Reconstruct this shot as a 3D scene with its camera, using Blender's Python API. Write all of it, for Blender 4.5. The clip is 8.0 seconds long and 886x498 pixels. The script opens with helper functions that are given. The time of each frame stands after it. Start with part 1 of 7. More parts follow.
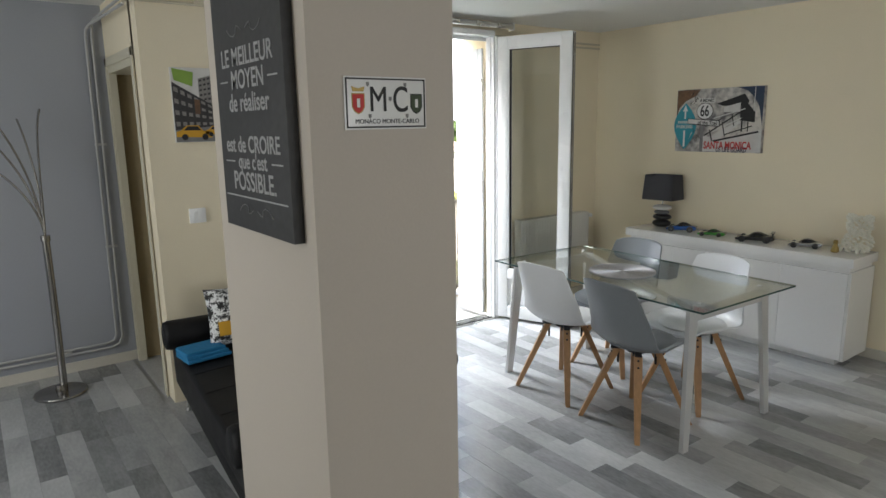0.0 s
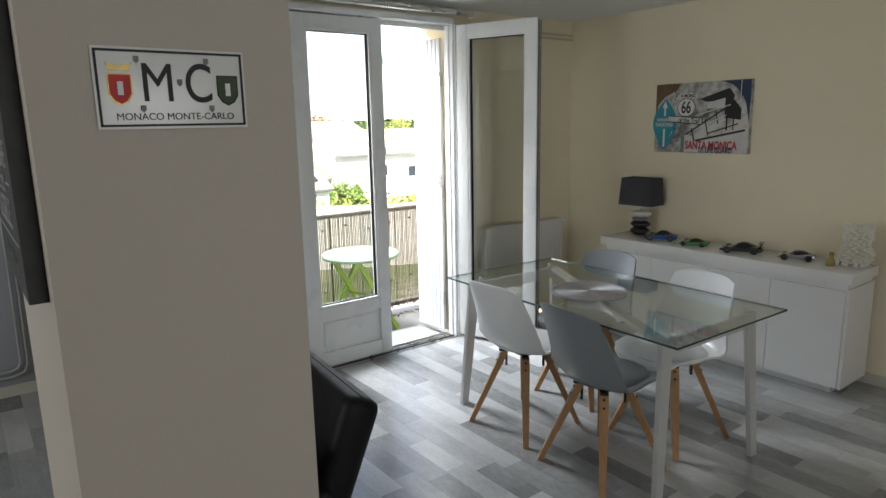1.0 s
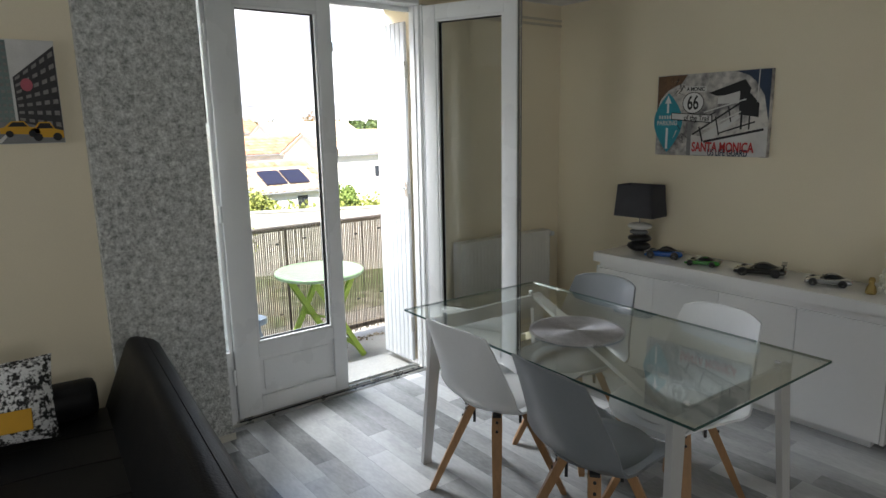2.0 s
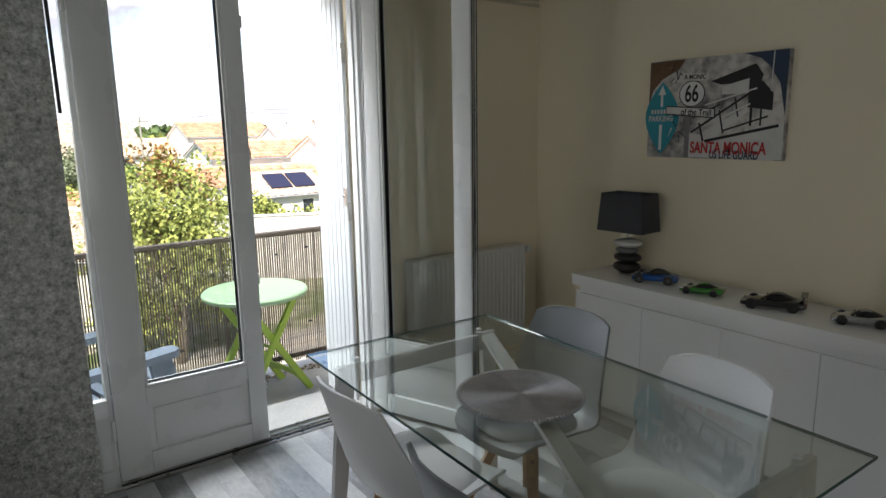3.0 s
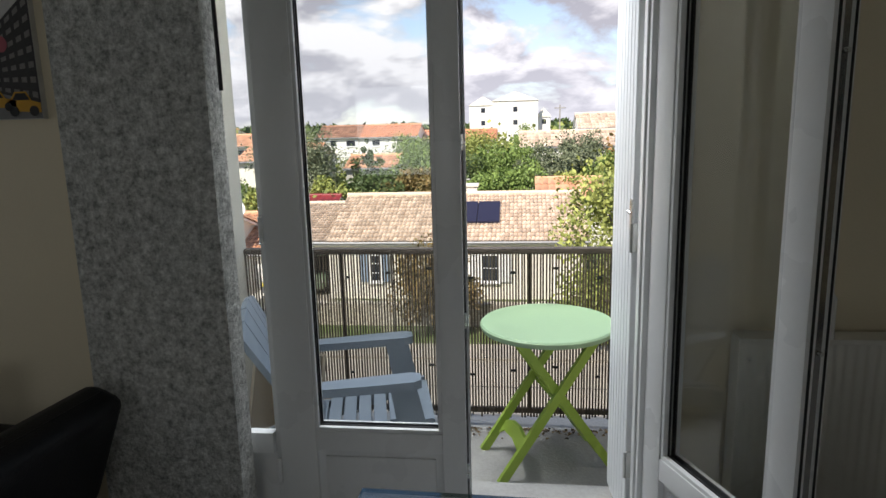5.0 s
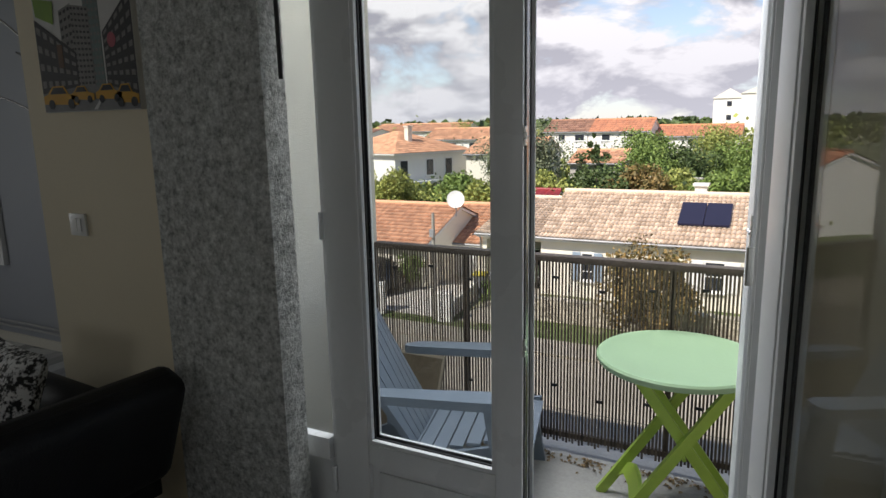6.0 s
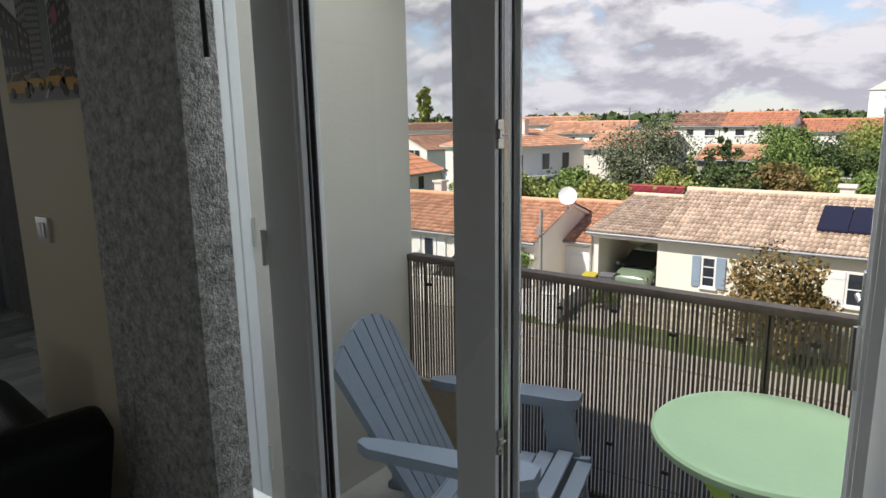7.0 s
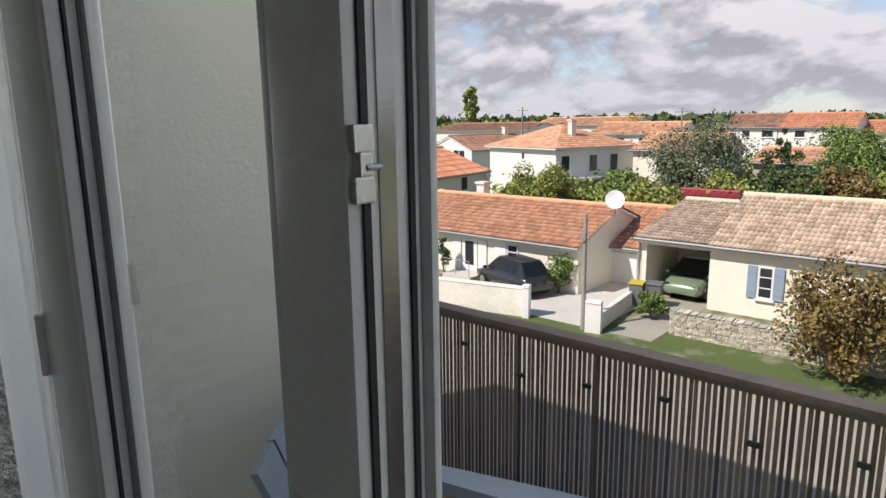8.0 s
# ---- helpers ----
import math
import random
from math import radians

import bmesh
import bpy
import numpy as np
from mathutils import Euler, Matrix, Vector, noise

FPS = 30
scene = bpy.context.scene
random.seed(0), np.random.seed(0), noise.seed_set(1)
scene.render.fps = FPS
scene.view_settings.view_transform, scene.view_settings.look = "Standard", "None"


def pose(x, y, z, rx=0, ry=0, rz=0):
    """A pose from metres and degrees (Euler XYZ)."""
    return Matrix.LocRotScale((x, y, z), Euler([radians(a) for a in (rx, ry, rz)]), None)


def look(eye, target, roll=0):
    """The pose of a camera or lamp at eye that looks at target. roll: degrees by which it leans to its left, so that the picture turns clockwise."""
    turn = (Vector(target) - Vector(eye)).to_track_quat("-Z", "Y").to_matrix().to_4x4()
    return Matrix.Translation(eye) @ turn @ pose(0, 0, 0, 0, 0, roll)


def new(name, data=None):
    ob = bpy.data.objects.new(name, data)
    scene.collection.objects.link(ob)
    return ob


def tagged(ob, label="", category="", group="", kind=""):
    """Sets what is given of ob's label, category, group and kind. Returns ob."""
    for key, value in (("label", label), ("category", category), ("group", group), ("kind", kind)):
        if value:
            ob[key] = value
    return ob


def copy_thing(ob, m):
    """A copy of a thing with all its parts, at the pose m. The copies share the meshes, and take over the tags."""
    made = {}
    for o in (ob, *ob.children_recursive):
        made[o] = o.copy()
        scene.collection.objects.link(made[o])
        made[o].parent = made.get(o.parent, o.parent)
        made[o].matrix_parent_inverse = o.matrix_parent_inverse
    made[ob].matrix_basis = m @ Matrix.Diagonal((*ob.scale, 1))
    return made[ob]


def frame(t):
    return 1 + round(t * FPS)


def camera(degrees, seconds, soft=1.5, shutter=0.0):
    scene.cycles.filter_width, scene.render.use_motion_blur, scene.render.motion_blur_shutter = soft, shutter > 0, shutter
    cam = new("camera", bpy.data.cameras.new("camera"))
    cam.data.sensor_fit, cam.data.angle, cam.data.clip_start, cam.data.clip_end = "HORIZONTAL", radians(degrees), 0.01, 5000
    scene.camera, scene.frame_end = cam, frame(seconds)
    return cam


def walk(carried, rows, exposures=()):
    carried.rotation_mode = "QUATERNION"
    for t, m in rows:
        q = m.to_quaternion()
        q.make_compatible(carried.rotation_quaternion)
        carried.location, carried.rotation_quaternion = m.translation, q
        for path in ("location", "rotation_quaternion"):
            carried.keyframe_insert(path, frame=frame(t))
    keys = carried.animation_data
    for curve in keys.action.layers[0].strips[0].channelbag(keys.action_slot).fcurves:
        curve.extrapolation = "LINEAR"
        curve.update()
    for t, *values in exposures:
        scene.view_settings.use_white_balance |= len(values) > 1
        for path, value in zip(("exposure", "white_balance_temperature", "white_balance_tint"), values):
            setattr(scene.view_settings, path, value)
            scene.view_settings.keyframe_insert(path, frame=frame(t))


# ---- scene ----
cam = camera(69.3, 8.0)
PATH = [
    (0, (0.617, 0.435, 1.649), (1.783, 2.014, 1.265), -1.0),
    (0.5, (0.863, 0.536, 1.646), (2.044, 2.103, 1.256), -1.2),
    (1, (1.15, 0.691, 1.64), (2.335, 2.254, 1.252), -1.1),
    (1.5, (1.418, 0.924, 1.635), (2.61, 2.482, 1.246), -1.0),
    (1.7, (1.535, 1.015, 1.634), (2.729, 2.571, 1.245), -1.1),
    (3, (2.446, 1.476, 1.57), (3.611, 3.057, 1.193), -0.9),
    (3.5, (2.798, 1.707, 1.562), (3.868, 3.354, 1.188), -1.0),
    (4, (3.181, 1.917, 1.548), (3.958, 3.72, 1.164), -1.3),
    (4.5, (3.484, 2.154, 1.52), (3.711, 4.104, 1.135), -1.2),
    (5, (3.705, 2.358, 1.511), (3.471, 4.308, 1.134), -1.5),
    (6.3, (4.178, 2.947, 1.488), (3.169, 4.63, 1.102), -1.1),
    (6.5, (4.187, 3.073, 1.494), (3.123, 4.721, 1.103), -1.1),
    (7, (4.155, 3.46, 1.483), (2.959, 5.014, 1.091), -1.0),
    (7.5, (4.01, 3.851, 1.461), (2.704, 5.314, 1.069), -1.0),
    (8, (3.846, 4.172, 1.485), (2.542, 5.637, 1.095), -0.8),
]
walk(cam, [(t, look(eye, target, roll)) for t, eye, target, roll in PATH],
     [(0.0, 2.6), (0.5, 2.4), (1.0, 2.2), (1.5, 2.05), (2.2, 1.8), (3.0, 1.5), (3.5, 1.2), (4.0, 0.86), (4.5, 0.75), (5.0, 0.65), (6.5, 0.35), (8.0, 0.13)])

# ---- world, sun, exposure ----
SUN_EL, SUN_AZ = radians(47), radians(205)   # azimuth clockwise from +y
world = bpy.data.worlds.new("sky")
scene.world = world
world.use_nodes = True
wt = world.node_tree
wt.nodes.clear()


def wnode(kind, **values):
    n = wt.nodes.new(kind)
    for key, value in values.items():
        n.inputs[key].default_value = value
    return n


w_out = wnode("ShaderNodeOutputWorld")
w_bg = wnode("ShaderNodeBackground", Strength=0.125)
w_sky = wnode("ShaderNodeTexSky")
w_sky.sky_type, w_sky.sun_disc = "NISHITA", False
w_sky.sun_elevation, w_sky.sun_rotation = SUN_EL, SUN_AZ
w_sky.air_density, w_sky.dust_density, w_sky.ozone_density = 0.9, 0.05, 2.0
w_co = wnode("ShaderNodeTexCoord")
w_sep = wnode("ShaderNodeSeparateXYZ")
w_add = wnode("ShaderNodeMath")
w_add.operation = "ADD"
w_add.inputs[1].default_value = 0.45
w_div = wnode("ShaderNodeVectorMath")
w_div.operation = "DIVIDE"
w_cmb = wnode("ShaderNodeCombineXYZ")
w_up = wnode("ShaderNodeVectorMath")       # the same cloud sheet a little higher up, for lit tops and grey bases
w_up.operation = "MULTIPLY"
w_up.inputs[1].default_value = (0.95, 0.95, 0.95)
w_n1 = wnode("ShaderNodeTexNoise", Scale=3.4, Detail=14.0, Roughness=0.56, Distortion=0.25)
w_n2 = wnode("ShaderNodeTexNoise", Scale=3.4, Detail=5.0, Roughness=0.5, Distortion=0.25)
w_n3 = wnode("ShaderNodeTexNoise", Scale=3.4, Detail=14.0, Roughness=0.56, Distortion=0.25)
w_r1 = wnode("ShaderNodeMapRange")
w_dif = wnode("ShaderNodeMath")
w_dif.operation = "SUBTRACT"
w_r2 = wnode("ShaderNodeValToRGB")
w_r2.color_ramp.elements[0].position, w_r2.color_ramp.elements[1].position = 0.30, 0.74
w_r2.color_ramp.elements[0].color = (2.05, 2.0, 2.35, 1)
w_r2.color_ramp.elements[1].color = (6.9, 6.65, 6.8, 1)
w_lit = wnode("ShaderNodeMapRange")
w_mix = wnode("ShaderNodeMix")
w_mix.data_type = "RGBA"
wl = wt.links.new
wl(w_co.outputs["Generated"], w_sep.inputs[0])
wl(w_sep.outputs["Z"], w_add.inputs[0])
for a in "XYZ":
    wl(w_add.outputs[0], w_cmb.inputs[a])
wl(w_co.outputs["Generated"], w_div.inputs[0])
wl(w_cmb.outputs[0], w_div.inputs[1])
wl(w_div.outputs[0], w_up.inputs[0])
wl(w_div.outputs[0], w_n1.inputs["Vector"])
wl(w_div.outputs[0], w_n3.inputs["Vector"])
wl(w_up.outputs[0], w_n2.inputs["Vector"])
# the cover thins out higher up, where the sky is open and blue
w_cov = wnode("ShaderNodeMapRange")
for key, value in (("From Min", 0.25), ("From Max", 0.5), ("To Min", 0.40), ("To Max", 0.56)):
    w_cov.inputs[key].default_value = value
w_top = wnode("ShaderNodeMath")
w_top.operation = "ADD"
w_top.inputs[1].default_value = 0.085
wl(w_sep.outputs["Z"], w_cov.inputs["Value"])
wl(w_cov.outputs["Result"], w_top.inputs[0])
wl(w_n1.outputs["Fac"], w_r1.inputs["Value"])
wl(w_cov.outputs["Result"], w_r1.inputs["From Min"])
wl(w_top.outputs[0], w_r1.inputs["From Max"])
wl(w_n3.outputs["Fac"], w_dif.inputs[0])
wl(w_n2.outputs["Fac"], w_dif.inputs[1])
for key, value in (("From Min", -0.16), ("From Max", 0.145), ("To Min", 0.0), ("To Max", 1.0)):
    w_lit.inputs[key].default_value = value
wl(w_dif.outputs[0], w_lit.inputs["Value"])
wl(w_lit.outputs["Result"], w_r2.inputs[0])
wl(w_r1.outputs["Result"], w_mix.inputs["Factor"])
wl(w_sky.outputs["Color"], w_mix.inputs["A"])
wl(w_r2.outputs["Color"], w_mix.inputs["B"])
# pale lilac-grey haze low over the horizon
w_low = wnode("ShaderNodeMapRange")
for key, value in (("From Min", 0.0), ("From Max", 0.28), ("To Min", 0.72), ("To Max", 0.0)):
    w_low.inputs[key].default_value = value
w_haze = wnode("ShaderNodeMix")
w_haze.data_type = "RGBA"
w_haze.inputs["B"].default_value = (4.3, 4.25, 4.8, 1)
wl(w_sep.outputs["Z"], w_low.inputs["Value"])
wl(w_low.outputs["Result"], w_haze.inputs["Factor"])
wl(w_mix.outputs["Result"], w_haze.inputs["A"])
wl(w_haze.outputs["Result"], w_bg.inputs["Color"])
wl(w_bg.outputs[0], w_out.inputs[0])

sun = new("sun", bpy.data.lights.new("sun", "SUN"))
sun.data.energy, sun.data.angle, sun.data.color = 4.8, radians(0.6), (1.0, 0.93, 0.84)
sun.matrix_basis = look((0, 0, 0), (-math.sin(SUN_AZ) * math.cos(SUN_EL), -math.cos(SUN_AZ) * math.cos(SUN_EL), -math.sin(SUN_EL)))

# added fill lamps: at an unseen west opening and before the windowless south wall
def fill_light(name, eye, target, sx, sy, watts):
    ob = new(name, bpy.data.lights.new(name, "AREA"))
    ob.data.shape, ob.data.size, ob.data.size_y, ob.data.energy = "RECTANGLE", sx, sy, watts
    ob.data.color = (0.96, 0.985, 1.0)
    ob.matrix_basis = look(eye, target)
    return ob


fill_light("west_fill", (-1.85, 3.05, 1.40), (2.0, 3.3, 1.2), 1.3, 1.4, 7)
fill_light("south_fill", (2.2, -2.30, 1.45), (2.2, 3.0, 1.2), 1.6, 1.2, 6.3)
# added lamp above the balcony; boosts sky light through the french window
fill_light("balcony_fill", (2.95, 5.75, 3.45), (6.45, 2.75, 1.55), 2.2, 0.8, 138)


# ---- materials ----
def material(name):
    m = bpy.data.materials.new(name)
    m.use_nodes = True
    return m, m.node_tree, m.node_tree.nodes["Principled BSDF"]


def lerp(c, k):
    return tuple(max(0.0, min(1.0, v * k)) for v in c[:3]) + (1,)


def surf(name, col, rough=0.5, metal=0.0, var=0.12, scale=4.0, fine=60.0, bump=0.05, spec=0.5, coat=0.0, pieces=0.0, islands=0.0, stretch=(1, 1, 1), tint=None, depth=0.01, spread=None, rough_noise=0.5):
    """A surface with variation at two scales, gloss that varies and fine relief, in real size."""
    m, t, b = material(name)
    L, N = t.links.new, t.nodes.new
    co, mp = N("ShaderNodeTexCoord"), N("ShaderNodeMapping")
    mp.inputs["Scale"].default_value = stretch
    L(co.outputs["Object"], mp.inputs["Vector"])
    if pieces or islands:
        own = N("ShaderNodeObjectInfo").outputs["Random"] if pieces else N("ShaderNodeNewGeometry").outputs["Random Per Island"]
        away = N("ShaderNodeVectorMath")
        away.operation = "SCALE"
        away.inputs[0].default_value = (37.0, 61.0, 23.0)
        L(own, away.inputs["Scale"])
        L(away.outputs[0], mp.inputs["Location"])
    big, small = N("ShaderNodeTexNoise"), N("ShaderNodeTexNoise")
    for n, s, d in ((big, scale, 4), (small, fine, 3)):
        n.inputs["Scale"].default_value, n.inputs["Detail"].default_value, n.inputs["Roughness"].default_value = s, d, rough_noise
        L(mp.outputs["Vector"], n.inputs["Vector"])
    add = N("ShaderNodeMath")
    add.operation = "MULTIPLY_ADD"
    add.inputs[1].default_value, add.inputs[2].default_value = 0.4, 0.0
    L(small.outputs["Fac"], add.inputs[0])
    mix2 = N("ShaderNodeMath")
    mix2.operation = "MULTIPLY_ADD"
    mix2.inputs[1].default_value = 0.6
    L(big.outputs["Fac"], mix2.inputs[0])
    L(add.outputs[0], mix2.inputs[2])
    last = mix2.outputs[0]
    rnd = None
    if pieces:
        rnd = N("ShaderNodeObjectInfo").outputs["Random"]
        amount = pieces
    if islands:
        rnd = N("ShaderNodeNewGeometry").outputs["Random Per Island"]
        amount = islands
    if rnd is not None:
        blend = N("ShaderNodeMix")
        blend.inputs["Factor"].default_value = amount
        L(last, blend.inputs["A"])
        L(rnd, blend.inputs["B"])
        last = blend.outputs["Result"]
    ramp = N("ShaderNodeValToRGB")
    lo, hi = spread or ((0.25, 0.75) if rnd is None else (0.22, 0.78))
    ramp.color_ramp.elements[0].position, ramp.color_ramp.elements[1].position = lo, hi
    ramp.color_ramp.elements[0].color = lerp(tint or col, 1 - var if tint is None else 1)
    ramp.color_ramp.elements[1].color = lerp(col, 1 + var)
    L(last, ramp.inputs[0])
    L(ramp.outputs["Color"], b.inputs["Base Color"])
    rr = N("ShaderNodeMapRange")
    rr.inputs["To Min"].default_value, rr.inputs["To Max"].default_value = max(0.02, rough * 0.85), min(1.0, rough * 1.15)
    L(big.outputs["Fac"], rr.inputs["Value"])
    L(rr.outputs["Result"], b.inputs["Roughness"])
    b.inputs["Metallic"].default_value, b.inputs["Specular IOR Level"].default_value, b.inputs["Coat Weight"].default_value = metal, spec, coat
    if bump:
        bp = N("ShaderNodeBump")
        bp.inputs["Strength"].default_value, bp.inputs["Distance"].default_value = bump, depth
        L(small.outputs["Fac"], bp.inputs["Height"])
        L(bp.outputs["Normal"], b.inputs["Normal"])
    return m


def glass(name, tint=(0.97, 0.985, 0.975), base=0.04):
    m, t, b = material(name)
    t.nodes.remove(b)
    L, N = t.links.new, t.nodes.new
    tr, gl, fr, mx = N("ShaderNodeBsdfTransparent"), N("ShaderNodeBsdfGlossy"), N("ShaderNodeLayerWeight"), N("ShaderNodeMixShader")
    tr.inputs["Color"].default_value, gl.inputs["Roughness"].default_value, fr.inputs["Blend"].default_value = (*tint, 1), 0.0, 0.5
    pw, ma = N("ShaderNodeMath"), N("ShaderNodeMath")
    pw.operation, ma.operation = "POWER", "MULTIPLY_ADD"
    pw.inputs[1].default_value, ma.inputs[1].default_value, ma.inputs[2].default_value = 5.0, 1 - base, base
    L(fr.outputs["Facing"], pw.inputs[0]), L(pw.outputs[0], ma.inputs[0])
    L(ma.outputs[0], mx.inputs[0]), L(tr.outputs[0], mx.inputs[1]), L(gl.outputs[0], mx.inputs[2])
    L(mx.outputs[0], t.nodes["Material Output"].inputs["Surface"])
    return m


M = {}
M["cream"] = surf("cream_paint", (0.82, 0.735, 0.56), 0.75, var=0.05, scale=1.6, fine=140, bump=0.06)
M["beige"] = surf("beige_paint", (0.50, 0.45, 0.39), 0.72, var=0.04, scale=1.8, fine=140, bump=0.06)
M["greywall"] = surf("blue_grey_paint", (0.33, 0.345, 0.38), 0.5, var=0.05, scale=1.2, fine=120, bump=0.06)
M["ceiling"] = surf("white_ceiling_paint", (0.76, 0.76, 0.74), 0.85, var=0.03, scale=2, fine=90, bump=0.05)
M["paper"] = surf("textured_wallpaper", (0.86, 0.87, 0.84), 0.7, var=0.0, scale=30, fine=75, bump=0.9, tint=(0.21, 0.215, 0.20), depth=0.012, spread=(0.36, 0.66), rough_noise=0.7)
M["pvc"] = surf("white_pvc", (0.78, 0.79, 0.79), 0.28, var=0.03, scale=3, fine=60, bump=0.015)
M["shutterpvc"] = surf("white_shutter", (0.76, 0.78, 0.80), 0.4, var=0.04, scale=3, fine=60, bump=0.03)
M["gasket"] = surf("black_rubber", (0.015, 0.015, 0.016), 0.55, var=0.2, bump=0.02)
M["steel"] = surf("steel", (0.62, 0.62, 0.60), 0.28, metal=1.0, var=0.08, scale=12, fine=90, bump=0.02)
M["chrome"] = surf("chrome", (0.78, 0.78, 0.78), 0.08, metal=1.0, var=0.03, bump=0)
M["lampsteel"] = surf("dark_brushed_steel", (0.34, 0.33, 0.32), 0.2, metal=1.0, var=0.08, scale=12, fine=90, bump=0.02)
M["gloss"] = surf("white_gloss_lacquer", (0.87, 0.87, 0.86), 0.10, var=0.02, scale=2, fine=40, bump=0.006, coat=0.3)
M["legwhite"] = surf("satin_white_metal", (0.66, 0.66, 0.66), 0.32, metal=0.25, var=0.04, bump=0.015)
M["chairwhite"] = surf("white_plastic_shell", (0.82, 0.83, 0.84), 0.32, var=0.03, scale=5, fine=80, bump=0.015)
M["chairgrey"] = surf("grey_plastic_shell", (0.20, 0.215, 0.23), 0.36, var=0.05, scale=5, fine=80, bump=0.015)
M["padwhite"] = surf("white_faux_leather", (0.80, 0.80, 0.80), 0.42, var=0.05, scale=8, fine=220, bump=0.12)
M["padgrey"] = surf("grey_faux_leather", (0.20, 0.215, 0.23), 0.42, var=0.07, scale=8, fine=220, bump=0.12)
M["oak"] = surf("oak_leg", (0.42, 0.235, 0.11), 0.45, var=0.25, scale=6, fine=60, bump=0.06, stretch=(9, 9, 0.8))
M["black"] = surf("black_metal", (0.02, 0.02, 0.021), 0.4, var=0.2, bump=0.03)
M["leather"] = surf("black_leather", (0.010, 0.010, 0.011), 0.5, var=0.35, scale=7, fine=150, bump=0.4, spec=0.22, depth=0.004)
M["glass"] = glass("window_glass", (0.96, 0.975, 0.965))
M["tableglass"] = glass("table_glass", (0.93, 0.965, 0.95), 0.175)
M["glassedge"] = surf("dark_green_glass_edge", (0.05, 0.10, 0.09), 0.08, var=0.2, bump=0)
M["skirting"] = surf("cream_skirting", (0.62, 0.59, 0.52), 0.5, var=0.05, bump=0.03)
M["pipe"] = surf("painted_pipe", (0.44, 0.44, 0.44), 0.4, var=0.06, bump=0.03)
M["pipecream"] = surf("cream_painted_pipe", (0.58, 0.53, 0.42), 0.45, var=0.06, bump=0.03)
M["doorwood"] = surf("ochre_door_paint", (0.36, 0.29, 0.17), 0.55, var=0.10, scale=3, fine=50, bump=0.05)
M["doorframe"] = surf("cream_gloss_paint", (0.62, 0.58, 0.46), 0.4, var=0.05, bump=0.03)
M["plank"] = surf("grey_laminate", (0.52, 0.53, 0.54), 0.22, var=0.08, scale=3.2, fine=26, bump=0.03, pieces=0.45, stretch=(3.2, 1.0, 1), tint=(0.17, 0.175, 0.18), spec=0.5)
M["planks"] = surf("grey_laminate_joined", (0.52, 0.53, 0.54), 0.22, var=0.08, scale=3.2, fine=26, bump=0.03, islands=0.45, stretch=(3.2, 1.0, 1), tint=(0.17, 0.175, 0.18), spec=0.5)
M["under"] = surf("dark_floor_joint", (0.30, 0.30, 0.30), 0.7, bump=0.03)
M["concrete"] = surf("balcony_concrete", (0.33, 0.325, 0.31), 0.85, var=0.22, scale=3, fine=70, bump=0.2)
M["render_white"] = surf("white_render", (0.80, 0.78, 0.73), 0.9, var=0.05, scale=1.5, fine=60, bump=0.2)
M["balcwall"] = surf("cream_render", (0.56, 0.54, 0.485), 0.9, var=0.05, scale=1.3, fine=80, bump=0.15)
M["reed"] = surf("dark_reed", (0.125, 0.098, 0.075), 0.8, var=0.3, scale=5, fine=40, bump=0.2, islands=0.5, tint=(0.04, 0.032, 0.026))
M["rail"] = surf("weathered_rail", (0.085, 0.066, 0.054), 0.7, var=0.35, scale=9, fine=60, bump=0.25)
M["lime"] = surf("lime_green_plastic", (0.33, 0.47, 0.07), 0.45, var=0.06, bump=0.04)
M["palegreen"] = surf("pale_green_tabletop", (0.32, 0.46, 0.28), 0.42, var=0.05, scale=6, bump=0.04)
M["bluegrey"] = surf("blue_grey_resin", (0.17, 0.205, 0.255), 0.5, var=0.07, scale=6, fine=60, bump=0.08)


# ---- mesh helpers ----
def mesh_of(bm, name, mats, smooth=False):
    me = bpy.data.meshes.new(name)
    bmesh.ops.recalc_face_normals(bm, faces=bm.faces)
    bm.to_mesh(me)
    bm.free()
    for m in mats if isinstance(mats, (list, tuple)) else [mats]:
        me.materials.append(m)
    if smooth:
        me.polygons.foreach_set("use_smooth", [True] * len(me.polygons))
        me.set_sharp_from_angle(angle=radians(smooth if smooth > 1 else 35))
    return me


def part(name, bm, mat, parent=None, label="", smooth=False, kind=""):
    ob = new(name, mesh_of(bm, name, mat, smooth))
    if parent is not None:
        ob.parent = parent
    return tagged(ob, label, kind=kind)


def thing(name, label, category, loc=(0, 0, 0), rz=0.0, group="", kind=""):
    ob = new(name)
    ob.empty_display_size = 0.1
    ob.matrix_basis = pose(*loc, 0, 0, rz)
    return tagged(ob, label, category, group, kind)


def box(bm, x0, y0, z0, x1, y1, z1, bevel=0.0, seg=2, m=None):
    made = bmesh.ops.create_cube(bm, size=1.0)["verts"]
    for v in made:
        v.co = Vector((x0 + (v.co.x + 0.5) * (x1 - x0), y0 + (v.co.y + 0.5) * (y1 - y0), z0 + (v.co.z + 0.5) * (z1 - z0)))
    if bevel:
        edges = list({e for v in made for e in v.link_edges})
        out = bmesh.ops.bevel(bm, geom=edges, offset=bevel, segments=seg, profile=0.7, affect="EDGES")
        made = list({v for f in out["faces"] for v in f.verts} | {v for v in made if v.is_valid})
    if m is not None:
        for v in made:
            v.co = m @ v.co
    return made


def one(*args, **kw):
    bm = bmesh.new()
    box(bm, *args, **kw)
    return bm


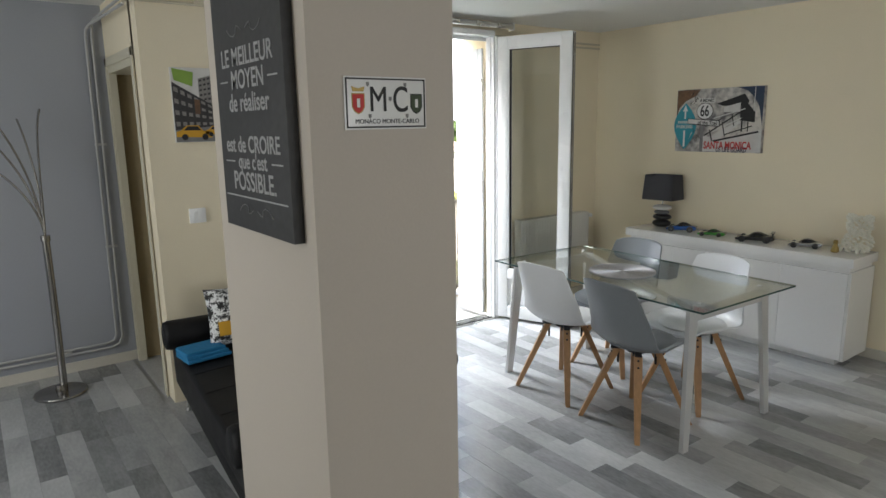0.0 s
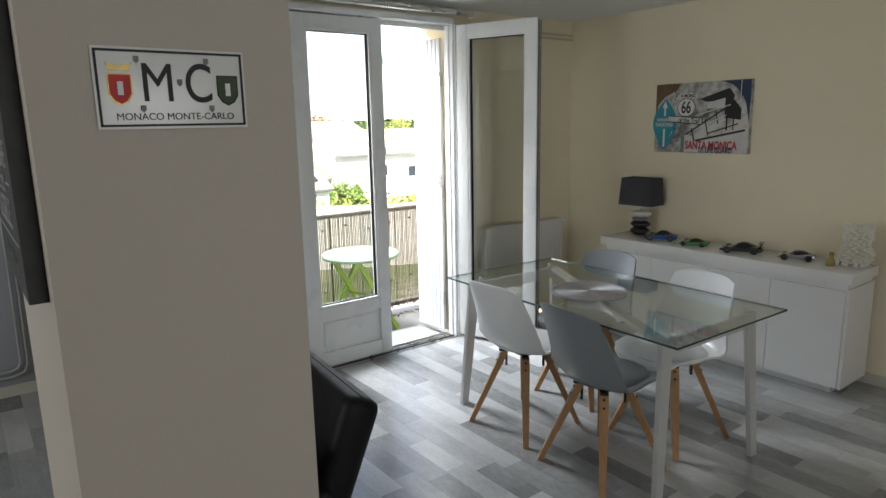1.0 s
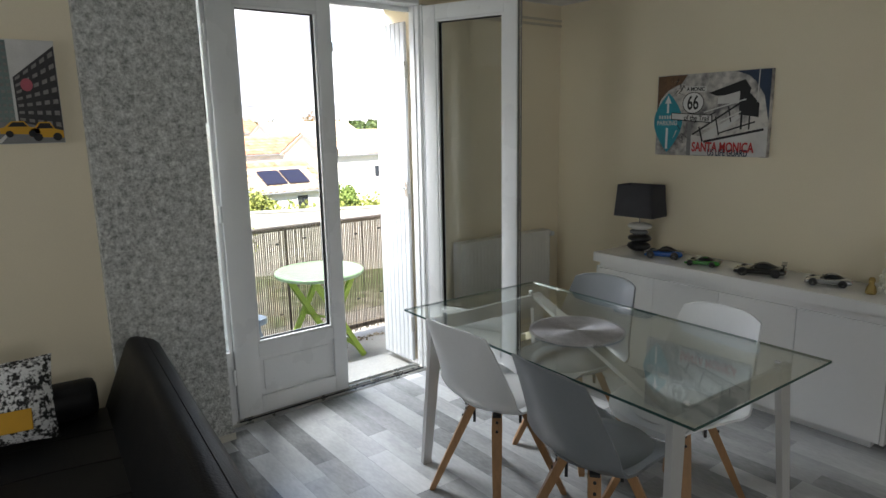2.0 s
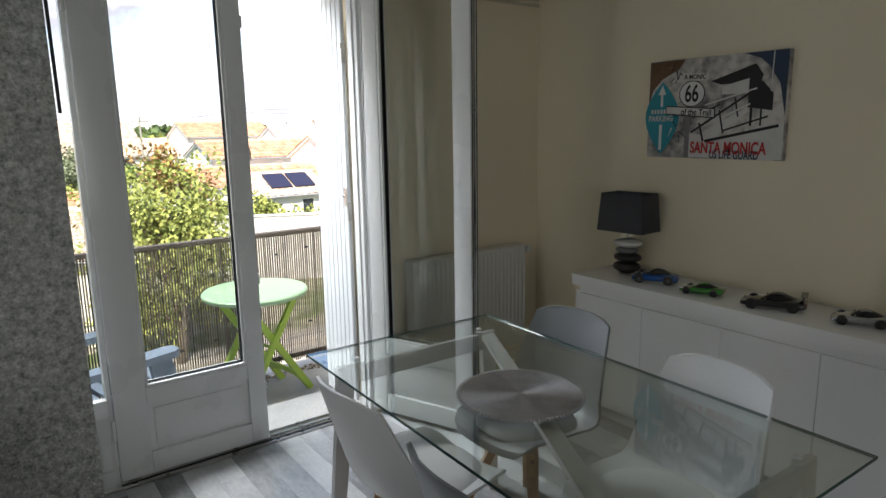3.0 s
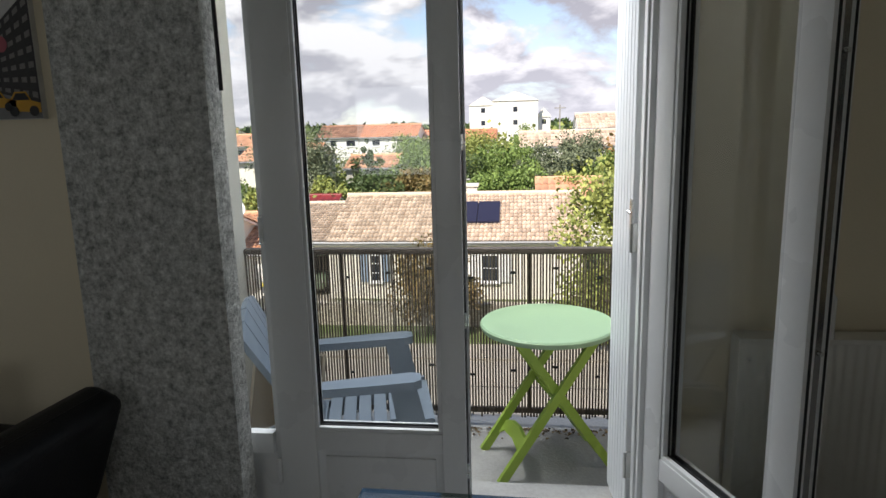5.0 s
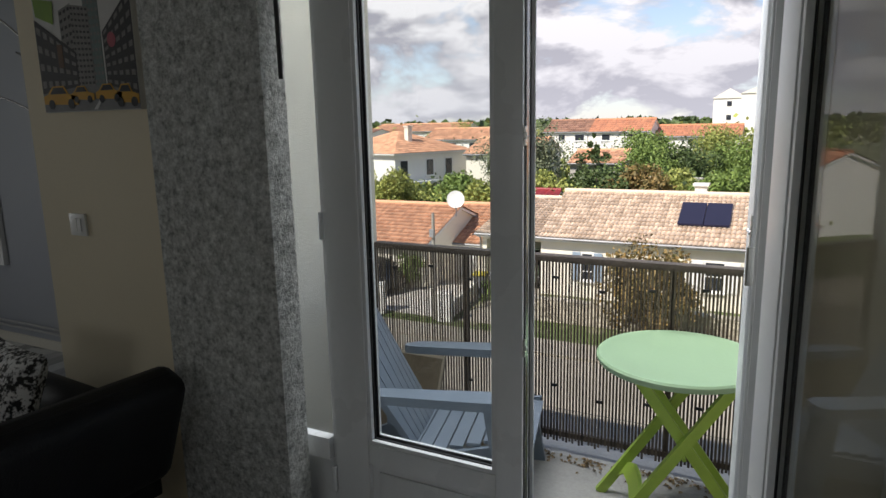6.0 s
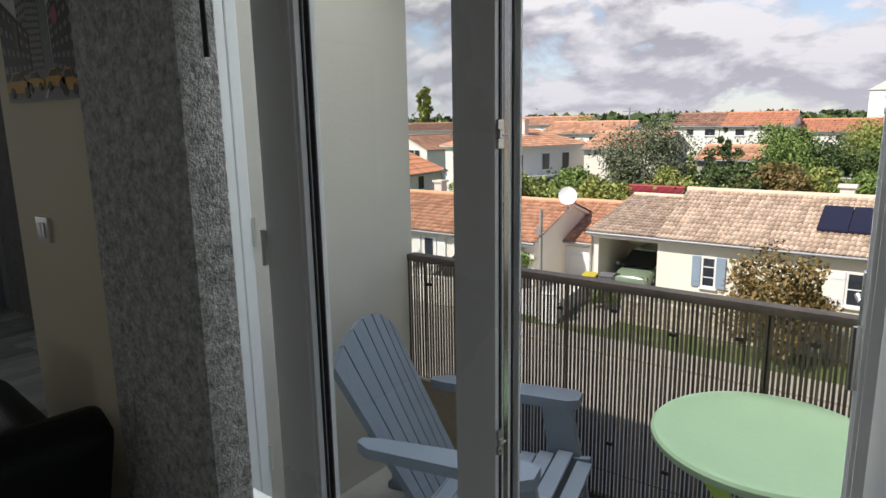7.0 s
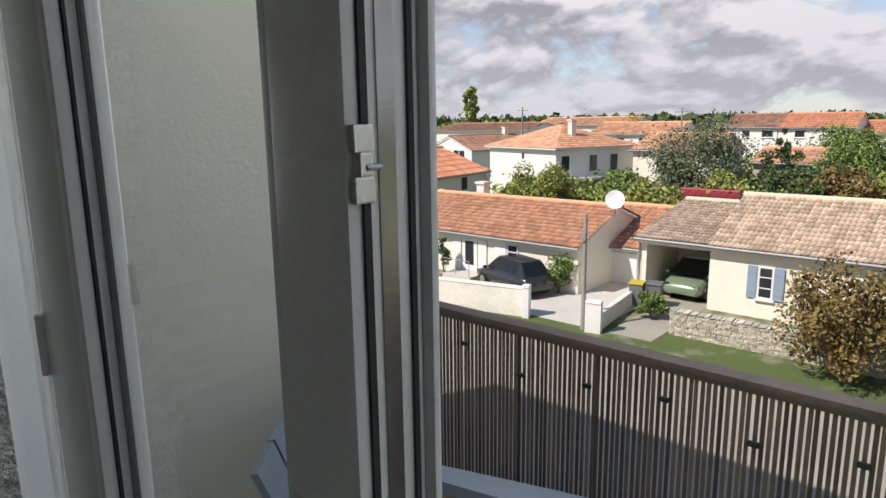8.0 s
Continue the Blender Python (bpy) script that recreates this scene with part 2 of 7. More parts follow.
def tube(bm, points, radius, seg=12, caps=True, squash=None):
    """A round bar along points; radius is a number or one for each point."""
    points = [Vector(p) for p in points]
    radii = radius if isinstance(radius, (list, tuple)) else [radius] * len(points)
    rings, side = [], None
    for i, p in enumerate(points):
        d = (points[min(i + 1, len(points) - 1)] - points[max(i - 1, 0)]).normalized()
        side = (side - d * side.dot(d)) if side is not None else d.orthogonal()
        side.normalize()
        up = d.cross(side)
        rings.append([bm.verts.new(p + radii[i] * (math.cos(a) * side + math.sin(a) * up)) for a in (2 * math.pi * k / seg for k in range(seg))])
    for a, b in zip(rings, rings[1:]):
        for k in range(seg):
            bm.faces.new((a[k], a[(k + 1) % seg], b[(k + 1) % seg], b[k]))
    if caps:
        bm.faces.new(rings[0][::-1])
        bm.faces.new(rings[-1])


def lathe(bm, profile, seg=32, centre=(0, 0, 0)):
    """A turned body round z from (radius, height) pairs; ends at radius 0 close it."""
    c = Vector(centre)
    rings = []
    for r, z in profile:
        if r < 1e-5:
            rings.append([bm.verts.new(c + Vector((0, 0, z)))])
        else:
            rings.append([bm.verts.new(c + Vector((r * math.cos(2 * math.pi * k / seg), r * math.sin(2 * math.pi * k / seg), z))) for k in range(seg)])
    for a, b in zip(rings, rings[1:]):
        for k in range(seg):
            j = (k + 1) % seg
            if len(a) == 1 and len(b) > 1:
                bm.faces.new((a[0], b[j], b[k]))
            elif len(b) == 1 and len(a) > 1:
                bm.faces.new((a[k], a[j], b[0]))
            elif len(a) > 1:
                bm.faces.new((a[k], a[j], b[j], b[k]))


def sweep(bm, sections, closed_ends=True):
    """Skins a row of closed sections, each a list of points."""
    rings = [[bm.verts.new(p) for p in s] for s in sections]
    n = len(rings[0])
    for a, b in zip(rings, rings[1:]):
        for k in range(n):
            bm.faces.new((a[k], a[(k + 1) % n], b[(k + 1) % n], b[k]))
    if closed_ends:
        bm.faces.new(rings[0][::-1])
        bm.faces.new(rings[-1])


def writing(name, text, size, m, mat, parent, label="", depth=0.0006, align="CENTER", bold=0.0):
    """Raised letters in the built-in font, turned into a mesh."""
    cu = bpy.data.curves.new(name, "FONT")
    cu.offset = bold
    cu.body, cu.size, cu.extrude, cu.align_x, cu.align_y = text, size, depth, align, "CENTER"
    tmp = new(name + "_curve", cu)
    me = bpy.data.meshes.new_from_object(tmp.evaluated_get(bpy.context.evaluated_depsgraph_get()))
    bpy.data.objects.remove(tmp)
    bpy.data.curves.remove(cu)
    me.materials.clear()
    me.materials.append(mat)
    ob = new(name, me)
    ob.parent = parent
    ob.matrix_basis = m
    return tagged(ob, label)


# ---- the flat: walls, ceiling ----
CEIL = 2.45
XE, YN = 5.50, 4.55          # east wall, window wall
OUT = 4.90                   # outer face of the window wall
FY_IN = 4.53                 # outer face of the window frame


def wall(name, label, x0, y0, x1, y1, mat, z0=0.0, z1=CEIL, kind="structure"):
    ob = part(name, one(x0, y0, z0, x1, y1, z1), mat)
    return tagged(ob, label, "wall", kind="structure")


wall("wall_east", "cream painted plaster wall behind the sideboard", XE, -2.6, XE + 0.2, OUT + 0.02, M["cream"], -0.3)
wall("wall_window_right", "cream wall beside the french window with radiator", 4.16, YN, XE, OUT, M["cream"])
wall("wall_window_head", "wall over the french window", 2.155, YN - 0.02, 4.16, OUT, M["cream"], 2.36, CEIL)
wall("wall_pier", "pier covered in mottled grey wallpaper", 2.235, 4.305, 2.745, 4.41, M["paper"])
wall("wall_alcove", "cream wall with the light switch behind the sofa", 1.49, 4.37, 2.245, 4.50, M["cream"])
wall("wall_behind_pier", "plain wall between pier and facade", 1.60, 4.50, 2.05, OUT, M["cream"])
wall("wall_pier_back", "plain wall between pier and window frame", 2.05, 4.41, 2.44, FY_IN, M["cream"])
wall("wall_grey", "blue-grey painted wall behind the arc lamp", -2.0, 5.36, 2.15, 5.56, M["greywall"])
wall("wall_south", "plain cream wall behind the walk", -2.0, -2.8, XE, -2.6, M["cream"])
# unseen opening added in the west wall for light from the side
wall("wall_west_near", "plain cream wall at the west side", -2.2, -2.6, -2.0, 2.3, M["cream"])
wall("wall_west_far", "grey wall at the west side by the added opening", -2.2, 3.8, -2.0, 5.56, M["greywall"])
wall("wall_west_head", "wall over the added west opening", -2.2, 2.3, -2.0, 3.8, M["greywall"], 2.25, CEIL)
wall("wall_west_sill", "wall below the added west opening", -2.2, 2.3, -2.0, 3.8, M["greywall"], 0.0, 0.6)
# the doorway in the short wall beside the sofa
DX = 1.49
wall("wall_door_head", "cream wall over the doorway", DX - 0.02, 4.50, DX + 0.10, 5.36, M["cream"], 2.02, CEIL)
wall("wall_door_side", "narrow cream wall by the doorway", DX - 0.02, 4.37, DX, 4.545, M["cream"])
wall("wall_door_far", "narrow wall by the pipes", DX - 0.02, 5.335, DX + 0.025, 5.36, M["cream"], 0.0, 2.02)
wall("wall_beyond_door_side", "brown wall facing the doorway", DX + 0.03, 5.335, 2.05, 5.357, M["doorwood"])
wall("wall_beyond_door", "brown wall of the room past the doorway", 2.05, 4.9, 2.15, 5.36, M["doorwood"])
wall("pillar", "beige painted pillar in the middle of the room", 1.245, 1.775, 1.648, 2.45, M["beige"])

bm = bmesh.new()
box(bm, -2.2, -2.8, CEIL, XE + 0.2, OUT, CEIL + 0.25)
box(bm, -2.2, OUT, CEIL, 2.15, 5.56, CEIL + 0.25)
tagged(part("ceiling", bm, M["ceiling"]), "white painted ceiling", "ceiling", kind="structure")
tagged(part("floor_slab", one(-2.2, -2.8, -0.30, XE, 4.42, -0.006), M["under"]), "dark base below the laminate boards", "floor", kind="structure")
tagged(part("floor_slab_alcove", one(-2.2, 4.42, -0.30, 2.15, 5.56, -0.006), M["under"]), "dark base below the laminate in the alcove", "floor", kind="structure")


def baseboard(name, x0, y0, x1, y1, h=0.07):
    tagged(part(name, one(x0, y0, 0.0, x1, y1, h, bevel=0.003), M["skirting"]), "cream painted skirting board", "baseboard", kind="structure")


baseboard("baseboard_east", XE - 0.012, -2.6, XE, YN)
baseboard("baseboard_window", 4.16, YN - 0.012, XE - 0.012, YN)
baseboard("baseboard_pillar_front", 1.24, 1.763, 1.652, 1.775)
baseboard("baseboard_pillar_side", 1.233, 1.763, 1.245, 2.45)
baseboard("baseboard_grey", -1.8, 5.348, DX - 0.02, 5.36)
baseboard("baseboard_pier", 2.235, 4.293, 2.755, 4.305, 0.035)


# door frame and the open doorway
def door_frame():
    t = thing("door_1", "cream glossy door frame round an open doorway", "doorway", (DX, 4.9, 0), kind="structure")
    for y, depth in ((-0.35, 0.115), (0.385, 0.022)):
        part("jamb", one(-0.026, y, 0, depth, y + 0.05, 2.05, bevel=0.004), M["doorframe"], t)
    part("lintel", one(-0.026, -0.35, 2.01, 0.115, 0.435, 2.07, bevel=0.004), M["doorframe"], t)
    for y in (-0.40, 0.395):
        part("architrave", one(-0.034, y, 0, -0.026, y + 0.05, 2.11, bevel=0.003), M["doorframe"], t)
    part("architrave", one(-0.034, -0.40, 2.055, -0.026, 0.445, 2.11, bevel=0.003), M["doorframe"], t)


door_frame()


# ---- the french window ----
W0, W1 = 2.44, 4.13           # frame's outer sides
FY0, FY1 = 4.42, 4.53         # frame's depth


def leaf(parent, name, length, height, m, wide, narrow, lock=False):
    """A PVC casement: stiles and rails, rebated lip, gasket, pane and lower panel. x along it, y through it."""
    g0, g1, top, low = wide, length - narrow, height - 0.085, 0.41
    bm = bmesh.new()
    box(bm, 0, 0, 0.0, g0, 0.07, height, 0.006)
    box(bm, g1, 0, 0.0, length, 0.07, height, 0.006)
    box(bm, g0, 0.001, top, g1, 0.069, height, 0.004)
    box(bm, g0, 0.001, low - 0.075, g1, 0.069, low, 0.004)
    box(bm, g0, 0.001, 0.0, g1, 0.069, 0.10, 0.004)
    # glazing beads on both sides
    for y0, y1 in ((0.004, 0.022), (0.048, 0.066)):
        box(bm, g0, y0, low, g0 + 0.014, y1, top, 0.003)
        box(bm, g1 - 0.014, y0, low, g1, y1, top, 0.003)
        box(bm, g0, y0, low, g1, y1, low + 0.014, 0.003)
        box(bm, g0, y0, top - 0.014, g1, y1, top, 0.003)
    lf = part("leaf", bm, M["pvc"], parent, "white PVC casement", smooth=30)
    lf.name = name
    lf.matrix_basis = m
    bm = bmesh.new()
    box(bm, g0 + 0.006, 0.031, low + 0.006, g1 - 0.006, 0.037, top - 0.006)
    p = part("pane", bm, M["glass"], lf, "clear glass pane")
    p.visible_shadow = False
    bm = bmesh.new()
    for y0, y1 in ((0.0225, 0.0265), (0.044, 0.048)):
        for x0, z0, x1, z1 in ((g0 + 0.001, low, g0 + 0.018, top), (g1 - 0.018, low, g1 - 0.001, top), (g0, low, g1, low + 0.018), (g0, top - 0.018, g1, top)):
            box(bm, x0, y0, z0, x1, y1, z1)
    part("glazing_gasket", bm, M["gasket"], lf, "black glazing gasket")
    bm = bmesh.new()
    box(bm, g0 + 0.0, 0.022, 0.10, g1, 0.05, low - 0.075)
    box(bm, g0 + 0.028, 0.016, 0.128, g1 - 0.028, 0.054, low - 0.105, 0.005)
    part("lower_panel", bm, M["pvc"], lf, "white raised panel", smooth=30)
    bm = bmesh.new()
    box(bm, length - 0.006, 0.012, 0.01, length + 0.003, 0.018, height - 0.01)
    box(bm, length - 0.006, 0.056, 0.01, length + 0.003, 0.061, height - 0.01)
    part("edge_gasket", bm, M["gasket"], lf, "black rubber seal along the free edge")
    bm = bmesh.new()
    box(bm, length - 0.002, 0.028, 0.02, length + 0.0015, 0.044, height - 0.02)
    part("lock_strip", bm, M["lampsteel"], lf, "steel lock strip in the free edge")
    if lock:
        for z in (0.27, 0.83, 1.432, 2.02):
            bm = bmesh.new()
            box(bm, length, 0.002, z - 0.026, length + 0.007, 0.019, z - 0.008, 0.0015)
            box(bm, length, 0.002, z + 0.008, length + 0.007, 0.019, z + 0.026, 0.0015)
            box(bm, length, 0.005, z - 0.008, length + 0.009, 0.016, z + 0.008, 0.0015)
            tube(bm, [(length + 0.008, 0.010, z - 0.002), (length + 0.008, 0.023, z - 0.002)], 0.0026, 8)
            part("lock_keep", bm, M["steel"], lf, "small steel lock keep")
        bm = bmesh.new()
        box(bm, length - 0.03, 0.070, 0.02, length + 0.010, 0.078, height - 0.02, 0.003)
        part("astragal", bm, M["pvc"], lf, "white cover strip on the outer face", smooth=30)
    else:
        for z in (0.22, 0.95, 1.62, 2.12):
            bm = bmesh.new()
            tube(bm, [(length + 0.002, 0.036, z), (length + 0.012, 0.036, z)], 0.006, 8)
            part("lock_pin", bm, M["steel"], lf, "steel locking pin")
        bm = bmesh.new()
        box(bm, length - 0.06, 0.07, 1.0, length - 0.032, 0.079, 1.14, 0.003)
        tube(bm, [(length - 0.046, 0.078, 1.07), (length - 0.046, 0.11, 1.07), (length - 0.046, 0.118, 1.06), (length - 0.046, 0.118, 0.96)], 0.008, 10)
        part("handle", bm, M["pvc"], lf, "white window handle", smooth=40)
    for z in (0.25, 1.15, 2.05):
        bm = bmesh.new()
        tube(bm, [(-0.010, 0.0 if lock else 0.07, z - 0.045), (-0.010, 0.0 if lock else 0.07, z + 0.045)], 0.008, 10)
        part("hinge", bm, M["pvc"], lf, "white barrel hinge", smooth=40)
    return lf


def french_window():
    t = thing("window_1", "white PVC french window with one leaf open inward", "window", (0, 0, 0), kind="structure")
    bm = bmesh.new()
    box(bm, W0, FY0, 0.0, W0 + 0.05, FY1, 2.355, 0.004)
    part("frame_left", bm, M["pvc"], t, smooth=30)
    bm = bmesh.new()
    for x0, x1, y0, y1 in ((4.108, 4.16, 4.44, 4.53), (4.100, 4.108, 4.475, 4.525), (4.125, 4.155, 4.425, 4.44)):
        box(bm, x0, y0, 0.0, x1, y1, 2.32, 0.003)
    part("frame_right", bm, M["pvc"], t, smooth=30)
    bm = bmesh.new()
    box(bm, W0 + 0.05, FY0, 2.318, 4.108, FY1, 2.36, 0.004)
    box(bm, W0 + 0.05, 4.522, 2.29, 4.108, 4.545, 2.318, 0.003)
    part("frame_head", bm, M["pvc"], t, smooth=30)
    bm = bmesh.new()
    box(bm, 2.812, FY0 + 0.045, 0.0, 2.832, FY1, 2.316, 0.004)
    part("mullion", bm, M["pvc"], t, smooth=30)
    bm = bmesh.new()
    box(bm, W0 + 0.05, 4.425, -0.02, 4.108, 4.53, 0.012, 0.003)
    box(bm, 2.83, 4.47, 0.012, 4.08, 4.482, 0.022, 0.002)
    box(bm, 2.83, 4.518, 0.012, 4.08, 4.526, 0.024, 0.002)
    part("threshold", bm, M["steel"], t, "worn aluminium threshold")
    bm = bmesh.new()
    box(bm, 2.83, 4.436, 0.013, 4.08, 4.444, 0.018)
    part("threshold_seal", bm, M["gasket"], t, "black seal in the threshold")
    # narrow fixed light beside the pier
    bm = bmesh.new()
    box(bm, 2.49, FY0 + 0.02, 0.345, 2.812, 4.480, 0.425, 0.004)
    box(bm, 2.49, FY0 + 0.02, 0.0, 2.812, FY1 - 0.02, 0.09, 0.004)
    box(bm, 2.49, FY0 + 0.045, 0.09, 2.812, 4.479, 0.345)
    part("sidelight_panel", bm, M["pvc"], t, "white panel below the narrow fixed light", smooth=30)
    bm = bmesh.new()
    box(bm, 2.49, 4.47, 0.425, 2.812, 4.476, 2.30)
    p = part("sidelight_pane", bm, M["glass"], t, "narrow fixed glass pane")
    p.visible_shadow = False
    leaf(t, "leaf_closed", 0.685, 2.285, pose(2.835, 4.448, 0.026, 0, 0, -0.3), 0.135, 0.085, True)
    leaf(t, "leaf_open", 0.62, 2.285, pose(4.122, 4.41, 0.026, 0, 0, -68), 0.085, 0.085)


french_window()


def folded_shutter(loc, rz, width, label, lx=0.02):
    """A folding shutter leaf of tongued white PVC boards, folded back in the reveal."""
    t = thing("window_shutter", label, "shutter", loc, rz, group="folding shutters")
    n = max(4, round(width / 0.045))
    w = width / n
    for i in range(n):
        part("board", one(i * w + 0.0012, 0, 0.02, (i + 1) * w - 0.0012, 0.022, 2.24, bevel=0.004, seg=1), M["shutterpvc"], t)
    for z in (0.28, 1.12, 1.95):
        bm = bmesh.new()
        box(bm, -0.008, 0.004, z - 0.05, 0.006, 0.026, z + 0.05, 0.003)
        tube(bm, [(-0.006, 0.026, z - 0.05), (-0.006, 0.026, z + 0.05)], 0.006, 8)
        part("hinge", bm, M["steel"], t, "worn steel hinge")
    if lx < 0.1:
        bm = bmesh.new()
        box(bm, lx - 0.012, 0.020, 1.15, lx + 0.012, 0.026, 1.25, 0.002)
        tube(bm, [(lx, 0.024, 1.20), (lx + 0.03, 0.030, 1.205)], 0.005, 8)
        part("latch", bm, M["steel"], t, "small worn steel latch", smooth=40)
        return t
    bm = bmesh.new()
    tube(bm, [(lx, 0.034, 0.05), (lx, 0.034, 2.2)], 0.006, 10)
    part("bolt_rod", bm, M["shutterpvc"], t, "painted bolt rod", smooth=40)
    for z in (0.35, 1.13, 1.85):
        bm = bmesh.new()
        box(bm, lx - 0.022, 0.020, z - 0.028, lx + 0.022, 0.027, z + 0.028, 0.002)
        box(bm, lx - 0.013, 0.024, z - 0.024, lx + 0.013, 0.044, z - 0.012, 0.002)
        box(bm, lx - 0.013, 0.024, z + 0.012, lx + 0.013, 0.044, z + 0.024, 0.002)
        part("rod_guide", bm, M["steel"], t, "steel rod guide")
    bm = bmesh.new()
    tube(bm, [(lx + 0.01, 0.046, 1.20), (lx - 0.03, 0.052, 1.203), (lx - 0.06, 0.055, 1.207)], [0.006, 0.0075, 0.009], 10)
    part("latch", bm, M["steel"], t, "steel shutter lever", smooth=40)
    return t


folded_shutter((4.112, 4.57, 0.0), 93.5, 0.32, "white PVC folding shutter packed in the reveal by the radiator")
folded_shutter((2.30, 4.78, 0.0), -90, 0.24, "white PVC folding shutter packed in the reveal by the pier", 0.17)
tagged(part("sill_step", one(2.16, FY1, -0.25, 4.13, OUT + 0.02, -0.02, bevel=0.006), M["concrete"]), "concrete step below the french window", "step", kind="structure")


# crank of the roller blind hanging by the pier
bm = bmesh.new()
tube(bm, [(2.76, 4.375, 2.36), (2.762, 4.370, 2.0), (2.764, 4.370, 1.64)], 0.007, 10)
tagged(part("blind_crank", bm, M["black"], smooth=40), "black rod of a roller blind hanging by the pier", "blind rod")
# roller blind cassette over the window
t = thing("roller_blind", "dark rolled-up blind under the ceiling", "blind", (2.5, 4.38, 2.385))
bm = bmesh.new()
tube(bm, [(0.0, 0, 0.01), (1.75, 0, 0.01)], 0.022, 16)
part("roll", bm, M["steel"], t, "grey roll", smooth=40)
for x in (-0.01, 1.75):
    part("bracket", one(x, -0.02, -0.02, x + 0.01, 0.04, 0.04, bevel=0.002), M["pvc"], t)


# ---- dining table ----
TX0, TX1, TY0, TY1, TZ = 3.345, 4.195, 2.028, 3.572, 0.752
t = thing("dining_table", "rectangular clear glass dining table on satin white metal legs", "table", ((TX0 + TX1) / 2, (TY0 + TY1) / 2, 0), -1.8)
hx, hy = (TX1 - TX0) / 2, (TY1 - TY0) / 2
bm = bmesh.new()
box(bm, -hx, -hy, TZ - 0.010, hx, hy, TZ, 0.0015, 1)
for f in bm.faces:
    f.material_index = 0 if abs(f.normal.z) > 0.9 else 1
top = part("tabletop", bm, [M["tableglass"], M["glassedge"]], t, "clear glass top with dark green edges")
top.visible_shadow = False
LEGS = ((-0.345, -0.66), (0.30, -0.66), (-0.345, 0.62), (0.30, 0.62))
for lx, ly in LEGS:
    bm = bmesh.new()
    s = 1 if ly > 0 else -1
    sections = []
    for z, k, w in ((0.0, 0.055, 0.023), (0.66, 0.003, 0.033), (0.735, 0.0, 0.035)):
        cx, cy = lx + (k if lx > 0 else -k), ly + s * k * 0.6
        sections.append([(cx - w, cy - 0.012, z), (cx + w, cy - 0.012, z), (cx + w, cy + 0.012, z), (cx - w, cy + 0.012, z)])
    sweep(bm, sections)
    part("leg", bm, M["legwhite"], t)
for ly in (-0.66, 0.62):
    part("end_rail", one(-0.32, ly - 0.0095, 0.665, 0.275, ly + 0.0095, 0.7325, bevel=0.003), M["legwhite"], t)
bm = bmesh.new()
d = Vector((0.70, 1.28, 0)).normalized()
n = Vector((-d.y, d.x, 0)) * 0.027
a, b = Vector((-0.345, -0.66, 0)), Vector((0.30, 0.62, 0))
sweep(bm, [[p + n + Vector((0, 0, 0.713)), p - n + Vector((0, 0, 0.713)), p - n + Vector((0, 0, 0.731)), p + n + Vector((0, 0, 0.731))] for p in (a, b)])
part("diagonal_rail", bm, M["legwhite"], t)
for lx, ly in LEGS:
    bm = bmesh.new()
    lathe(bm, [(0, 0.735), (0.014, 0.735), (0.014, 0.7415), (0, 0.7415)], 16, (lx * 0.86, ly, 0))
    lathe(bm, [(0, 0.7525), (0.011, 0.7525), (0.010, 0.757), (0, 0.757)], 16, (lx * 0.86, ly, 0))
    part("glass_fixing", bm, M["legwhite"], t, "small chrome glass fixing", smooth=40)

# round woven place mat
t = thing("place_mat", "round silver woven place mat on the glass table", "place mat", (3.735, 2.835, TZ + 0.001))
M["mat"] = surf("silver_woven_mat", (0.46, 0.45, 0.45), 0.45, metal=0.35, var=0.25, scale=20, fine=120, bump=0.3, pieces=0.0)
bm = bmesh.new()
prof = [(0.0, 0.003)]
for i in range(1, 34):
    r = 0.188 * i / 33
    prof += [(r - 0.0028, 0.0032), (r - 0.0014, 0.0062), (r, 0.0032)]
prof += [(0.19, 0.0), (0, 0.0)]
lathe(bm, prof, 48)
part("woven_disc", bm, M["mat"], t, smooth=60)
bm = bmesh.new()
for k in range(96):
    an = 2 * math.pi * k / 96
    box(bm, 0.186, -0.0035, 0.0, 0.197, 0.0035, 0.006, m=Matrix.Rotation(an, 4, "Z"))
part("beaded_rim", bm, M["mat"], t)


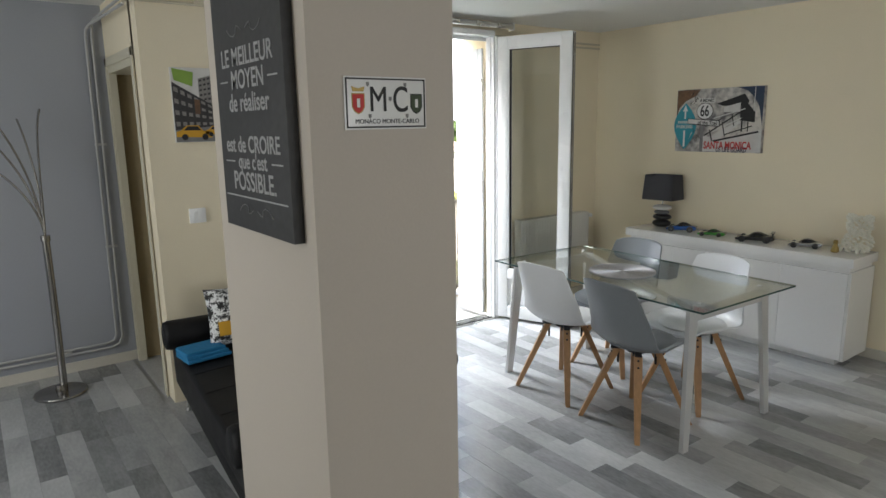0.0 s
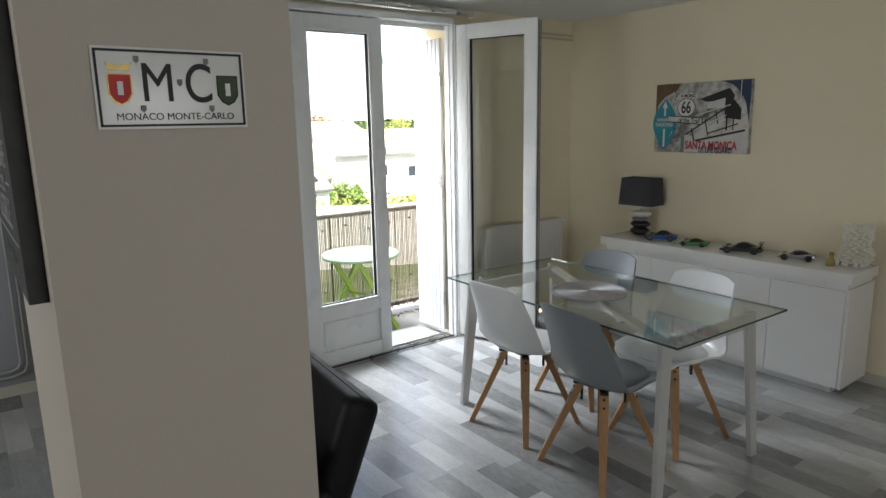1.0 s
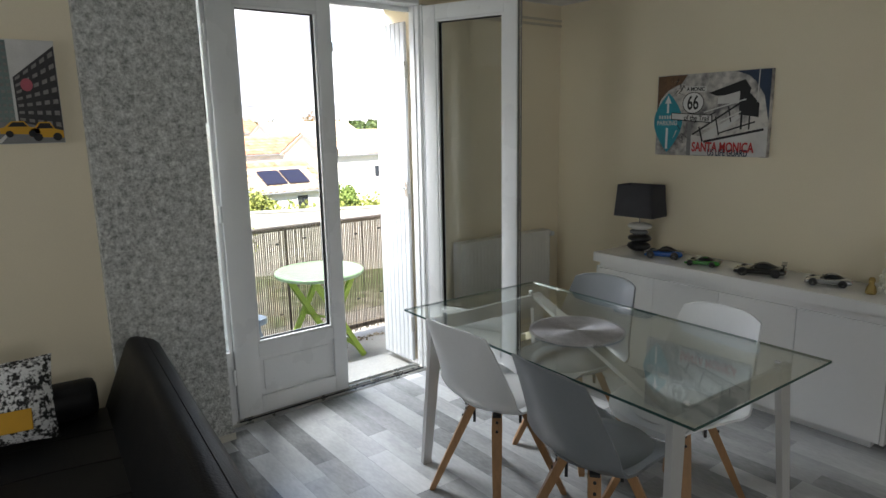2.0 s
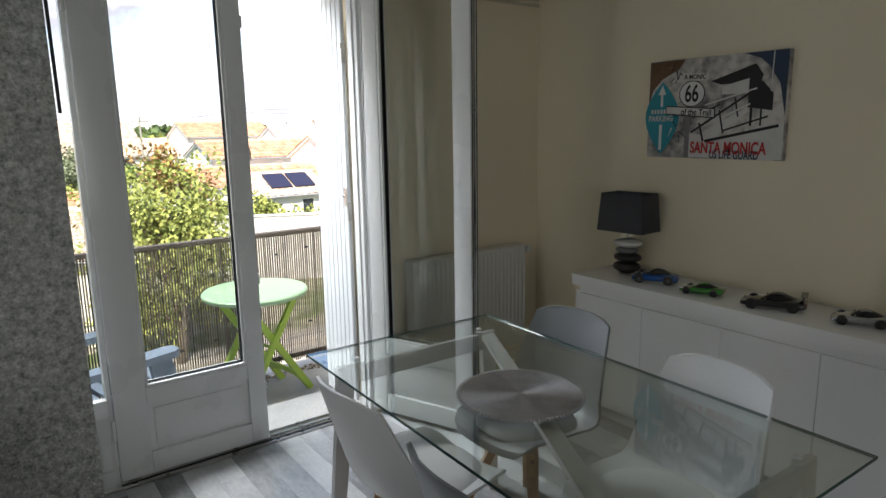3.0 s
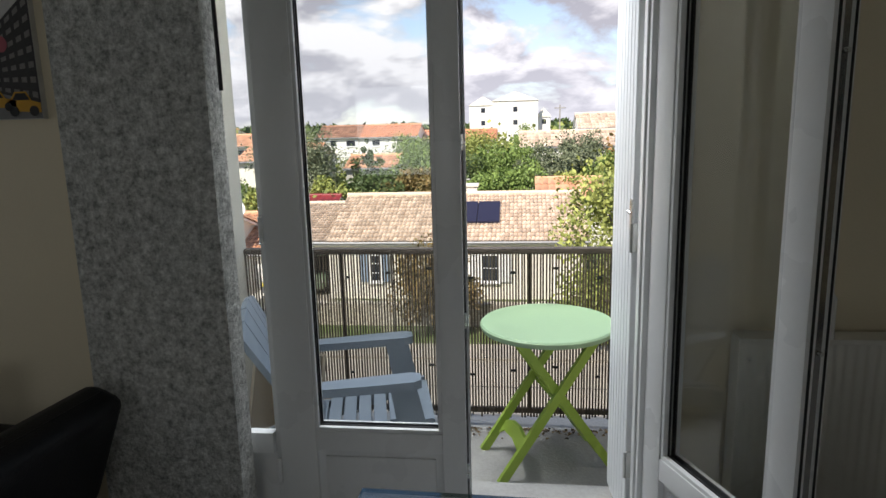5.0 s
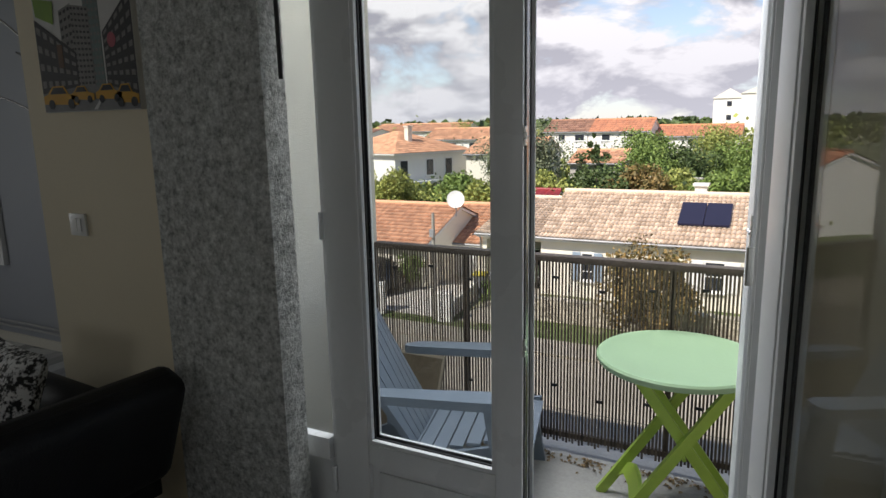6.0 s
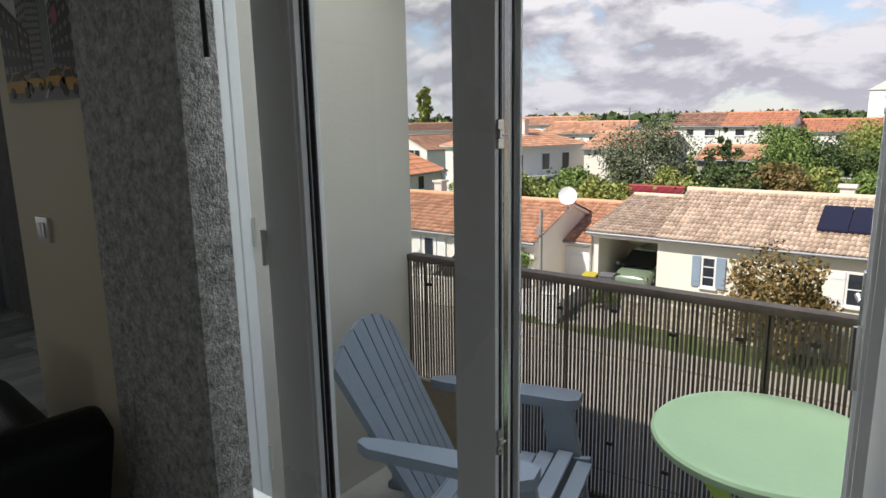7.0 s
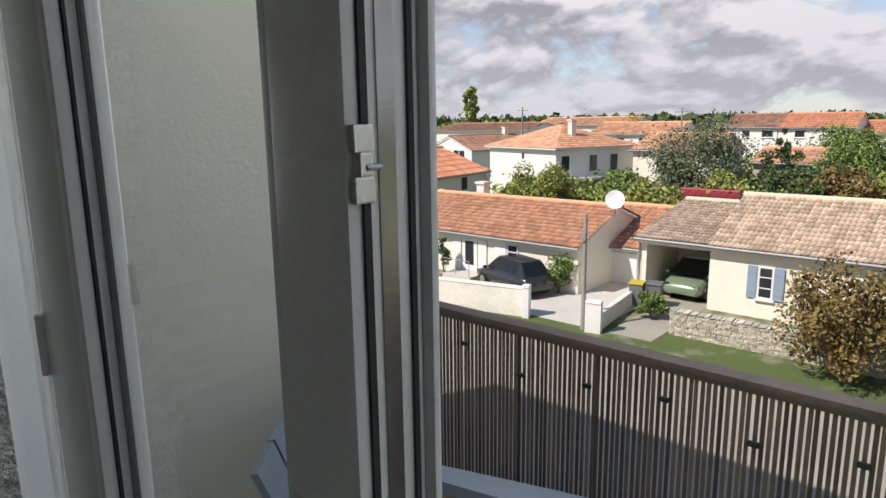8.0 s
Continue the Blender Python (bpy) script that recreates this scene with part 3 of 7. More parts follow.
# ---- chairs ----
def chair(name, label, shell_mat, pad_mat):
    t = thing(name, label, "chair", group="chairs round the table")
    prof = [(0.235, 0.418), (0.230, 0.440), (0.20, 0.452), (0.12, 0.446), (0.02, 0.438), (-0.07, 0.438), (-0.135, 0.454), (-0.180, 0.492), (-0.208, 0.555), (-0.232, 0.63), (-0.254, 0.70), (-0.273, 0.765), (-0.286, 0.808), (-0.291, 0.828), (-0.292, 0.838)]
    half = [0.14, 0.175, 0.200, 0.222, 0.234, 0.240, 0.240, 0.236, 0.227, 0.214, 0.201, 0.190, 0.181, 0.170, 0.150]
    wing = [0.02, 0.03, 0.045, 0.055, 0.062, 0.068, 0.074, 0.080, 0.080, 0.074, 0.064, 0.054, 0.046, 0.040, 0.034]
    bm = bmesh.new()
    n, rows = 17, []
    for i, ((px, pz), w) in enumerate(zip(prof, half)):
        back = min(1.0, max(0.0, (i - 4) / 4))
        row = []
        for k in range(n):
            u = -1 + 2 * k / (n - 1)
            lift = wing[i] * abs(u) ** 2.2
            row.append(bm.verts.new((px + lift * back, u * w, pz + lift * (1 - back) * 0.8 - (0.012 * u ** 4 if i > 12 else 0))))
        rows.append(row)
    for a, b in zip(rows, rows[1:]):
        for k in range(n - 1):
            bm.faces.new((a[k], a[k + 1], b[k + 1], b[k]))
    bmesh.ops.subdivide_edges(bm, edges=bm.edges[:], cuts=1, use_grid_fill=True, smooth=0.6)
    bmesh.ops.recalc_face_normals(bm, faces=bm.faces[:])
    bmesh.ops.solidify(bm, geom=bm.faces[:], thickness=0.009)
    part("shell", bm, shell_mat, t, smooth=50)
    bm = bmesh.new()
    lathe(bm, [(0, 0.444), (0.14, 0.446), (0.186, 0.456), (0.195, 0.468), (0.186, 0.478), (0.13, 0.486), (0, 0.489)], 40)
    for v in bm.verts:
        v.co.x = v.co.x * 0.98 + 0.03
    part("seat_pad", bm, pad_mat, t, "padded seat of the same colour", smooth=60)
    bm = bmesh.new()
    for an in (45, 135):
        box(bm, -0.14, -0.018, 0.418, 0.14, 0.018, 0.430, 0.003, m=Matrix.Rotation(radians(an), 4, "Z"))
    lathe(bm, [(0, 0.41), (0.06, 0.41), (0.06, 0.436), (0, 0.436)], 20)
    part("mounting_plate", bm, M["black"], t, "black metal mounting plate")
    for sx, sy in ((1, 1), (1, -1), (-1, 1), (-1, -1)):
        bm = bmesh.new()
        a, b = Vector((sx * 0.075, sy * 0.075, 0.418)), Vector((sx * 0.208, sy * 0.208, 0.0))
        side = Vector((-sy * 1.0, sx * 1.0, 0)).normalized()
        outw = Vector((sx, sy, 0)).normalized()
        secs = []
        for k, w, h in ((0, 0.021, 0.017), (0.1, 0.022, 0.018), (0.5, 0.019, 0.016), (0.97, 0.014, 0.013), (1, 0.012, 0.011)):
            p = a.lerp(b, k)
            secs.append([p + side * w + outw * h, p - side * w + outw * h, p - side * w - outw * h, p + side * w - outw * h])
        sweep(bm, secs)
        leg = part("leg", bm, M["oak"], t, "splayed oak leg")
        bm = bmesh.new()
        p = a.lerp(b, 0.08)
        for k in (0.05, 0.13):
            q = a.lerp(b, k) + outw * 0.018
            tube(bm, [q, q + outw * 0.006], 0.006, 8)
        q = a.lerp(b, 0.07) - outw * 0.02
        box(bm, -0.017, -0.006, -0.05, 0.017, 0.006, 0.03, 0.002, m=Matrix.Translation(q) @ Matrix.Rotation(math.atan2(outw.y, outw.x) + math.pi / 2, 4, "Z"))
        part("leg_bracket", bm, M["black"], leg, "black bracket with screw heads")
    return t


white = chair("dining_chair", "white shell dining chair with padded seat and splayed oak legs", M["chairwhite"], M["padwhite"])
white.matrix_basis = pose(3.49, 3.06, 0, 0, 0, 2)
copy_thing(white, pose(3.985, 2.49, 0, 0, 0, 176))
grey = chair("dining_chair", "grey shell dining chair with padded seat and splayed oak legs", M["chairgrey"], M["padgrey"])
grey.matrix_basis = pose(3.455, 2.50, 0, 0, 0, -5)
copy_thing(grey, pose(4.07, 3.13, 0, 0, 0, 184))


# ---- sideboard ----
SX0, SX1, SY0, SY1, SZ = 5.10, 5.488, 2.09, 3.865, 0.75
t = thing("sideboard", "long white high-gloss sideboard with handleless doors", "sideboard", (SX1, (SY0 + SY1) / 2, 0))
dx, dy = SX0 - SX1, (SY1 - SY0) / 2
bm = bmesh.new()
box(bm, dx, -dy, SZ - 0.062, 0, dy, SZ, 0.003)
part("worktop", bm, M["gloss"], t, "thick white gloss top", smooth=30)
part("body", one(dx + 0.035, -dy + 0.03, 0.05, 0, dy - 0.03, SZ - 0.062, bevel=0.002), M["gloss"], t)
part("plinth", one(dx + 0.07, -dy + 0.08, 0.0, -0.02, dy - 0.06, 0.05), M["gloss"], t, "recessed white plinth")
part("end_panel", one(dx + 0.022, -dy + 0.012, 0.05, 0, -dy + 0.03, SZ - 0.095, bevel=0.002), M["gloss"], t)
part("end_panel", one(dx + 0.022, dy - 0.03, 0.05, 0, dy - 0.012, SZ - 0.095, bevel=0.002), M["gloss"], t)
n = 4
w = (2 * dy - 0.06) / n
for i in range(n):
    y0 = -dy + 0.03 + i * w
    part("door", one(dx + 0.016, y0 + 0.0015, 0.055, dx + 0.034, y0 + w - 0.0015, SZ - 0.105, bevel=0.002), M["gloss"], t, "white gloss door without handle", smooth=30)


# ---- things on the sideboard ----
def pebble(parent, r, h, z, mat, sx=1.0, label="", dx=0.0):
    bm = bmesh.new()
    lathe(bm, [(0, z), (r * 0.6, z + h * 0.06), (r * 0.93, z + h * 0.3), (r, z + h * 0.52), (r * 0.9, z + h * 0.76), (r * 0.55, z + h * 0.95), (0, z + h)], 28)
    for v in bm.verts:
        v.co.x, v.co.y = v.co.x * sx + dx, v.co.y
    part("pebble", bm, mat, parent, label, smooth=70)


M["shade"] = surf("dark_grey_linen", (0.12, 0.12, 0.135), 0.8, var=0.12, scale=20, fine=260, bump=0.2)
M["shadein"] = surf("pale_shade_lining", (0.55, 0.54, 0.52), 0.8, var=0.05, bump=0.05)
M["stoneblack"] = surf("black_pebble", (0.018, 0.017, 0.018), 0.35, var=0.3, bump=0.03)
M["stonegrey"] = surf("grey_pebble", (0.16, 0.16, 0.17), 0.5, var=0.15, bump=0.03)
M["stonewhite"] = surf("white_pebble", (0.68, 0.67, 0.64), 0.5, var=0.05, bump=0.03)
t = thing("table_lamp", "table lamp with stacked pebbles and dark grey tapered square shade", "lamp", (5.355, 3.69, SZ), 4)
for r, h, z, mt, lab, o in ((0.082, 0.062, 0.0, M["stoneblack"], "black pebble", 0), (0.082, 0.052, 0.058, M["stoneblack"], "black pebble", 0.006), (0.066, 0.038, 0.107, M["stonegrey"], "grey pebble", -0.004), (0.084, 0.048, 0.142, M["stonewhite"], "white pebble", 0.002)):
    pebble(t, r, h, z, mt, 0.8, lab, o)
bm = bmesh.new()
tube(bm, [(0, 0, 0.185), (0, 0, 0.30)], 0.006, 10)
part("stem", bm, M["chrome"], t, smooth=40)
bm = bmesh.new()
secs = []
for z, a, b in ((0.235, 0.092, 0.142), (0.238, 0.092, 0.142), (0.44, 0.080, 0.128), (0.443, 0.080, 0.128)):
    secs.append([(-a, -b, z), (a, -b, z), (a, b, z), (-a, b, z)])
sweep(bm, secs, False)
bmesh.ops.solidify(bm, geom=bm.faces[:], thickness=0.003)
part("shade", bm, M["shade"], t, "dark grey fabric shade", smooth=30)
bm = bmesh.new()
for an in (0, 90):
    tube(bm, [Matrix.Rotation(radians(an), 3, "Z") @ Vector(p) for p in ((-0.075, 0, 0.30), (0.075, 0, 0.30))], 0.002, 6)
part("shade_ring", bm, M["steel"], t)
bm = bmesh.new()
lathe(bm, [(0, 0.30), (0.014, 0.30), (0.014, 0.33), (0.028, 0.36), (0.030, 0.385), (0.018, 0.405), (0, 0.41)], 16)
part("bulb", bm, M["stonewhite"], t, "unlit bulb", smooth=60)


def car(name, label, loc, rz, length, width, height, body, glassmat, rimmat, roof=(0.30, 0.42, 0.70, 0.88), wing=False, tyre=None, category="model car", group="", extra=0.0):
    """A car along +x: body skin, glasshouse, wheels with rims, lamps."""
    t = thing(name, label, category, loc, rz, group)
    L, Wd, H = length, width / 2, height
    bm = bmesh.new()
    stations = [(0.0, 0.20, 0.34, 0.78), (0.03, 0.16, 0.42, 0.90), (0.12, 0.15, 0.50, 0.98), (0.28, 0.15, 0.58, 1.0), (0.5, 0.15, 0.62, 1.0), (0.72, 0.15, 0.64, 1.0), (0.88, 0.15, 0.63, 0.98), (0.97, 0.18, 0.60, 0.92), (1.0, 0.24, 0.52, 0.84)]
    secs = []
    for s, lo, hi, w in stations:
        x, a, b, ww = (0.5 - s) * L, lo * H, (hi + extra) * H, w * Wd
        m = (a + b) / 2
        secs.append([(x, -ww * 0.86, a), (x, -ww * 0.98, a + (m - a) * 0.4), (x, -ww, m), (x, -ww * 0.95, b - (b - m) * 0.35), (x, -ww * 0.80, b), (x, 0, b * 1.015), (x, ww * 0.80, b), (x, ww * 0.95, b - (b - m) * 0.35), (x, ww, m), (x, ww * 0.98, a + (m - a) * 0.4), (x, ww * 0.86, a), (x, 0, a)])
    sweep(bm, secs)
    part("body", bm, body, t, smooth=50)
    bm = bmesh.new()
    r0, r1, r2, r3 = roof
    z0, z1 = (0.60 + extra) * H, H * 0.97
    secs = []
    for s, z, w in ((r0, z0, 0.80), (r1, z1, 0.62), ((r1 + r2) / 2, H, 0.63), (r2, z1, 0.62), (r3, z0, 0.78)):
        x = (0.5 - s) * L
        secs.append([(x, -Wd * 0.84, z0 * 0.97), (x, -Wd * (w + 0.84 * (1 - 1)) if z == z0 else -Wd * w, z), (x, Wd * w, z), (x, Wd * 0.84, z0 * 0.97)])
    sweep(bm, secs)
    part("glasshouse", bm, glassmat, t, "dark tinted windows", smooth=30)
    bm = bmesh.new()
    xa, xb = (0.5 - r1 - 0.01) * L, (0.5 - r2 + 0.01) * L
    box(bm, xb, -Wd * 0.6, H * 0.955, xa, Wd * 0.6, H * 1.008, H * 0.02)
    part("roof", bm, body, t, smooth=40)
    rw = 0.235 * H if extra == 0 else 0.21 * H
    for sx in (0.31, -0.31):
        for sy in (1, -1):
            c = Vector((sx * L, sy * Wd * 0.86, rw))
            bm = bmesh.new()
            tube(bm, [c + Vector((0, -0.13 * Wd * 1.4, 0)), c + Vector((0, 0.13 * Wd * 1.4, 0))], rw, 20)
            wh = part("wheel", bm, tyre or M["gasket"], t, "black tyre", smooth=40)
            bm = bmesh.new()
            o = c + Vector((0, sy * 0.19 * Wd, 0))
            tube(bm, [o - Vector((0, sy * 0.02 * Wd, 0)), o + Vector((0, sy * 0.012 * Wd, 0))], rw * 0.62, 14)
            part("rim", bm, rimmat, wh, "silver rim", smooth=40)
    for sy in (1, -1):
        bm = bmesh.new()
        box(bm, 0.455 * L, sy * Wd * 0.72 - Wd * 0.17, 0.36 * H, 0.487 * L, sy * Wd * 0.72 + Wd * 0.17, 0.45 * H, 0.01 * H)
        part("headlight", bm, M["chrome"], t, "clear headlight")
        bm = bmesh.new()
        box(bm, -0.498 * L, sy * Wd * 0.66 - Wd * 0.15, 0.42 * H, -0.478 * L, sy * Wd * 0.66 + Wd * 0.15, 0.52 * H, 0.01 * H)
        part("tail_light", bm, M["red"], t, "red tail light")
        bm = bmesh.new()
        box(bm, (0.5 - r0 - 0.05) * L, sy * Wd * 1.05 - Wd * 0.10, 0.60 * H, (0.5 - r0 - 0.015) * L, sy * Wd * 1.05 + Wd * 0.10, 0.68 * H, 0.02 * H)
        part("wing_mirror", bm, body, t)
    if wing:
        bm = bmesh.new()
        box(bm, -0.50 * L, -Wd * 0.86, 0.86 * H, -0.40 * L, Wd * 0.86, 0.90 * H, 0.01 * H)
        for sy in (1, -1):
            box(bm, -0.46 * L, sy * Wd * 0.5 - Wd * 0.03, 0.58 * H, -0.43 * L, sy * Wd * 0.5 + Wd * 0.03, 0.87 * H)
        part("rear_wing", bm, body, t, "raised rear wing")
    return t


M["red"] = surf("red_plastic", (0.42, 0.02, 0.02), 0.25, var=0.1, bump=0)
M["carblue"] = surf("blue_car_paint", (0.02, 0.085, 0.32), 0.18, var=0.05, bump=0, coat=0.8)
M["cargreen"] = surf("green_car_paint", (0.04, 0.26, 0.03), 0.18, var=0.05, bump=0, coat=0.8)
M["carblack"] = surf("black_car_paint", (0.012, 0.012, 0.013), 0.22, var=0.05, bump=0, coat=0.8)
M["carsilver"] = surf("silver_car_paint", (0.45, 0.46, 0.48), 0.25, metal=0.7, var=0.05, bump=0, coat=0.8)
M["carglass"] = surf("dark_car_glass", (0.012, 0.014, 0.016), 0.06, var=0.1, bump=0)


def sports_car(label, loc, rz, L, W, H, body, rimmat, wing=False, soft_top=False, nose=0.42):
    """A low model sports car along +x: rounded body with hips, domed cabin, arches, wheels, lamps."""
    t = thing("model_car", label, "model car", loc, rz, "model cars")
    bm = bmesh.new()
    #           along  bottom  top   half width
    stations = [(0.50, 0.20, 0.30, 0.62), (0.485, 0.14, 0.36, 0.80), (0.44, 0.12, nose, 0.92), (0.36, 0.12, nose + 0.09, 0.99), (0.28, 0.12, nose + 0.13, 1.0), (0.16, 0.12, nose + 0.14, 0.96), (0.0, 0.12, 0.58, 0.93), (-0.14, 0.12, 0.61, 0.96), (-0.26, 0.12, 0.66, 1.0), (-0.36, 0.12, 0.66, 1.0), (-0.44, 0.14, 0.62, 0.94), (-0.485, 0.20, 0.56, 0.84), (-0.50, 0.28, 0.48, 0.70)]
    secs = []
    for x, lo, hi, w in stations:
        zc, zr = (lo + hi) / 2 * H, (hi - lo) / 2 * H
        ring = []
        for k in range(20):
            a = 2 * math.pi * k / 20
            c, q = math.cos(a), math.sin(a)
            ring.append((x * L, W / 2 * w * math.copysign(abs(c) ** 0.55, c), zc + zr * math.copysign(abs(q) ** 0.6, q)))
        secs.append(ring)
    sweep(bm, secs)
    part("body", bm, body, t, smooth=60)
    bm = bmesh.new()
    secs = []
    for x, z, w in ((0.20, 0.54, 0.66), (0.12, 0.72, 0.66), (0.04, 0.90, 0.62), (-0.06, 0.97, 0.60), (-0.16, 0.93, 0.60), (-0.27, 0.78, 0.58), (-0.38, 0.62, 0.52)):
        secs.append([(x * L, W / 2 * w * math.cos(a) * (1.0 if math.sin(a) < 0.5 else 0.97), H * (0.50 + (z - 0.50) * max(0.0, math.sin(a)) ** 0.7)) for a in (math.pi * k / 12 for k in range(13))])
    sweep(bm, secs)
    part("glasshouse", bm, M["carblack"] if soft_top else M["carglass"], t, "black soft top" if soft_top else "dark tinted windows", smooth=60)
    if not soft_top:
        bm = bmesh.new()
        secs = [[(x * L, W / 2 * 0.40 * u, H * (z + 0.015 - 0.05 * u * u)) for u in (-1, -0.5, 0, 0.5, 1)] + [(x * L, W / 2 * 0.40 * u, H * (z - 0.02 - 0.05 * u * u)) for u in (1, 0.5, 0, -0.5, -1)] for x, z in ((0.03, 0.91), (-0.06, 0.98), (-0.16, 0.94))]
        sweep(bm, secs)
        part("roof", bm, body, t, smooth=50)
    r = 0.27 * H
    for sx in (0.315, -0.30):
        for sy in (1, -1):
            c = Vector((sx * L, sy * W * 0.425, r))
            bm = bmesh.new()
            tube(bm, [c + Vector((0, -sy * 0.06 * W, r * 0.06)), c + Vector((0, sy * 0.078 * W, r * 0.06))], r * 1.16, 22)
            part("wheel_arch", bm, M["gasket"], t, "dark wheel arch", smooth=40)
            bm = bmesh.new()
            tube(bm, [c + Vector((0, -sy * 0.05 * W, 0)), c + Vector((0, sy * 0.082 * W, 0))], r, 22)
            wh = part("wheel", bm, M["gasket"], t, "black tyre", smooth=40)
            bm = bmesh.new()
            o = c + Vector((0, sy * 0.082 * W, 0))
            for k in range(5):
                a = 2 * math.pi * k / 5
                tube(bm, [o, o + Vector((r * 0.68 * math.cos(a), sy * 0.004 * W, r * 0.68 * math.sin(a)))], r * 0.09, 6)
            tube(bm, [o - Vector((0, sy * 0.01 * W, 0)), o + Vector((0, sy * 0.006 * W, 0))], r * 0.2, 10)
            part("rim", bm, rimmat, wh, "five-spoke rim", smooth=40)
    for sy in (1, -1):
        bm = bmesh.new()
        box(bm, 0.40 * L, sy * W * 0.33 - W * 0.07, (nose - 0.03) * H, 0.465 * L, sy * W * 0.33 + W * 0.05, (nose + 0.025) * H, 0.012 * H)
        part("headlight", bm, M["chrome"], t, "clear headlight")
        bm = bmesh.new()
        box(bm, -0.497 * L, sy * W * 0.27 - W * 0.09, 0.46 * H, -0.475 * L, sy * W * 0.27 + W * 0.09, 0.53 * H, 0.01 * H)
        part("tail_light", bm, M["red"], t, "red tail light")
        bm = bmesh.new()
        box(bm, 0.095 * L, sy * W * 0.47 - W * 0.05, 0.60 * H, 0.125 * L, sy * W * 0.47 + W * 0.05, 0.69 * H, 0.02 * H)
        part("wing_mirror", bm, body, t)
    if wing:
        bm = bmesh.new()
        box(bm, -0.50 * L, -W * 0.43, 0.93 * H, -0.40 * L, W * 0.43, 0.98 * H, 0.012 * H)
        for sy in (1, -1):
            box(bm, -0.455 * L, sy * W * 0.24 - W * 0.02, 0.58 * H, -0.43 * L, sy * W * 0.24 + W * 0.02, 0.94 * H)
        part("rear_wing", bm, body, t, "raised rear wing")
    return t


sports_car("small blue model roadster with a black soft top on the sideboard", (5.275, 3.445, SZ), 115, 0.235, 0.105, 0.078, M["carblue"], M["carsilver"], soft_top=True, nose=0.46)
sports_car("small bright green model sports car on the sideboard", (5.255, 3.165, SZ), 108, 0.205, 0.094, 0.056, M["cargreen"], M["carblack"], nose=0.40)
sports_car("black model hypercar with raised rear wing", (5.265, 2.825, SZ), 112, 0.265, 0.12, 0.076, M["carblack"], M["carblack"], wing=True)
sports_car("silver model coupe with dark windows", (5.30, 2.485, SZ), 112, 0.215, 0.098, 0.066, M["carsilver"], M["carblack"], nose=0.44)

# small gold figurine, one plain mesh
M["gold"] = surf("dull_gold", (0.36, 0.26, 0.09), 0.38, metal=0.6, var=0.2, bump=0.1)
bm = bmesh.new()
lathe(bm, [(0, 0), (0.022, 0.0), (0.026, 0.012), (0.020, 0.035), (0.012, 0.050), (0.013, 0.060), (0.016, 0.070), (0.012, 0.082), (0, 0.086)], 16)
bmesh.ops.create_icosphere(bm, subdivisions=1, radius=0.010, matrix=Matrix.Translation((-0.018, 0.012, 0.010)))
bmesh.ops.create_icosphere(bm, subdivisions=1, radius=0.010, matrix=Matrix.Translation((-0.018, -0.012, 0.010)))
bmesh.ops.create_icosphere(bm, subdivisions=1, radius=0.008, matrix=Matrix.Translation((-0.014, 0.0, 0.070)))
ob = part("figurine", bm, M["gold"], smooth=60)
ob.location = (5.27, 2.275, SZ)
tagged(ob, "small dull gold seated figurine on the sideboard", "figurine")

# soft white rose figure, one plain mesh of petals
M["rose"] = surf("ivory_foam_rose", (0.88, 0.86, 0.76), 0.8, var=0.12, scale=30, fine=90, bump=0.2)
rng = random.Random(5)
bm = bmesh.new()
for cx, cy, cz, rx, n in ((0, 0, 0.065, 0.068, 90), (0.0, 0.0, 0.165, 0.058, 75), (0, 0.042, 0.215, 0.020, 14), (0, -0.042, 0.215, 0.020, 14), (-0.055, 0.04, 0.03, 0.028, 18), (-0.055, -0.04, 0.03, 0.028, 18)):
    for k in range(n):
        z = 1 - 2 * (k + 0.5) / n
        an = k * 2.39996
        d = Vector((math.sqrt(1 - z * z) * math.cos(an), math.sqrt(1 - z * z) * math.sin(an), z))
        p = Vector((cx, cy, cz)) + d * rx
        r = rng.uniform(0.011, 0.014)
        if p.z < r * 0.8:
            continue
        bmesh.ops.create_icosphere(bm, subdivisions=1, radius=r, matrix=Matrix.Translation(p) @ Matrix.Rotation(rng.uniform(0, 3), 4, "X") @ Matrix.Diagonal((1, 1, 0.72, 1)))
ob = part("rose_figure", bm, M["rose"], smooth=30)
ob.location = (5.375, 2.18, SZ)
ob.scale = (1.1, 1.25, 1.08)
tagged(ob, "ivory figure covered in small foam roses", "ornament")


# ---- radiator ----
t = thing("radiator", "white steel panel radiator under a narrow shelf edge", "radiator", (4.42, YN, 0))
M["rad"] = surf("white_radiator_enamel", (0.70, 0.69, 0.65), 0.35, var=0.03, bump=0.02)
bm = bmesh.new()
front = [(0.0, -0.100), (0.0, -0.114)]
for i in range(26):
    front += [(0.010 + i * 0.0325, -0.114), (0.014 + i * 0.0325, -0.1158), (0.026 + i * 0.0325, -0.1158), (0.030 + i * 0.0325, -0.114)]
front += [(0.86, -0.114), (0.86, -0.100)]
sweep(bm, [[(x, y if 0.17 < z < 0.79 else max(y, -0.112), z) for x, y in front] for z in (0.16, 0.185, 0.20, 0.76, 0.775, 0.80)])
part("front_panel", bm, M["rad"], t, smooth=30)
part("back_panel", one(0.0, -0.045, 0.16, 0.86, -0.03, 0.80, bevel=0.004), M["rad"], t)
bm = bmesh.new()
box(bm, -0.004, -0.120, 0.795, 0.864, -0.03, 0.812, 0.003)
part("top_grille", bm, M["rad"], t)
for x in (-0.006, 0.86):
    part("side_cover", one(x, -0.118, 0.155, x + 0.006, -0.032, 0.80, bevel=0.001), M["rad"], t)
bm = bmesh.new()
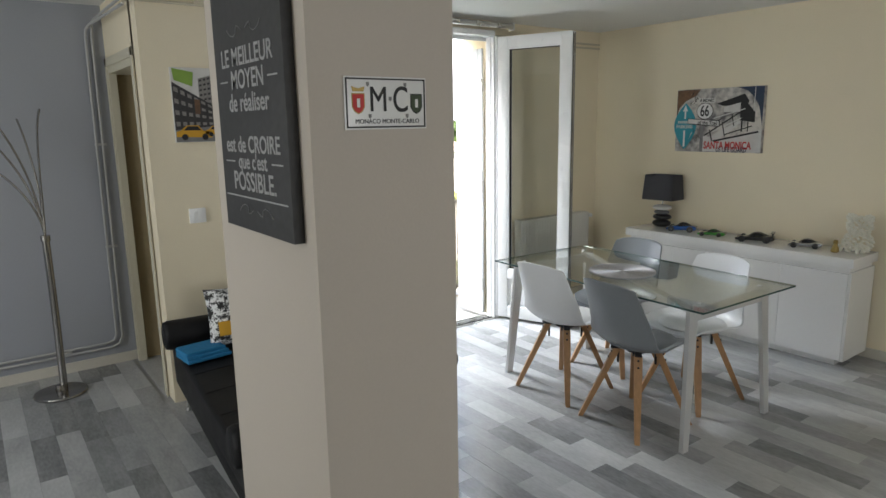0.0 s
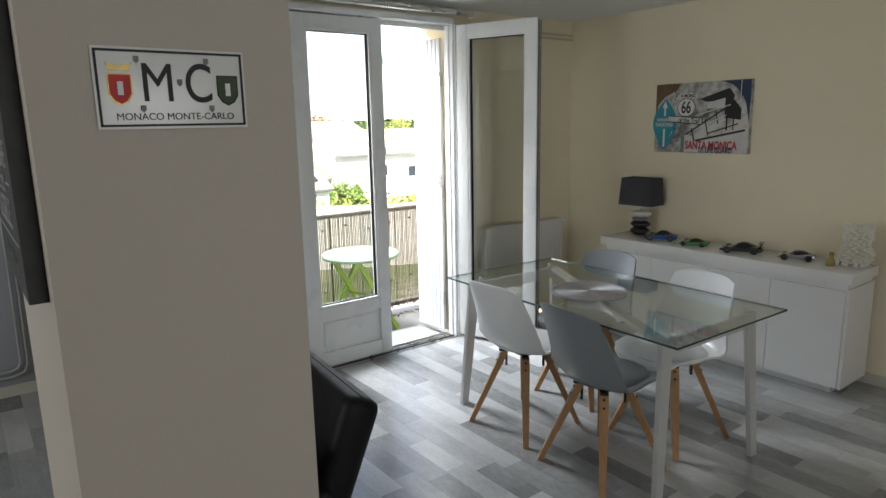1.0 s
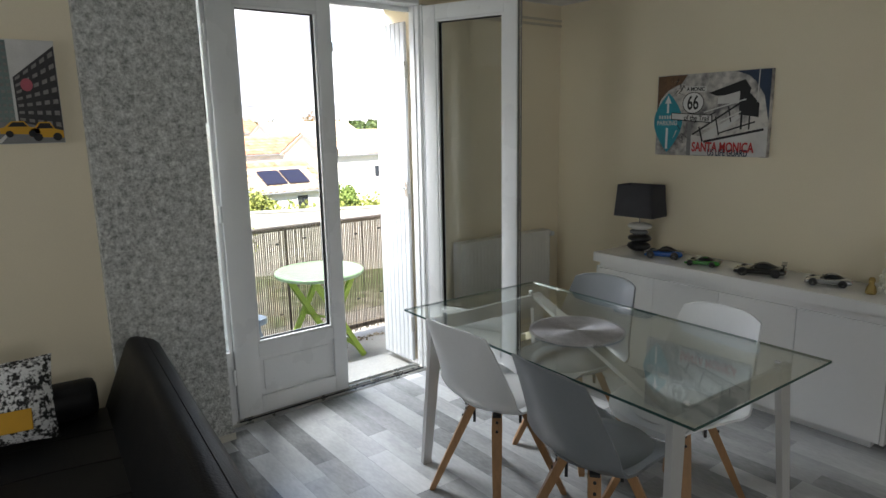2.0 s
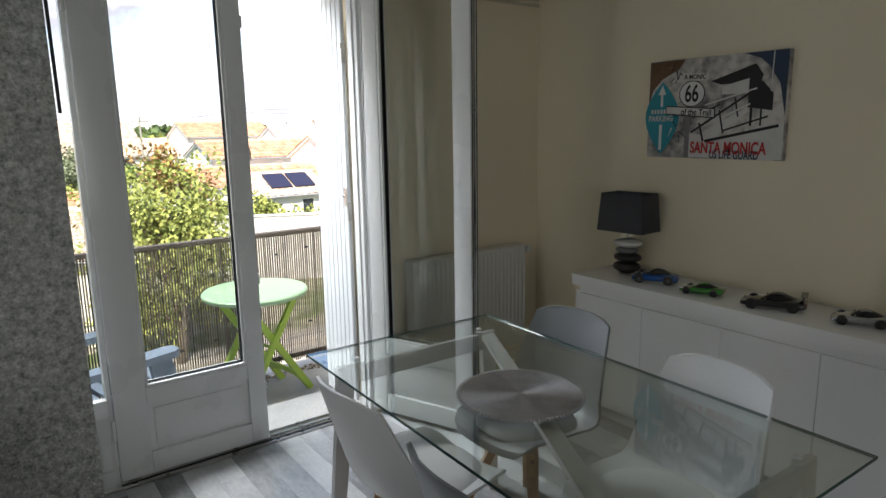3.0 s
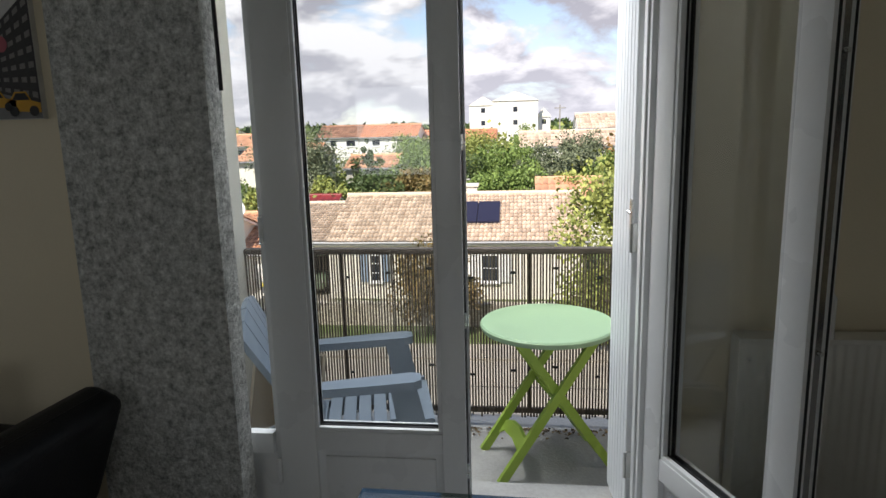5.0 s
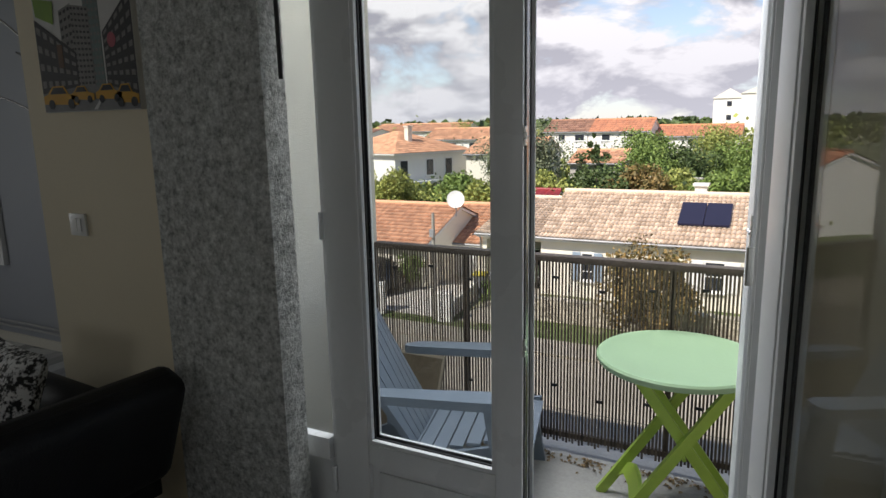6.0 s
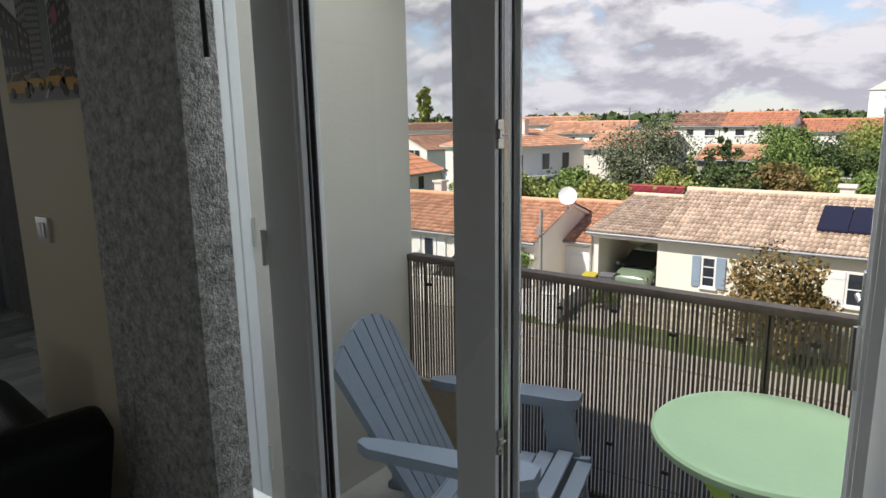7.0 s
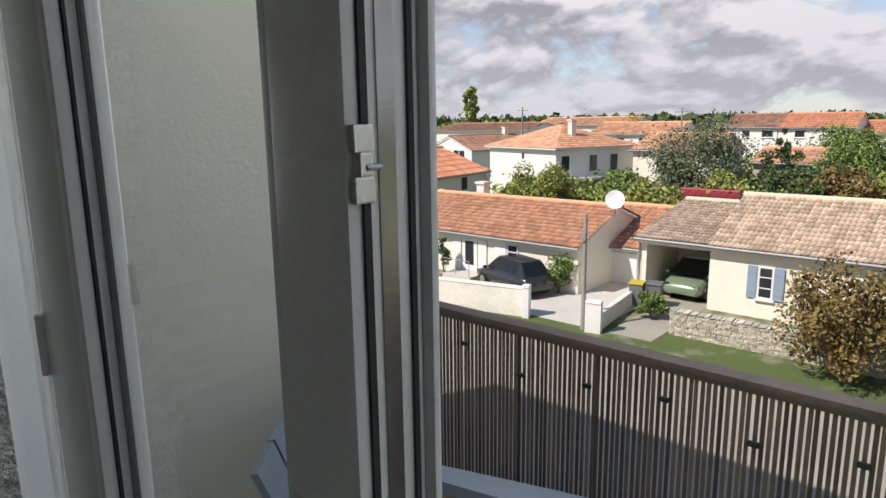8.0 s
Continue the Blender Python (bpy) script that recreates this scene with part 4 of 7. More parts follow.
tube(bm, [(0.866, -0.075, 0.765), (0.91, -0.075, 0.765)], 0.010, 10)
tube(bm, [(0.905, -0.11, 0.775), (0.905, -0.05, 0.775)], 0.019, 14)
part("valve", bm, M["pvc"], t, "white radiator valve", smooth=40)
bm = bmesh.new()
tube(bm, [(0.905, -0.06, 0.765), (0.93, -0.03, 0.75), (0.93, -0.03, 0.02)], 0.008, 10)
part("pipe", bm, M["pipecream"], t, smooth=40)
for x in (0.12, 0.74):
    part("wall_bracket", one(x, -0.03, 0.25, x + 0.03, 0.0, 0.72), M["rad"], t)
part("vent_plug", one(0.02, -0.124, 0.735, 0.034, -0.117, 0.749, bevel=0.002), M["steel"], t, "small steel vent plug")


# ---- pictures and signs on the walls ----
def on_wall(name, label, category, x, y, z, rz):
    """A thing on a wall: x to the right, y up, z out of the wall. rz 0 faces -y, -90 faces -x."""
    ob = new(name)
    ob.matrix_basis = pose(x, y, z, 90, 0, rz)
    return tagged(ob, label, category)


def poly(bm, points, z0, z1):
    a, b = [bm.verts.new((x, y, z0)) for x, y in points], [bm.verts.new((x, y, z1)) for x, y in points]
    n = len(points)
    bm.faces.new(a[::-1]), bm.faces.new(b)
    for k in range(n):
        bm.faces.new((a[k], a[(k + 1) % n], b[(k + 1) % n], b[k]))


def shape(name, points, z, mat, parent, label=""):
    bm = bmesh.new()
    poly(bm, points, z, z + 0.0006)
    return part(name, bm, mat, parent, label)


def rect(x0, y0, x1, y1):
    return [(x0, y0), (x1, y0), (x1, y1), (x0, y1)]


def oval(cx, cy, rx, ry, n=28):
    return [(cx + rx * math.cos(2 * math.pi * k / n), cy + ry * math.sin(2 * math.pi * k / n)) for k in range(n)]


def print_mat(name, col, var=0.15, scale=14):
    return surf(name, col, 0.65, var=var, scale=scale, fine=240, bump=0.08)


M["ink"] = print_mat("black_print", (0.015, 0.015, 0.016))
M["inkgrey"] = print_mat("grey_print", (0.20, 0.20, 0.20), 0.3)
M["inkpale"] = print_mat("pale_print", (0.62, 0.61, 0.59), 0.15)
M["inkwhite"] = print_mat("white_print", (0.74, 0.74, 0.73), 0.06)
M["chalk"] = print_mat("chalk_print", (0.34, 0.34, 0.34), 0.2, 60)
M["slate"] = surf("blackboard_print", (0.032, 0.032, 0.033), 0.6, var=0.45, scale=5, fine=40, bump=0.03)
M["teal"] = print_mat("teal_print", (0.03, 0.28, 0.36), 0.2)
M["inkred"] = print_mat("red_print", (0.50, 0.04, 0.04), 0.1)
M["inkyellow"] = print_mat("yellow_print", (0.62, 0.33, 0.02), 0.1)
M["inkgreen"] = print_mat("green_print", (0.22, 0.36, 0.06), 0.2)
M["stormy"] = surf("stormy_sky_print", (0.58, 0.55, 0.51), 0.65, var=0.1, scale=5, fine=24, bump=0.04, tint=(0.12, 0.11, 0.12), spread=(0.38, 0.60))
M["rust"] = surf("rusty_print", (0.17, 0.09, 0.045), 0.65, var=0.3, scale=9, fine=60, bump=0.04, tint=(0.05, 0.03, 0.02))
M["navy"] = print_mat("navy_print", (0.025, 0.045, 0.09), 0.5, 6)

# wide canvas over the sideboard
AW, AH = 0.735, 0.50
t = on_wall("wall_canvas", "wide canvas print of a beach sign, surfboard and lifeguard hut", "picture", XE, 3.305, 1.637, -90)
part("canvas", one(-AW / 2, -AH / 2, 0.0, AW / 2, AH / 2, 0.032, bevel=0.002), M["stormy"], t, "dark cloudy printed canvas")
Z = 0.0325
def P(px, py):
    return (-AW / 2 + (px - 90) / 840 * AW, AH / 2 - (py - 130) / 575 * AH)
def PP(*pts):
    return [P(*p) for p in pts]
shape("rusty_corner", PP((94, 134), (330, 134), (290, 190), (230, 215), (180, 240), (120, 300), (94, 380)), Z, M["rust"], t)
shape("navy_corner", PP((690, 132), (926, 132), (926, 470), (890, 300), (830, 210), (780, 165)), Z, M["navy"], t)
shape("sand", PP((380, 560), (600, 580), (926, 500), (926, 700), (380, 700)), Z, M["inkpale"], t)
board = [P(188 + 118 * s * math.sin(math.pi * k / 12) ** 0.75 * (0.72 + 0.28 * math.sin(math.pi * (k / 12) ** 0.8)), 255 + 430 * k / 12) for s, r in ((1, range(13)), (-1, range(12, -1, -1))) for k in r if not (s == -1 and k in (0, 12))]
shape("surfboard", board, Z + 0.0010, M["teal"], t, "teal surfboard")
shape("arrow_head", PP((185, 272), (212, 330), (158, 330)), Z + 0.0018, M["inkwhite"], t)
shape("arrow_stem", PP((177, 330), (193, 330), (193, 400), (177, 400)), Z + 0.0018, M["inkwhite"], t)
shape("arrow_stem", PP((174, 508), (192, 508), (192, 660), (174, 660)), Z + 0.0018, M["inkwhite"], t)
rng = random.Random(3)
for k in range(26):
    a = rng.uniform(-0.7, 3.6)
    x0, y0 = 285 + rng.uniform(-25, 25), 250 + 380 * (k / 26) ** 1.5 if k > 12 else 200 + rng.uniform(-40, 60)
    ln = rng.uniform(50, 95)
    x1, y1 = x0 + ln * math.cos(a), y0 + ln * abs(math.sin(a)) * 0.8
    shape("palm_frond", PP((x0 - 4, y0), (x0 + 5, y0), (x1, y1)), Z + 0.0026 + k * 1e-5, M["ink"] if k % 3 else M["inkpale"], t)
shape("sign_post", PP((348, 470), (380, 470), (380, 704), (348, 704)), Z + 0.0010, M["inkgrey"], t)
shape("name_board", PP((318, 212), (478, 222), (486, 250), (470, 262), (318, 255)), Z + 0.0034, M["inkpale"], t)
shape("shield_rim", oval(*P(385, 332), 0.073, 0.066), Z + 0.0030, M["ink"], t)
shape("shield", oval(*P(385, 332), 0.068, 0.061), Z + 0.0036, M["inkwhite"], t)
shape("trail_board", PP((216, 396), (538, 418), (540, 476), (216, 448)), Z + 0.0040, M["ink"], t)
shape("trail_face", PP((222, 402), (530, 424), (532, 468), (222, 442)), Z + 0.0046, M["inkpale"], t)
for nm, tx, sz, px, py, mt, rot in (("numerals", "66", 0.098, 385, 335, M["ink"], 0), ("name_letters", "A MONIC", 0.030, 402, 238, M["ink"], -2), ("trail_letters", "of the Trail", 0.040, 418, 440, M["ink"], -3), ("board_letters", "PARKING", 0.037, 184, 473, M["inkpale"], 0), ("board_letters", "DOWNTEND", 0.030, 184, 430, M["inkpale"], 0), ("red_letters", "SANTA MONICA", 0.066, 618, 645, M["inkred"], 0), ("black_letters", "US LIFE GUARD", 0.046, 660, 682, M["navy"], 0)):
    x, y = P(px, py)
    if tx == "DOWNTEND":
        for k in range(7):
            shape("faded_letter_bar", rect(x - 0.062 + k * 0.019, y - 0.011, x - 0.050 + k * 0.019, y + 0.011), Z + 0.0018, M["inkpale"], t)
    else:
        writing(nm, tx, sz, pose(x, y, Z + 0.0054, 0, 0, rot) @ Matrix.Diagonal((0.80, 1.22, 1, 1) if sz > 0.04 else (0.95, 1.1, 1, 1)), mt, t, bold=0.0016 if sz > 0.06 else 0.0006)
shape("hut_roof", PP((500, 268), (755, 190), (800, 250), (790, 285), (560, 290)), Z + 0.0010, M["ink"], t)
shape("hut_front", PP((570, 300), (725, 265), (722, 345), (570, 345)), Z + 0.0012, M["inkpale"], t)
shape("hut_side", PP((725, 262), (800, 285), (860, 350), (860, 440), (725, 420)), Z + 0.0011, M["ink"], t)
for x0, y0, x1, y1, w in ((470, 400, 770, 320, 9), (390, 555, 730, 345, 12), (470, 520, 740, 400, 9), (400, 470, 560, 400, 8), (440, 500, 470, 605, 12), (560, 430, 590, 560, 10), (650, 365, 672, 470, 9), (480, 605, 900, 520, 16), (590, 545, 840, 470, 10), (745, 330, 745, 520, 14), (800, 340, 800, 520, 10), (850, 122, 846, 340, 6)):
    dxp, dyp = x1 - x0, y1 - y0
    ll = math.hypot(dxp, dyp)
    ox, oy = -dyp / ll * w / 2, dxp / ll * w / 2
    shape("hut_beam", PP((x0 + ox, y0 + oy), (x1 + ox, y1 + oy), (x1 - ox, y1 - oy), (x0 - ox, y0 - oy)), Z + 0.0016 + (x0 % 17) * 1e-5, M["inkpale"] if x0 in (850, 470) else M["ink"], t)
shape("ramp", PP((455, 560), (720, 420), (735, 440), (590, 550), (480, 600)), Z + 0.0014, M["inkpale"], t)

# blackboard print on the pillar's side
t = on_wall("quote_canvas", "tall blackboard-style canvas with chalk lettering on the pillar", "picture", 1.245, 2.07, 1.70, -90)
part("canvas", one(-0.235, -0.325, 0.0, 0.235, 0.325, 0.028, bevel=0.002), M["slate"], t, "black printed canvas", smooth=30)
for tx, sz, z, sh in (("LE MEILLEUR", 0.064, 0.125, 0), ("MOYEN", 0.066, 0.068, 0), ("de réaliser", 0.066, 0.010, 0), ("est de CROIRE", 0.060, -0.098, 0), ("que c'est", 0.056, -0.142, 0), ("POSSIBLE.", 0.070, -0.196, 0)):
    words = [writing("chalk_word", w, sz, pose(0, 0, 0), M["chalk"], t, "chalk-white lettering", align="LEFT", bold=0.0008) for w in tx.split()]
    wide = [max(v.co.x for v in w.data.vertices) for w in words]
    x = -(sum(wide) + 0.3 * sz * (len(words) - 1)) / 2
    for w, ww in zip(words, wide):
        w.matrix_basis = pose(x, z, 0.0285)
        x += ww + 0.3 * sz
for x0, x1, z in ((-0.20, -0.14, 0.068), (0.14, 0.20, 0.068), (-0.20, -0.13, -0.142), (0.13, 0.20, -0.142), (-0.215, 0.215, -0.236)):
    shape("chalk_rule", rect(x0, z - 0.002, x1, z + 0.002), 0.0285, M["chalk"], t)
for s in (1, -1):
    for zc, k in ((0.19, 1), (-0.268, -1)):
        bm = bmesh.new()
        pts = [(s * (0.015 + 0.012 * i + 0.010 * math.sin(i * 1.1)), zc + k * 0.012 * math.sin(i * 0.9), 0.0288) for i in range(9)]
        tube(bm, pts, 0.0013, 5)
        part("chalk_flourish", bm, M["inkgrey"], t, "faint chalk flourish")

# souvenir plate on the pillar's front
t = on_wall("souvenir_plate", "white enamel souvenir plate with black rim on the pillar", "sign", 1.445, 1.775, 1.699, 0)
M["enamel"] = surf("white_enamel", (0.72, 0.72, 0.71), 0.25, var=0.03, bump=0.01)
M["crestdark"] = print_mat("dark_green_print", (0.05, 0.07, 0.035), 0.4, 60)
part("plate", one(-0.114, -0.061, 0.0, 0.114, 0.061, 0.004, bevel=0.002), M["enamel"], t, smooth=30)
bm = bmesh.new()
for x0, y0, x1, y1 in ((-0.110, -0.057, 0.110, -0.0535), (-0.110, 0.0535, 0.110, 0.057), (-0.110, -0.0535, -0.1065, 0.0535), (0.1065, -0.0535, 0.110, 0.0535)):
    box(bm, x0, y0, 0.004, x1, y1, 0.0055)
part("rim", bm, M["ink"], t, "black painted rim")
writing("letters", "M", 0.074, pose(-0.024, 0.006, 0.0045) @ Matrix.Diagonal((0.9, 1.12, 1, 1)), M["ink"], t, "raised black letter", 0.0016, bold=0.0)
writing("letters", "C", 0.074, pose(0.038, 0.006, 0.0045) @ Matrix.Diagonal((0.86, 1.15, 1, 1)), M["ink"], t, "raised black letter", 0.0016, bold=0.0004)
writing("small_letters", "MONACO MONTE-CARLO", 0.0150, pose(0.002, -0.0425, 0.0045), M["ink"], t)
for x, mt, lab in ((-0.078, M["inkred"], "red and white crest"), (0.084, M["crestdark"], "dark green crest")):
    s = [(x - 0.015, 0.020), (x + 0.015, 0.020), (x + 0.015, -0.008), (x + 0.009, -0.018), (x, -0.023), (x - 0.009, -0.018), (x - 0.015, -0.008)]
    shape("crest_border", [(x + (a - x) * 1.15, b * 1.12) for a, b in s], 0.0043, M["gold"] if x < 0 else M["ink"], t)
    shape("crest", s, 0.0050, mt, t, lab)
    shape("crest_field", rect(x - 0.004, -0.010, x + 0.004, 0.010), 0.0057, M["inkwhite"], t)
shape("crest_crown", [(-0.092, 0.026), (-0.064, 0.026), (-0.060, 0.038), (-0.078, 0.033), (-0.096, 0.038)], 0.0050, M["gold"], t)
for x, y in ((-0.052, 0.043), (0.052, 0.043), (-0.048, -0.030), (0.056, -0.030), (0.009, 0.010)):
    shape("small_shield", [(x - 0.004, y + 0.005), (x + 0.004, y + 0.005), (x + 0.004, y - 0.002), (x, y - 0.006), (x - 0.004, y - 0.002)], 0.0048, M["inkgrey"], t)

# street canvas behind the sofa
t = on_wall("street_canvas", "canvas print of a city street with yellow taxis", "picture", 1.885, 4.37, 1.778, 0)
M["inkdark"] = print_mat("dark_facade_print", (0.035, 0.033, 0.035), 0.5, 40)
M["inkstone"] = print_mat("stone_facade_print", (0.22, 0.21, 0.20), 0.35, 60)
M["inkteal"] = print_mat("grey_green_tower_print", (0.16, 0.21, 0.20), 0.25, 50)
M["inkpink"] = print_mat("pink_sign_print", (0.42, 0.10, 0.13), 0.2, 40)
part("canvas", one(-0.27, -0.21, 0.0, 0.27, 0.21, 0.022, bevel=0.002), M["inkpale"], t, "printed canvas")
def printed_block(pts, z, mat, rows, cols, ink):
    """A building of the print: a slanting outline with rows of window bars."""
    shape("printed_building", pts, z, M[mat], t)
    (ax, ay), (bx, by), (cx, cy), (dx, dy) = pts
    for r in range(rows):
        for c in range(cols):
            u0, u1, v0, v1 = (c + 0.2) / cols, (c + 0.8) / cols, (r + 0.3) / rows, (r + 0.7) / rows
            q = [((1 - v) * ((1 - u) * ax + u * bx) + v * ((1 - u) * dx + u * cx), (1 - v) * ((1 - u) * ay + u * by) + v * ((1 - u) * dy + u * cy)) for u, v in ((u0, v0), (u1, v0), (u1, v1), (u0, v1))]
            shape("printed_window", q, z + 0.0004, M[ink], t)
printed_block([(0.02, -0.12), (0.10, -0.12), (0.10, 0.205), (0.02, 0.205)], 0.0222, "inkteal", 12, 4, "inkstone")
printed_block([(-0.12, -0.12), (-0.05, -0.12), (-0.05, 0.17), (-0.12, 0.15)], 0.0224, "inkstone", 10, 3, "inkdark")
printed_block([(-0.055, -0.12), (0.045, -0.12), (0.045, 0.15), (-0.055, 0.165)], 0.0228, "inkstone", 14, 5, "inkdark")
printed_block([(0.11, -0.12), (0.268, -0.16), (0.268, 0.19), (0.11, 0.06)], 0.0230, "inkdark", 7, 5, "inkstone")
printed_block([(-0.268, -0.14), (-0.045, -0.12), (-0.045, 0.0), (-0.268, 0.13)], 0.0232, "inkdark", 4, 6, "inkstone")
shape("brown_sign", [(-0.15, -0.05), (-0.12, -0.05), (-0.12, 0.03), (-0.15, 0.035)], 0.0240, M["rust"], t)
shape("pink_sign", oval(0.155, 0.03, 0.022, 0.026, 16), 0.0240, M["inkpink"], t)
shape("green_banner", [(-0.262, 0.205), (-0.145, 0.185), (-0.155, 0.105), (-0.255, 0.14)], 0.0242, M["inkgreen"], t)
shape("printed_road", rect(-0.268, -0.208, 0.268, -0.12), 0.0226, M["inkgrey"], t)
shape("road_line", [(0.02, -0.205), (0.04, -0.205), (0.10, -0.14), (0.09, -0.14)], 0.0236, M["inkpale"], t)
for x, y, w, h in ((-0.165, -0.150, 0.10, 0.036), (-0.035, -0.145, 0.065, 0.026), (0.11, -0.145, 0.07, 0.028), (0.205, -0.155, 0.062, 0.034)):
    shape("yellow_taxi", [(x - w, y - h * 0.8), (x + w, y - h), (x + w, y - h * 0.1), (x + w * 0.5, y + h * 0.15), (x + w * 0.25, y + h), (x - w * 0.4, y + h), (x - w * 0.75, y + h * 0.2), (x - w, y)], 0.0244, M["inkyellow"], t)
    shape("taxi_window", [(x - w * 0.60, y + h * 0.2), (x + w * 0.4, y + h * 0.2), (x + w * 0.2, y + h * 0.85), (x - w * 0.35, y + h * 0.85)], 0.0252, M["ink"], t)
    for s in (-0.55, 0.6):
        shape("taxi_wheel", oval(x + s * w, y - h * 0.85, h * 0.5, h * 0.5, 14), 0.0252, M["ink"], t)

# light switches
M["whiteswitch"] = surf("white_switch_plastic", (0.86, 0.86, 0.85), 0.3, var=0.02, bump=0)
t = on_wall("light_switch", "white double light switch on the cream wall", "switch", 1.70, 4.37, 1.135, 0)
part("plate", one(-0.048, -0.044, 0, 0.048, 0.044, 0.010, bevel=0.003), M["whiteswitch"], t, smooth=30)
for x in (-0.024, 0.002):
    part("rocker", one(x, -0.026, 0.010, x + 0.022, 0.026, 0.014, bevel=0.002), M["whiteswitch"], t)


# ---- black sofa ----
def rounded(bm, x0, y0, z0, x1, y1, z1, r, m=None, puff=0.0):
    vs = box(bm, x0, y0, z0, x1, y1, z1, r, 4)
    c = Vector(((x0 + x1) / 2, (y0 + y1) / 2, (z0 + z1) / 2))
    for v in vs:
        u = Vector(((v.co.x - c.x) / (x1 - x0) * 2, (v.co.y - c.y) / (y1 - y0) * 2, (v.co.z - c.z) / (z1 - z0) * 2))
        if puff:
            v.co.z += puff * (1 - u.x ** 2) * (1 - u.y ** 2) * (1 if u.z > 0 else 0)
        if m is not None:
            v.co = m @ v.co


t = thing("sofa", "black quilted leather sofa bed with raised backrest and bolsters", "sofa", (1.29, 2.565, 0), -5)
bm = bmesh.new()
rounded(bm, 0.02, 0.02, 0.25, 0.755, 1.70, 0.405, 0.03, puff=0.02)
part("seat", bm, M["leather"], t, "stitched black seat", smooth=50)
for k in range(1, 6):
    bm = bmesh.new()
    tube(bm, [(0.04 + 0.115 * i, 0.02 + 0.28 * k, 0.4055 + 0.0195 * (1 - ((0.04 + 0.115 * i - 0.3875) / 0.3675) ** 2) * (1 - ((0.28 * k - 0.84) / 0.84) ** 2)) for i in range(7)], 0.0022, 6)
    part("seat_seam", bm, M["leather"], t, "raised seam across the seat", smooth=60)
part("seat_base", one(0.03, 0.03, 0.16, 0.74, 1.75, 0.255, bevel=0.01), M["leather"], t, smooth=30)
tilt = Matrix.Translation((0.70, 0, 0.30)) @ Matrix.Rotation(radians(22), 4, "Y")
bm = bmesh.new()
rounded(bm, -0.02, 0.05, 0.0, 0.125, 1.75, 0.435, 0.066, m=tilt)
part("backrest", bm, M["leather"], t, "tilted black backrest", smooth=50)
bm = bmesh.new()
for x in (0.052,):
    tube(bm, [tilt @ Vector((x, 0.09, 0.434)), tilt @ Vector((x, 1.71, 0.434))], 0.004, 8)
part("piping", bm, M["leather"], t, "raised piping along the top", smooth=60)
for y in (0.10, 1.64):
    bm = bmesh.new()
    pts = [(-0.03, y, 0.485), (-0.022, y, 0.485), (0.0, y, 0.485), (0.66, y, 0.485), (0.68, y, 0.485), (0.69, y, 0.485)]
    tube(bm, pts, [0.055, 0.078, 0.084, 0.084, 0.078, 0.055], 24)
    part("bolster", bm, M["leather"], t, "round black bolster", smooth=60)
for x in (0.10, 0.66):
    for y in (0.10, 1.66):
        bm = bmesh.new()
        tube(bm, [(x, y, 0.16), (x + (0.03 if x > 0.3 else -0.03), y, 0.0)], [0.022, 0.014], 12)
        part("leg", bm, M["steel"], t, "short steel leg", smooth=40)

# folded blanket and cushion on the sofa
M["bluecloth"] = surf("blue_fleece", (0.02, 0.20, 0.42), 0.9, var=0.2, scale=20, fine=160, bump=0.4)
bm = bmesh.new()
for k in range(3):
    rounded(bm, -0.12, -0.09 + 0.01 * k, 0.018 * k, 0.12 - 0.012 * k, 0.09, 0.018 * k + 0.019, 0.008, puff=0.004)
ob = part("folded_blanket", bm, M["bluecloth"], smooth=60)
ob.matrix_basis = pose(1.545, 3.92, 0.418, 0, 0, 6)
tagged(ob, "bright blue folded fleece blanket on the sofa", "blanket")
M["cushion"] = surf("printed_cushion", (0.74, 0.74, 0.74), 0.85, var=0.1, scale=30, fine=90, bump=0.25, tint=(0.02, 0.02, 0.02), spread=(0.46, 0.54))
t = thing("cushion", "square cushion with a black and white city print and yellow patch", "cushion", (1.765, 3.90, 0.425), -8)
bm = bmesh.new()
n = 13
for s in (1, -1):
    g = [[None] * n for _ in range(n)]
    for i in range(n):
        for j in range(n):
            u, v = -1 + 2 * i / (n - 1), -1 + 2 * j / (n - 1)
            g[i][j] = bm.verts.new((0.18 * u * (1 - 0.06 * (1 - v * v)), s * 0.065 * ((1 - u ** 4) * (1 - v ** 4)) ** 0.6, 0.165 + 0.165 * v * (1 - 0.06 * (1 - u * u))))
    for i in range(n - 1):
        for j in range(n - 1):
            bm.faces.new((g[i][j], g[i + 1][j], g[i + 1][j + 1], g[i][j + 1]))
bmesh.ops.remove_doubles(bm, verts=bm.verts[:], dist=0.001)
c = part("cover", bm, M["cushion"], t, smooth=60)
c.matrix_basis = pose(0, 0.02, 0.02, -22, 0, 0)
bm = bmesh.new()
rounded(bm, -0.13, -0.070, 0.05, 0.10, -0.056, 0.13, 0.004)
y = part("printed_patch", bm, M["inkyellow"], t, "yellow printed taxi patch", smooth=60)
y.matrix_basis = pose(0, 0.02, 0.02, -22, 0, 0)


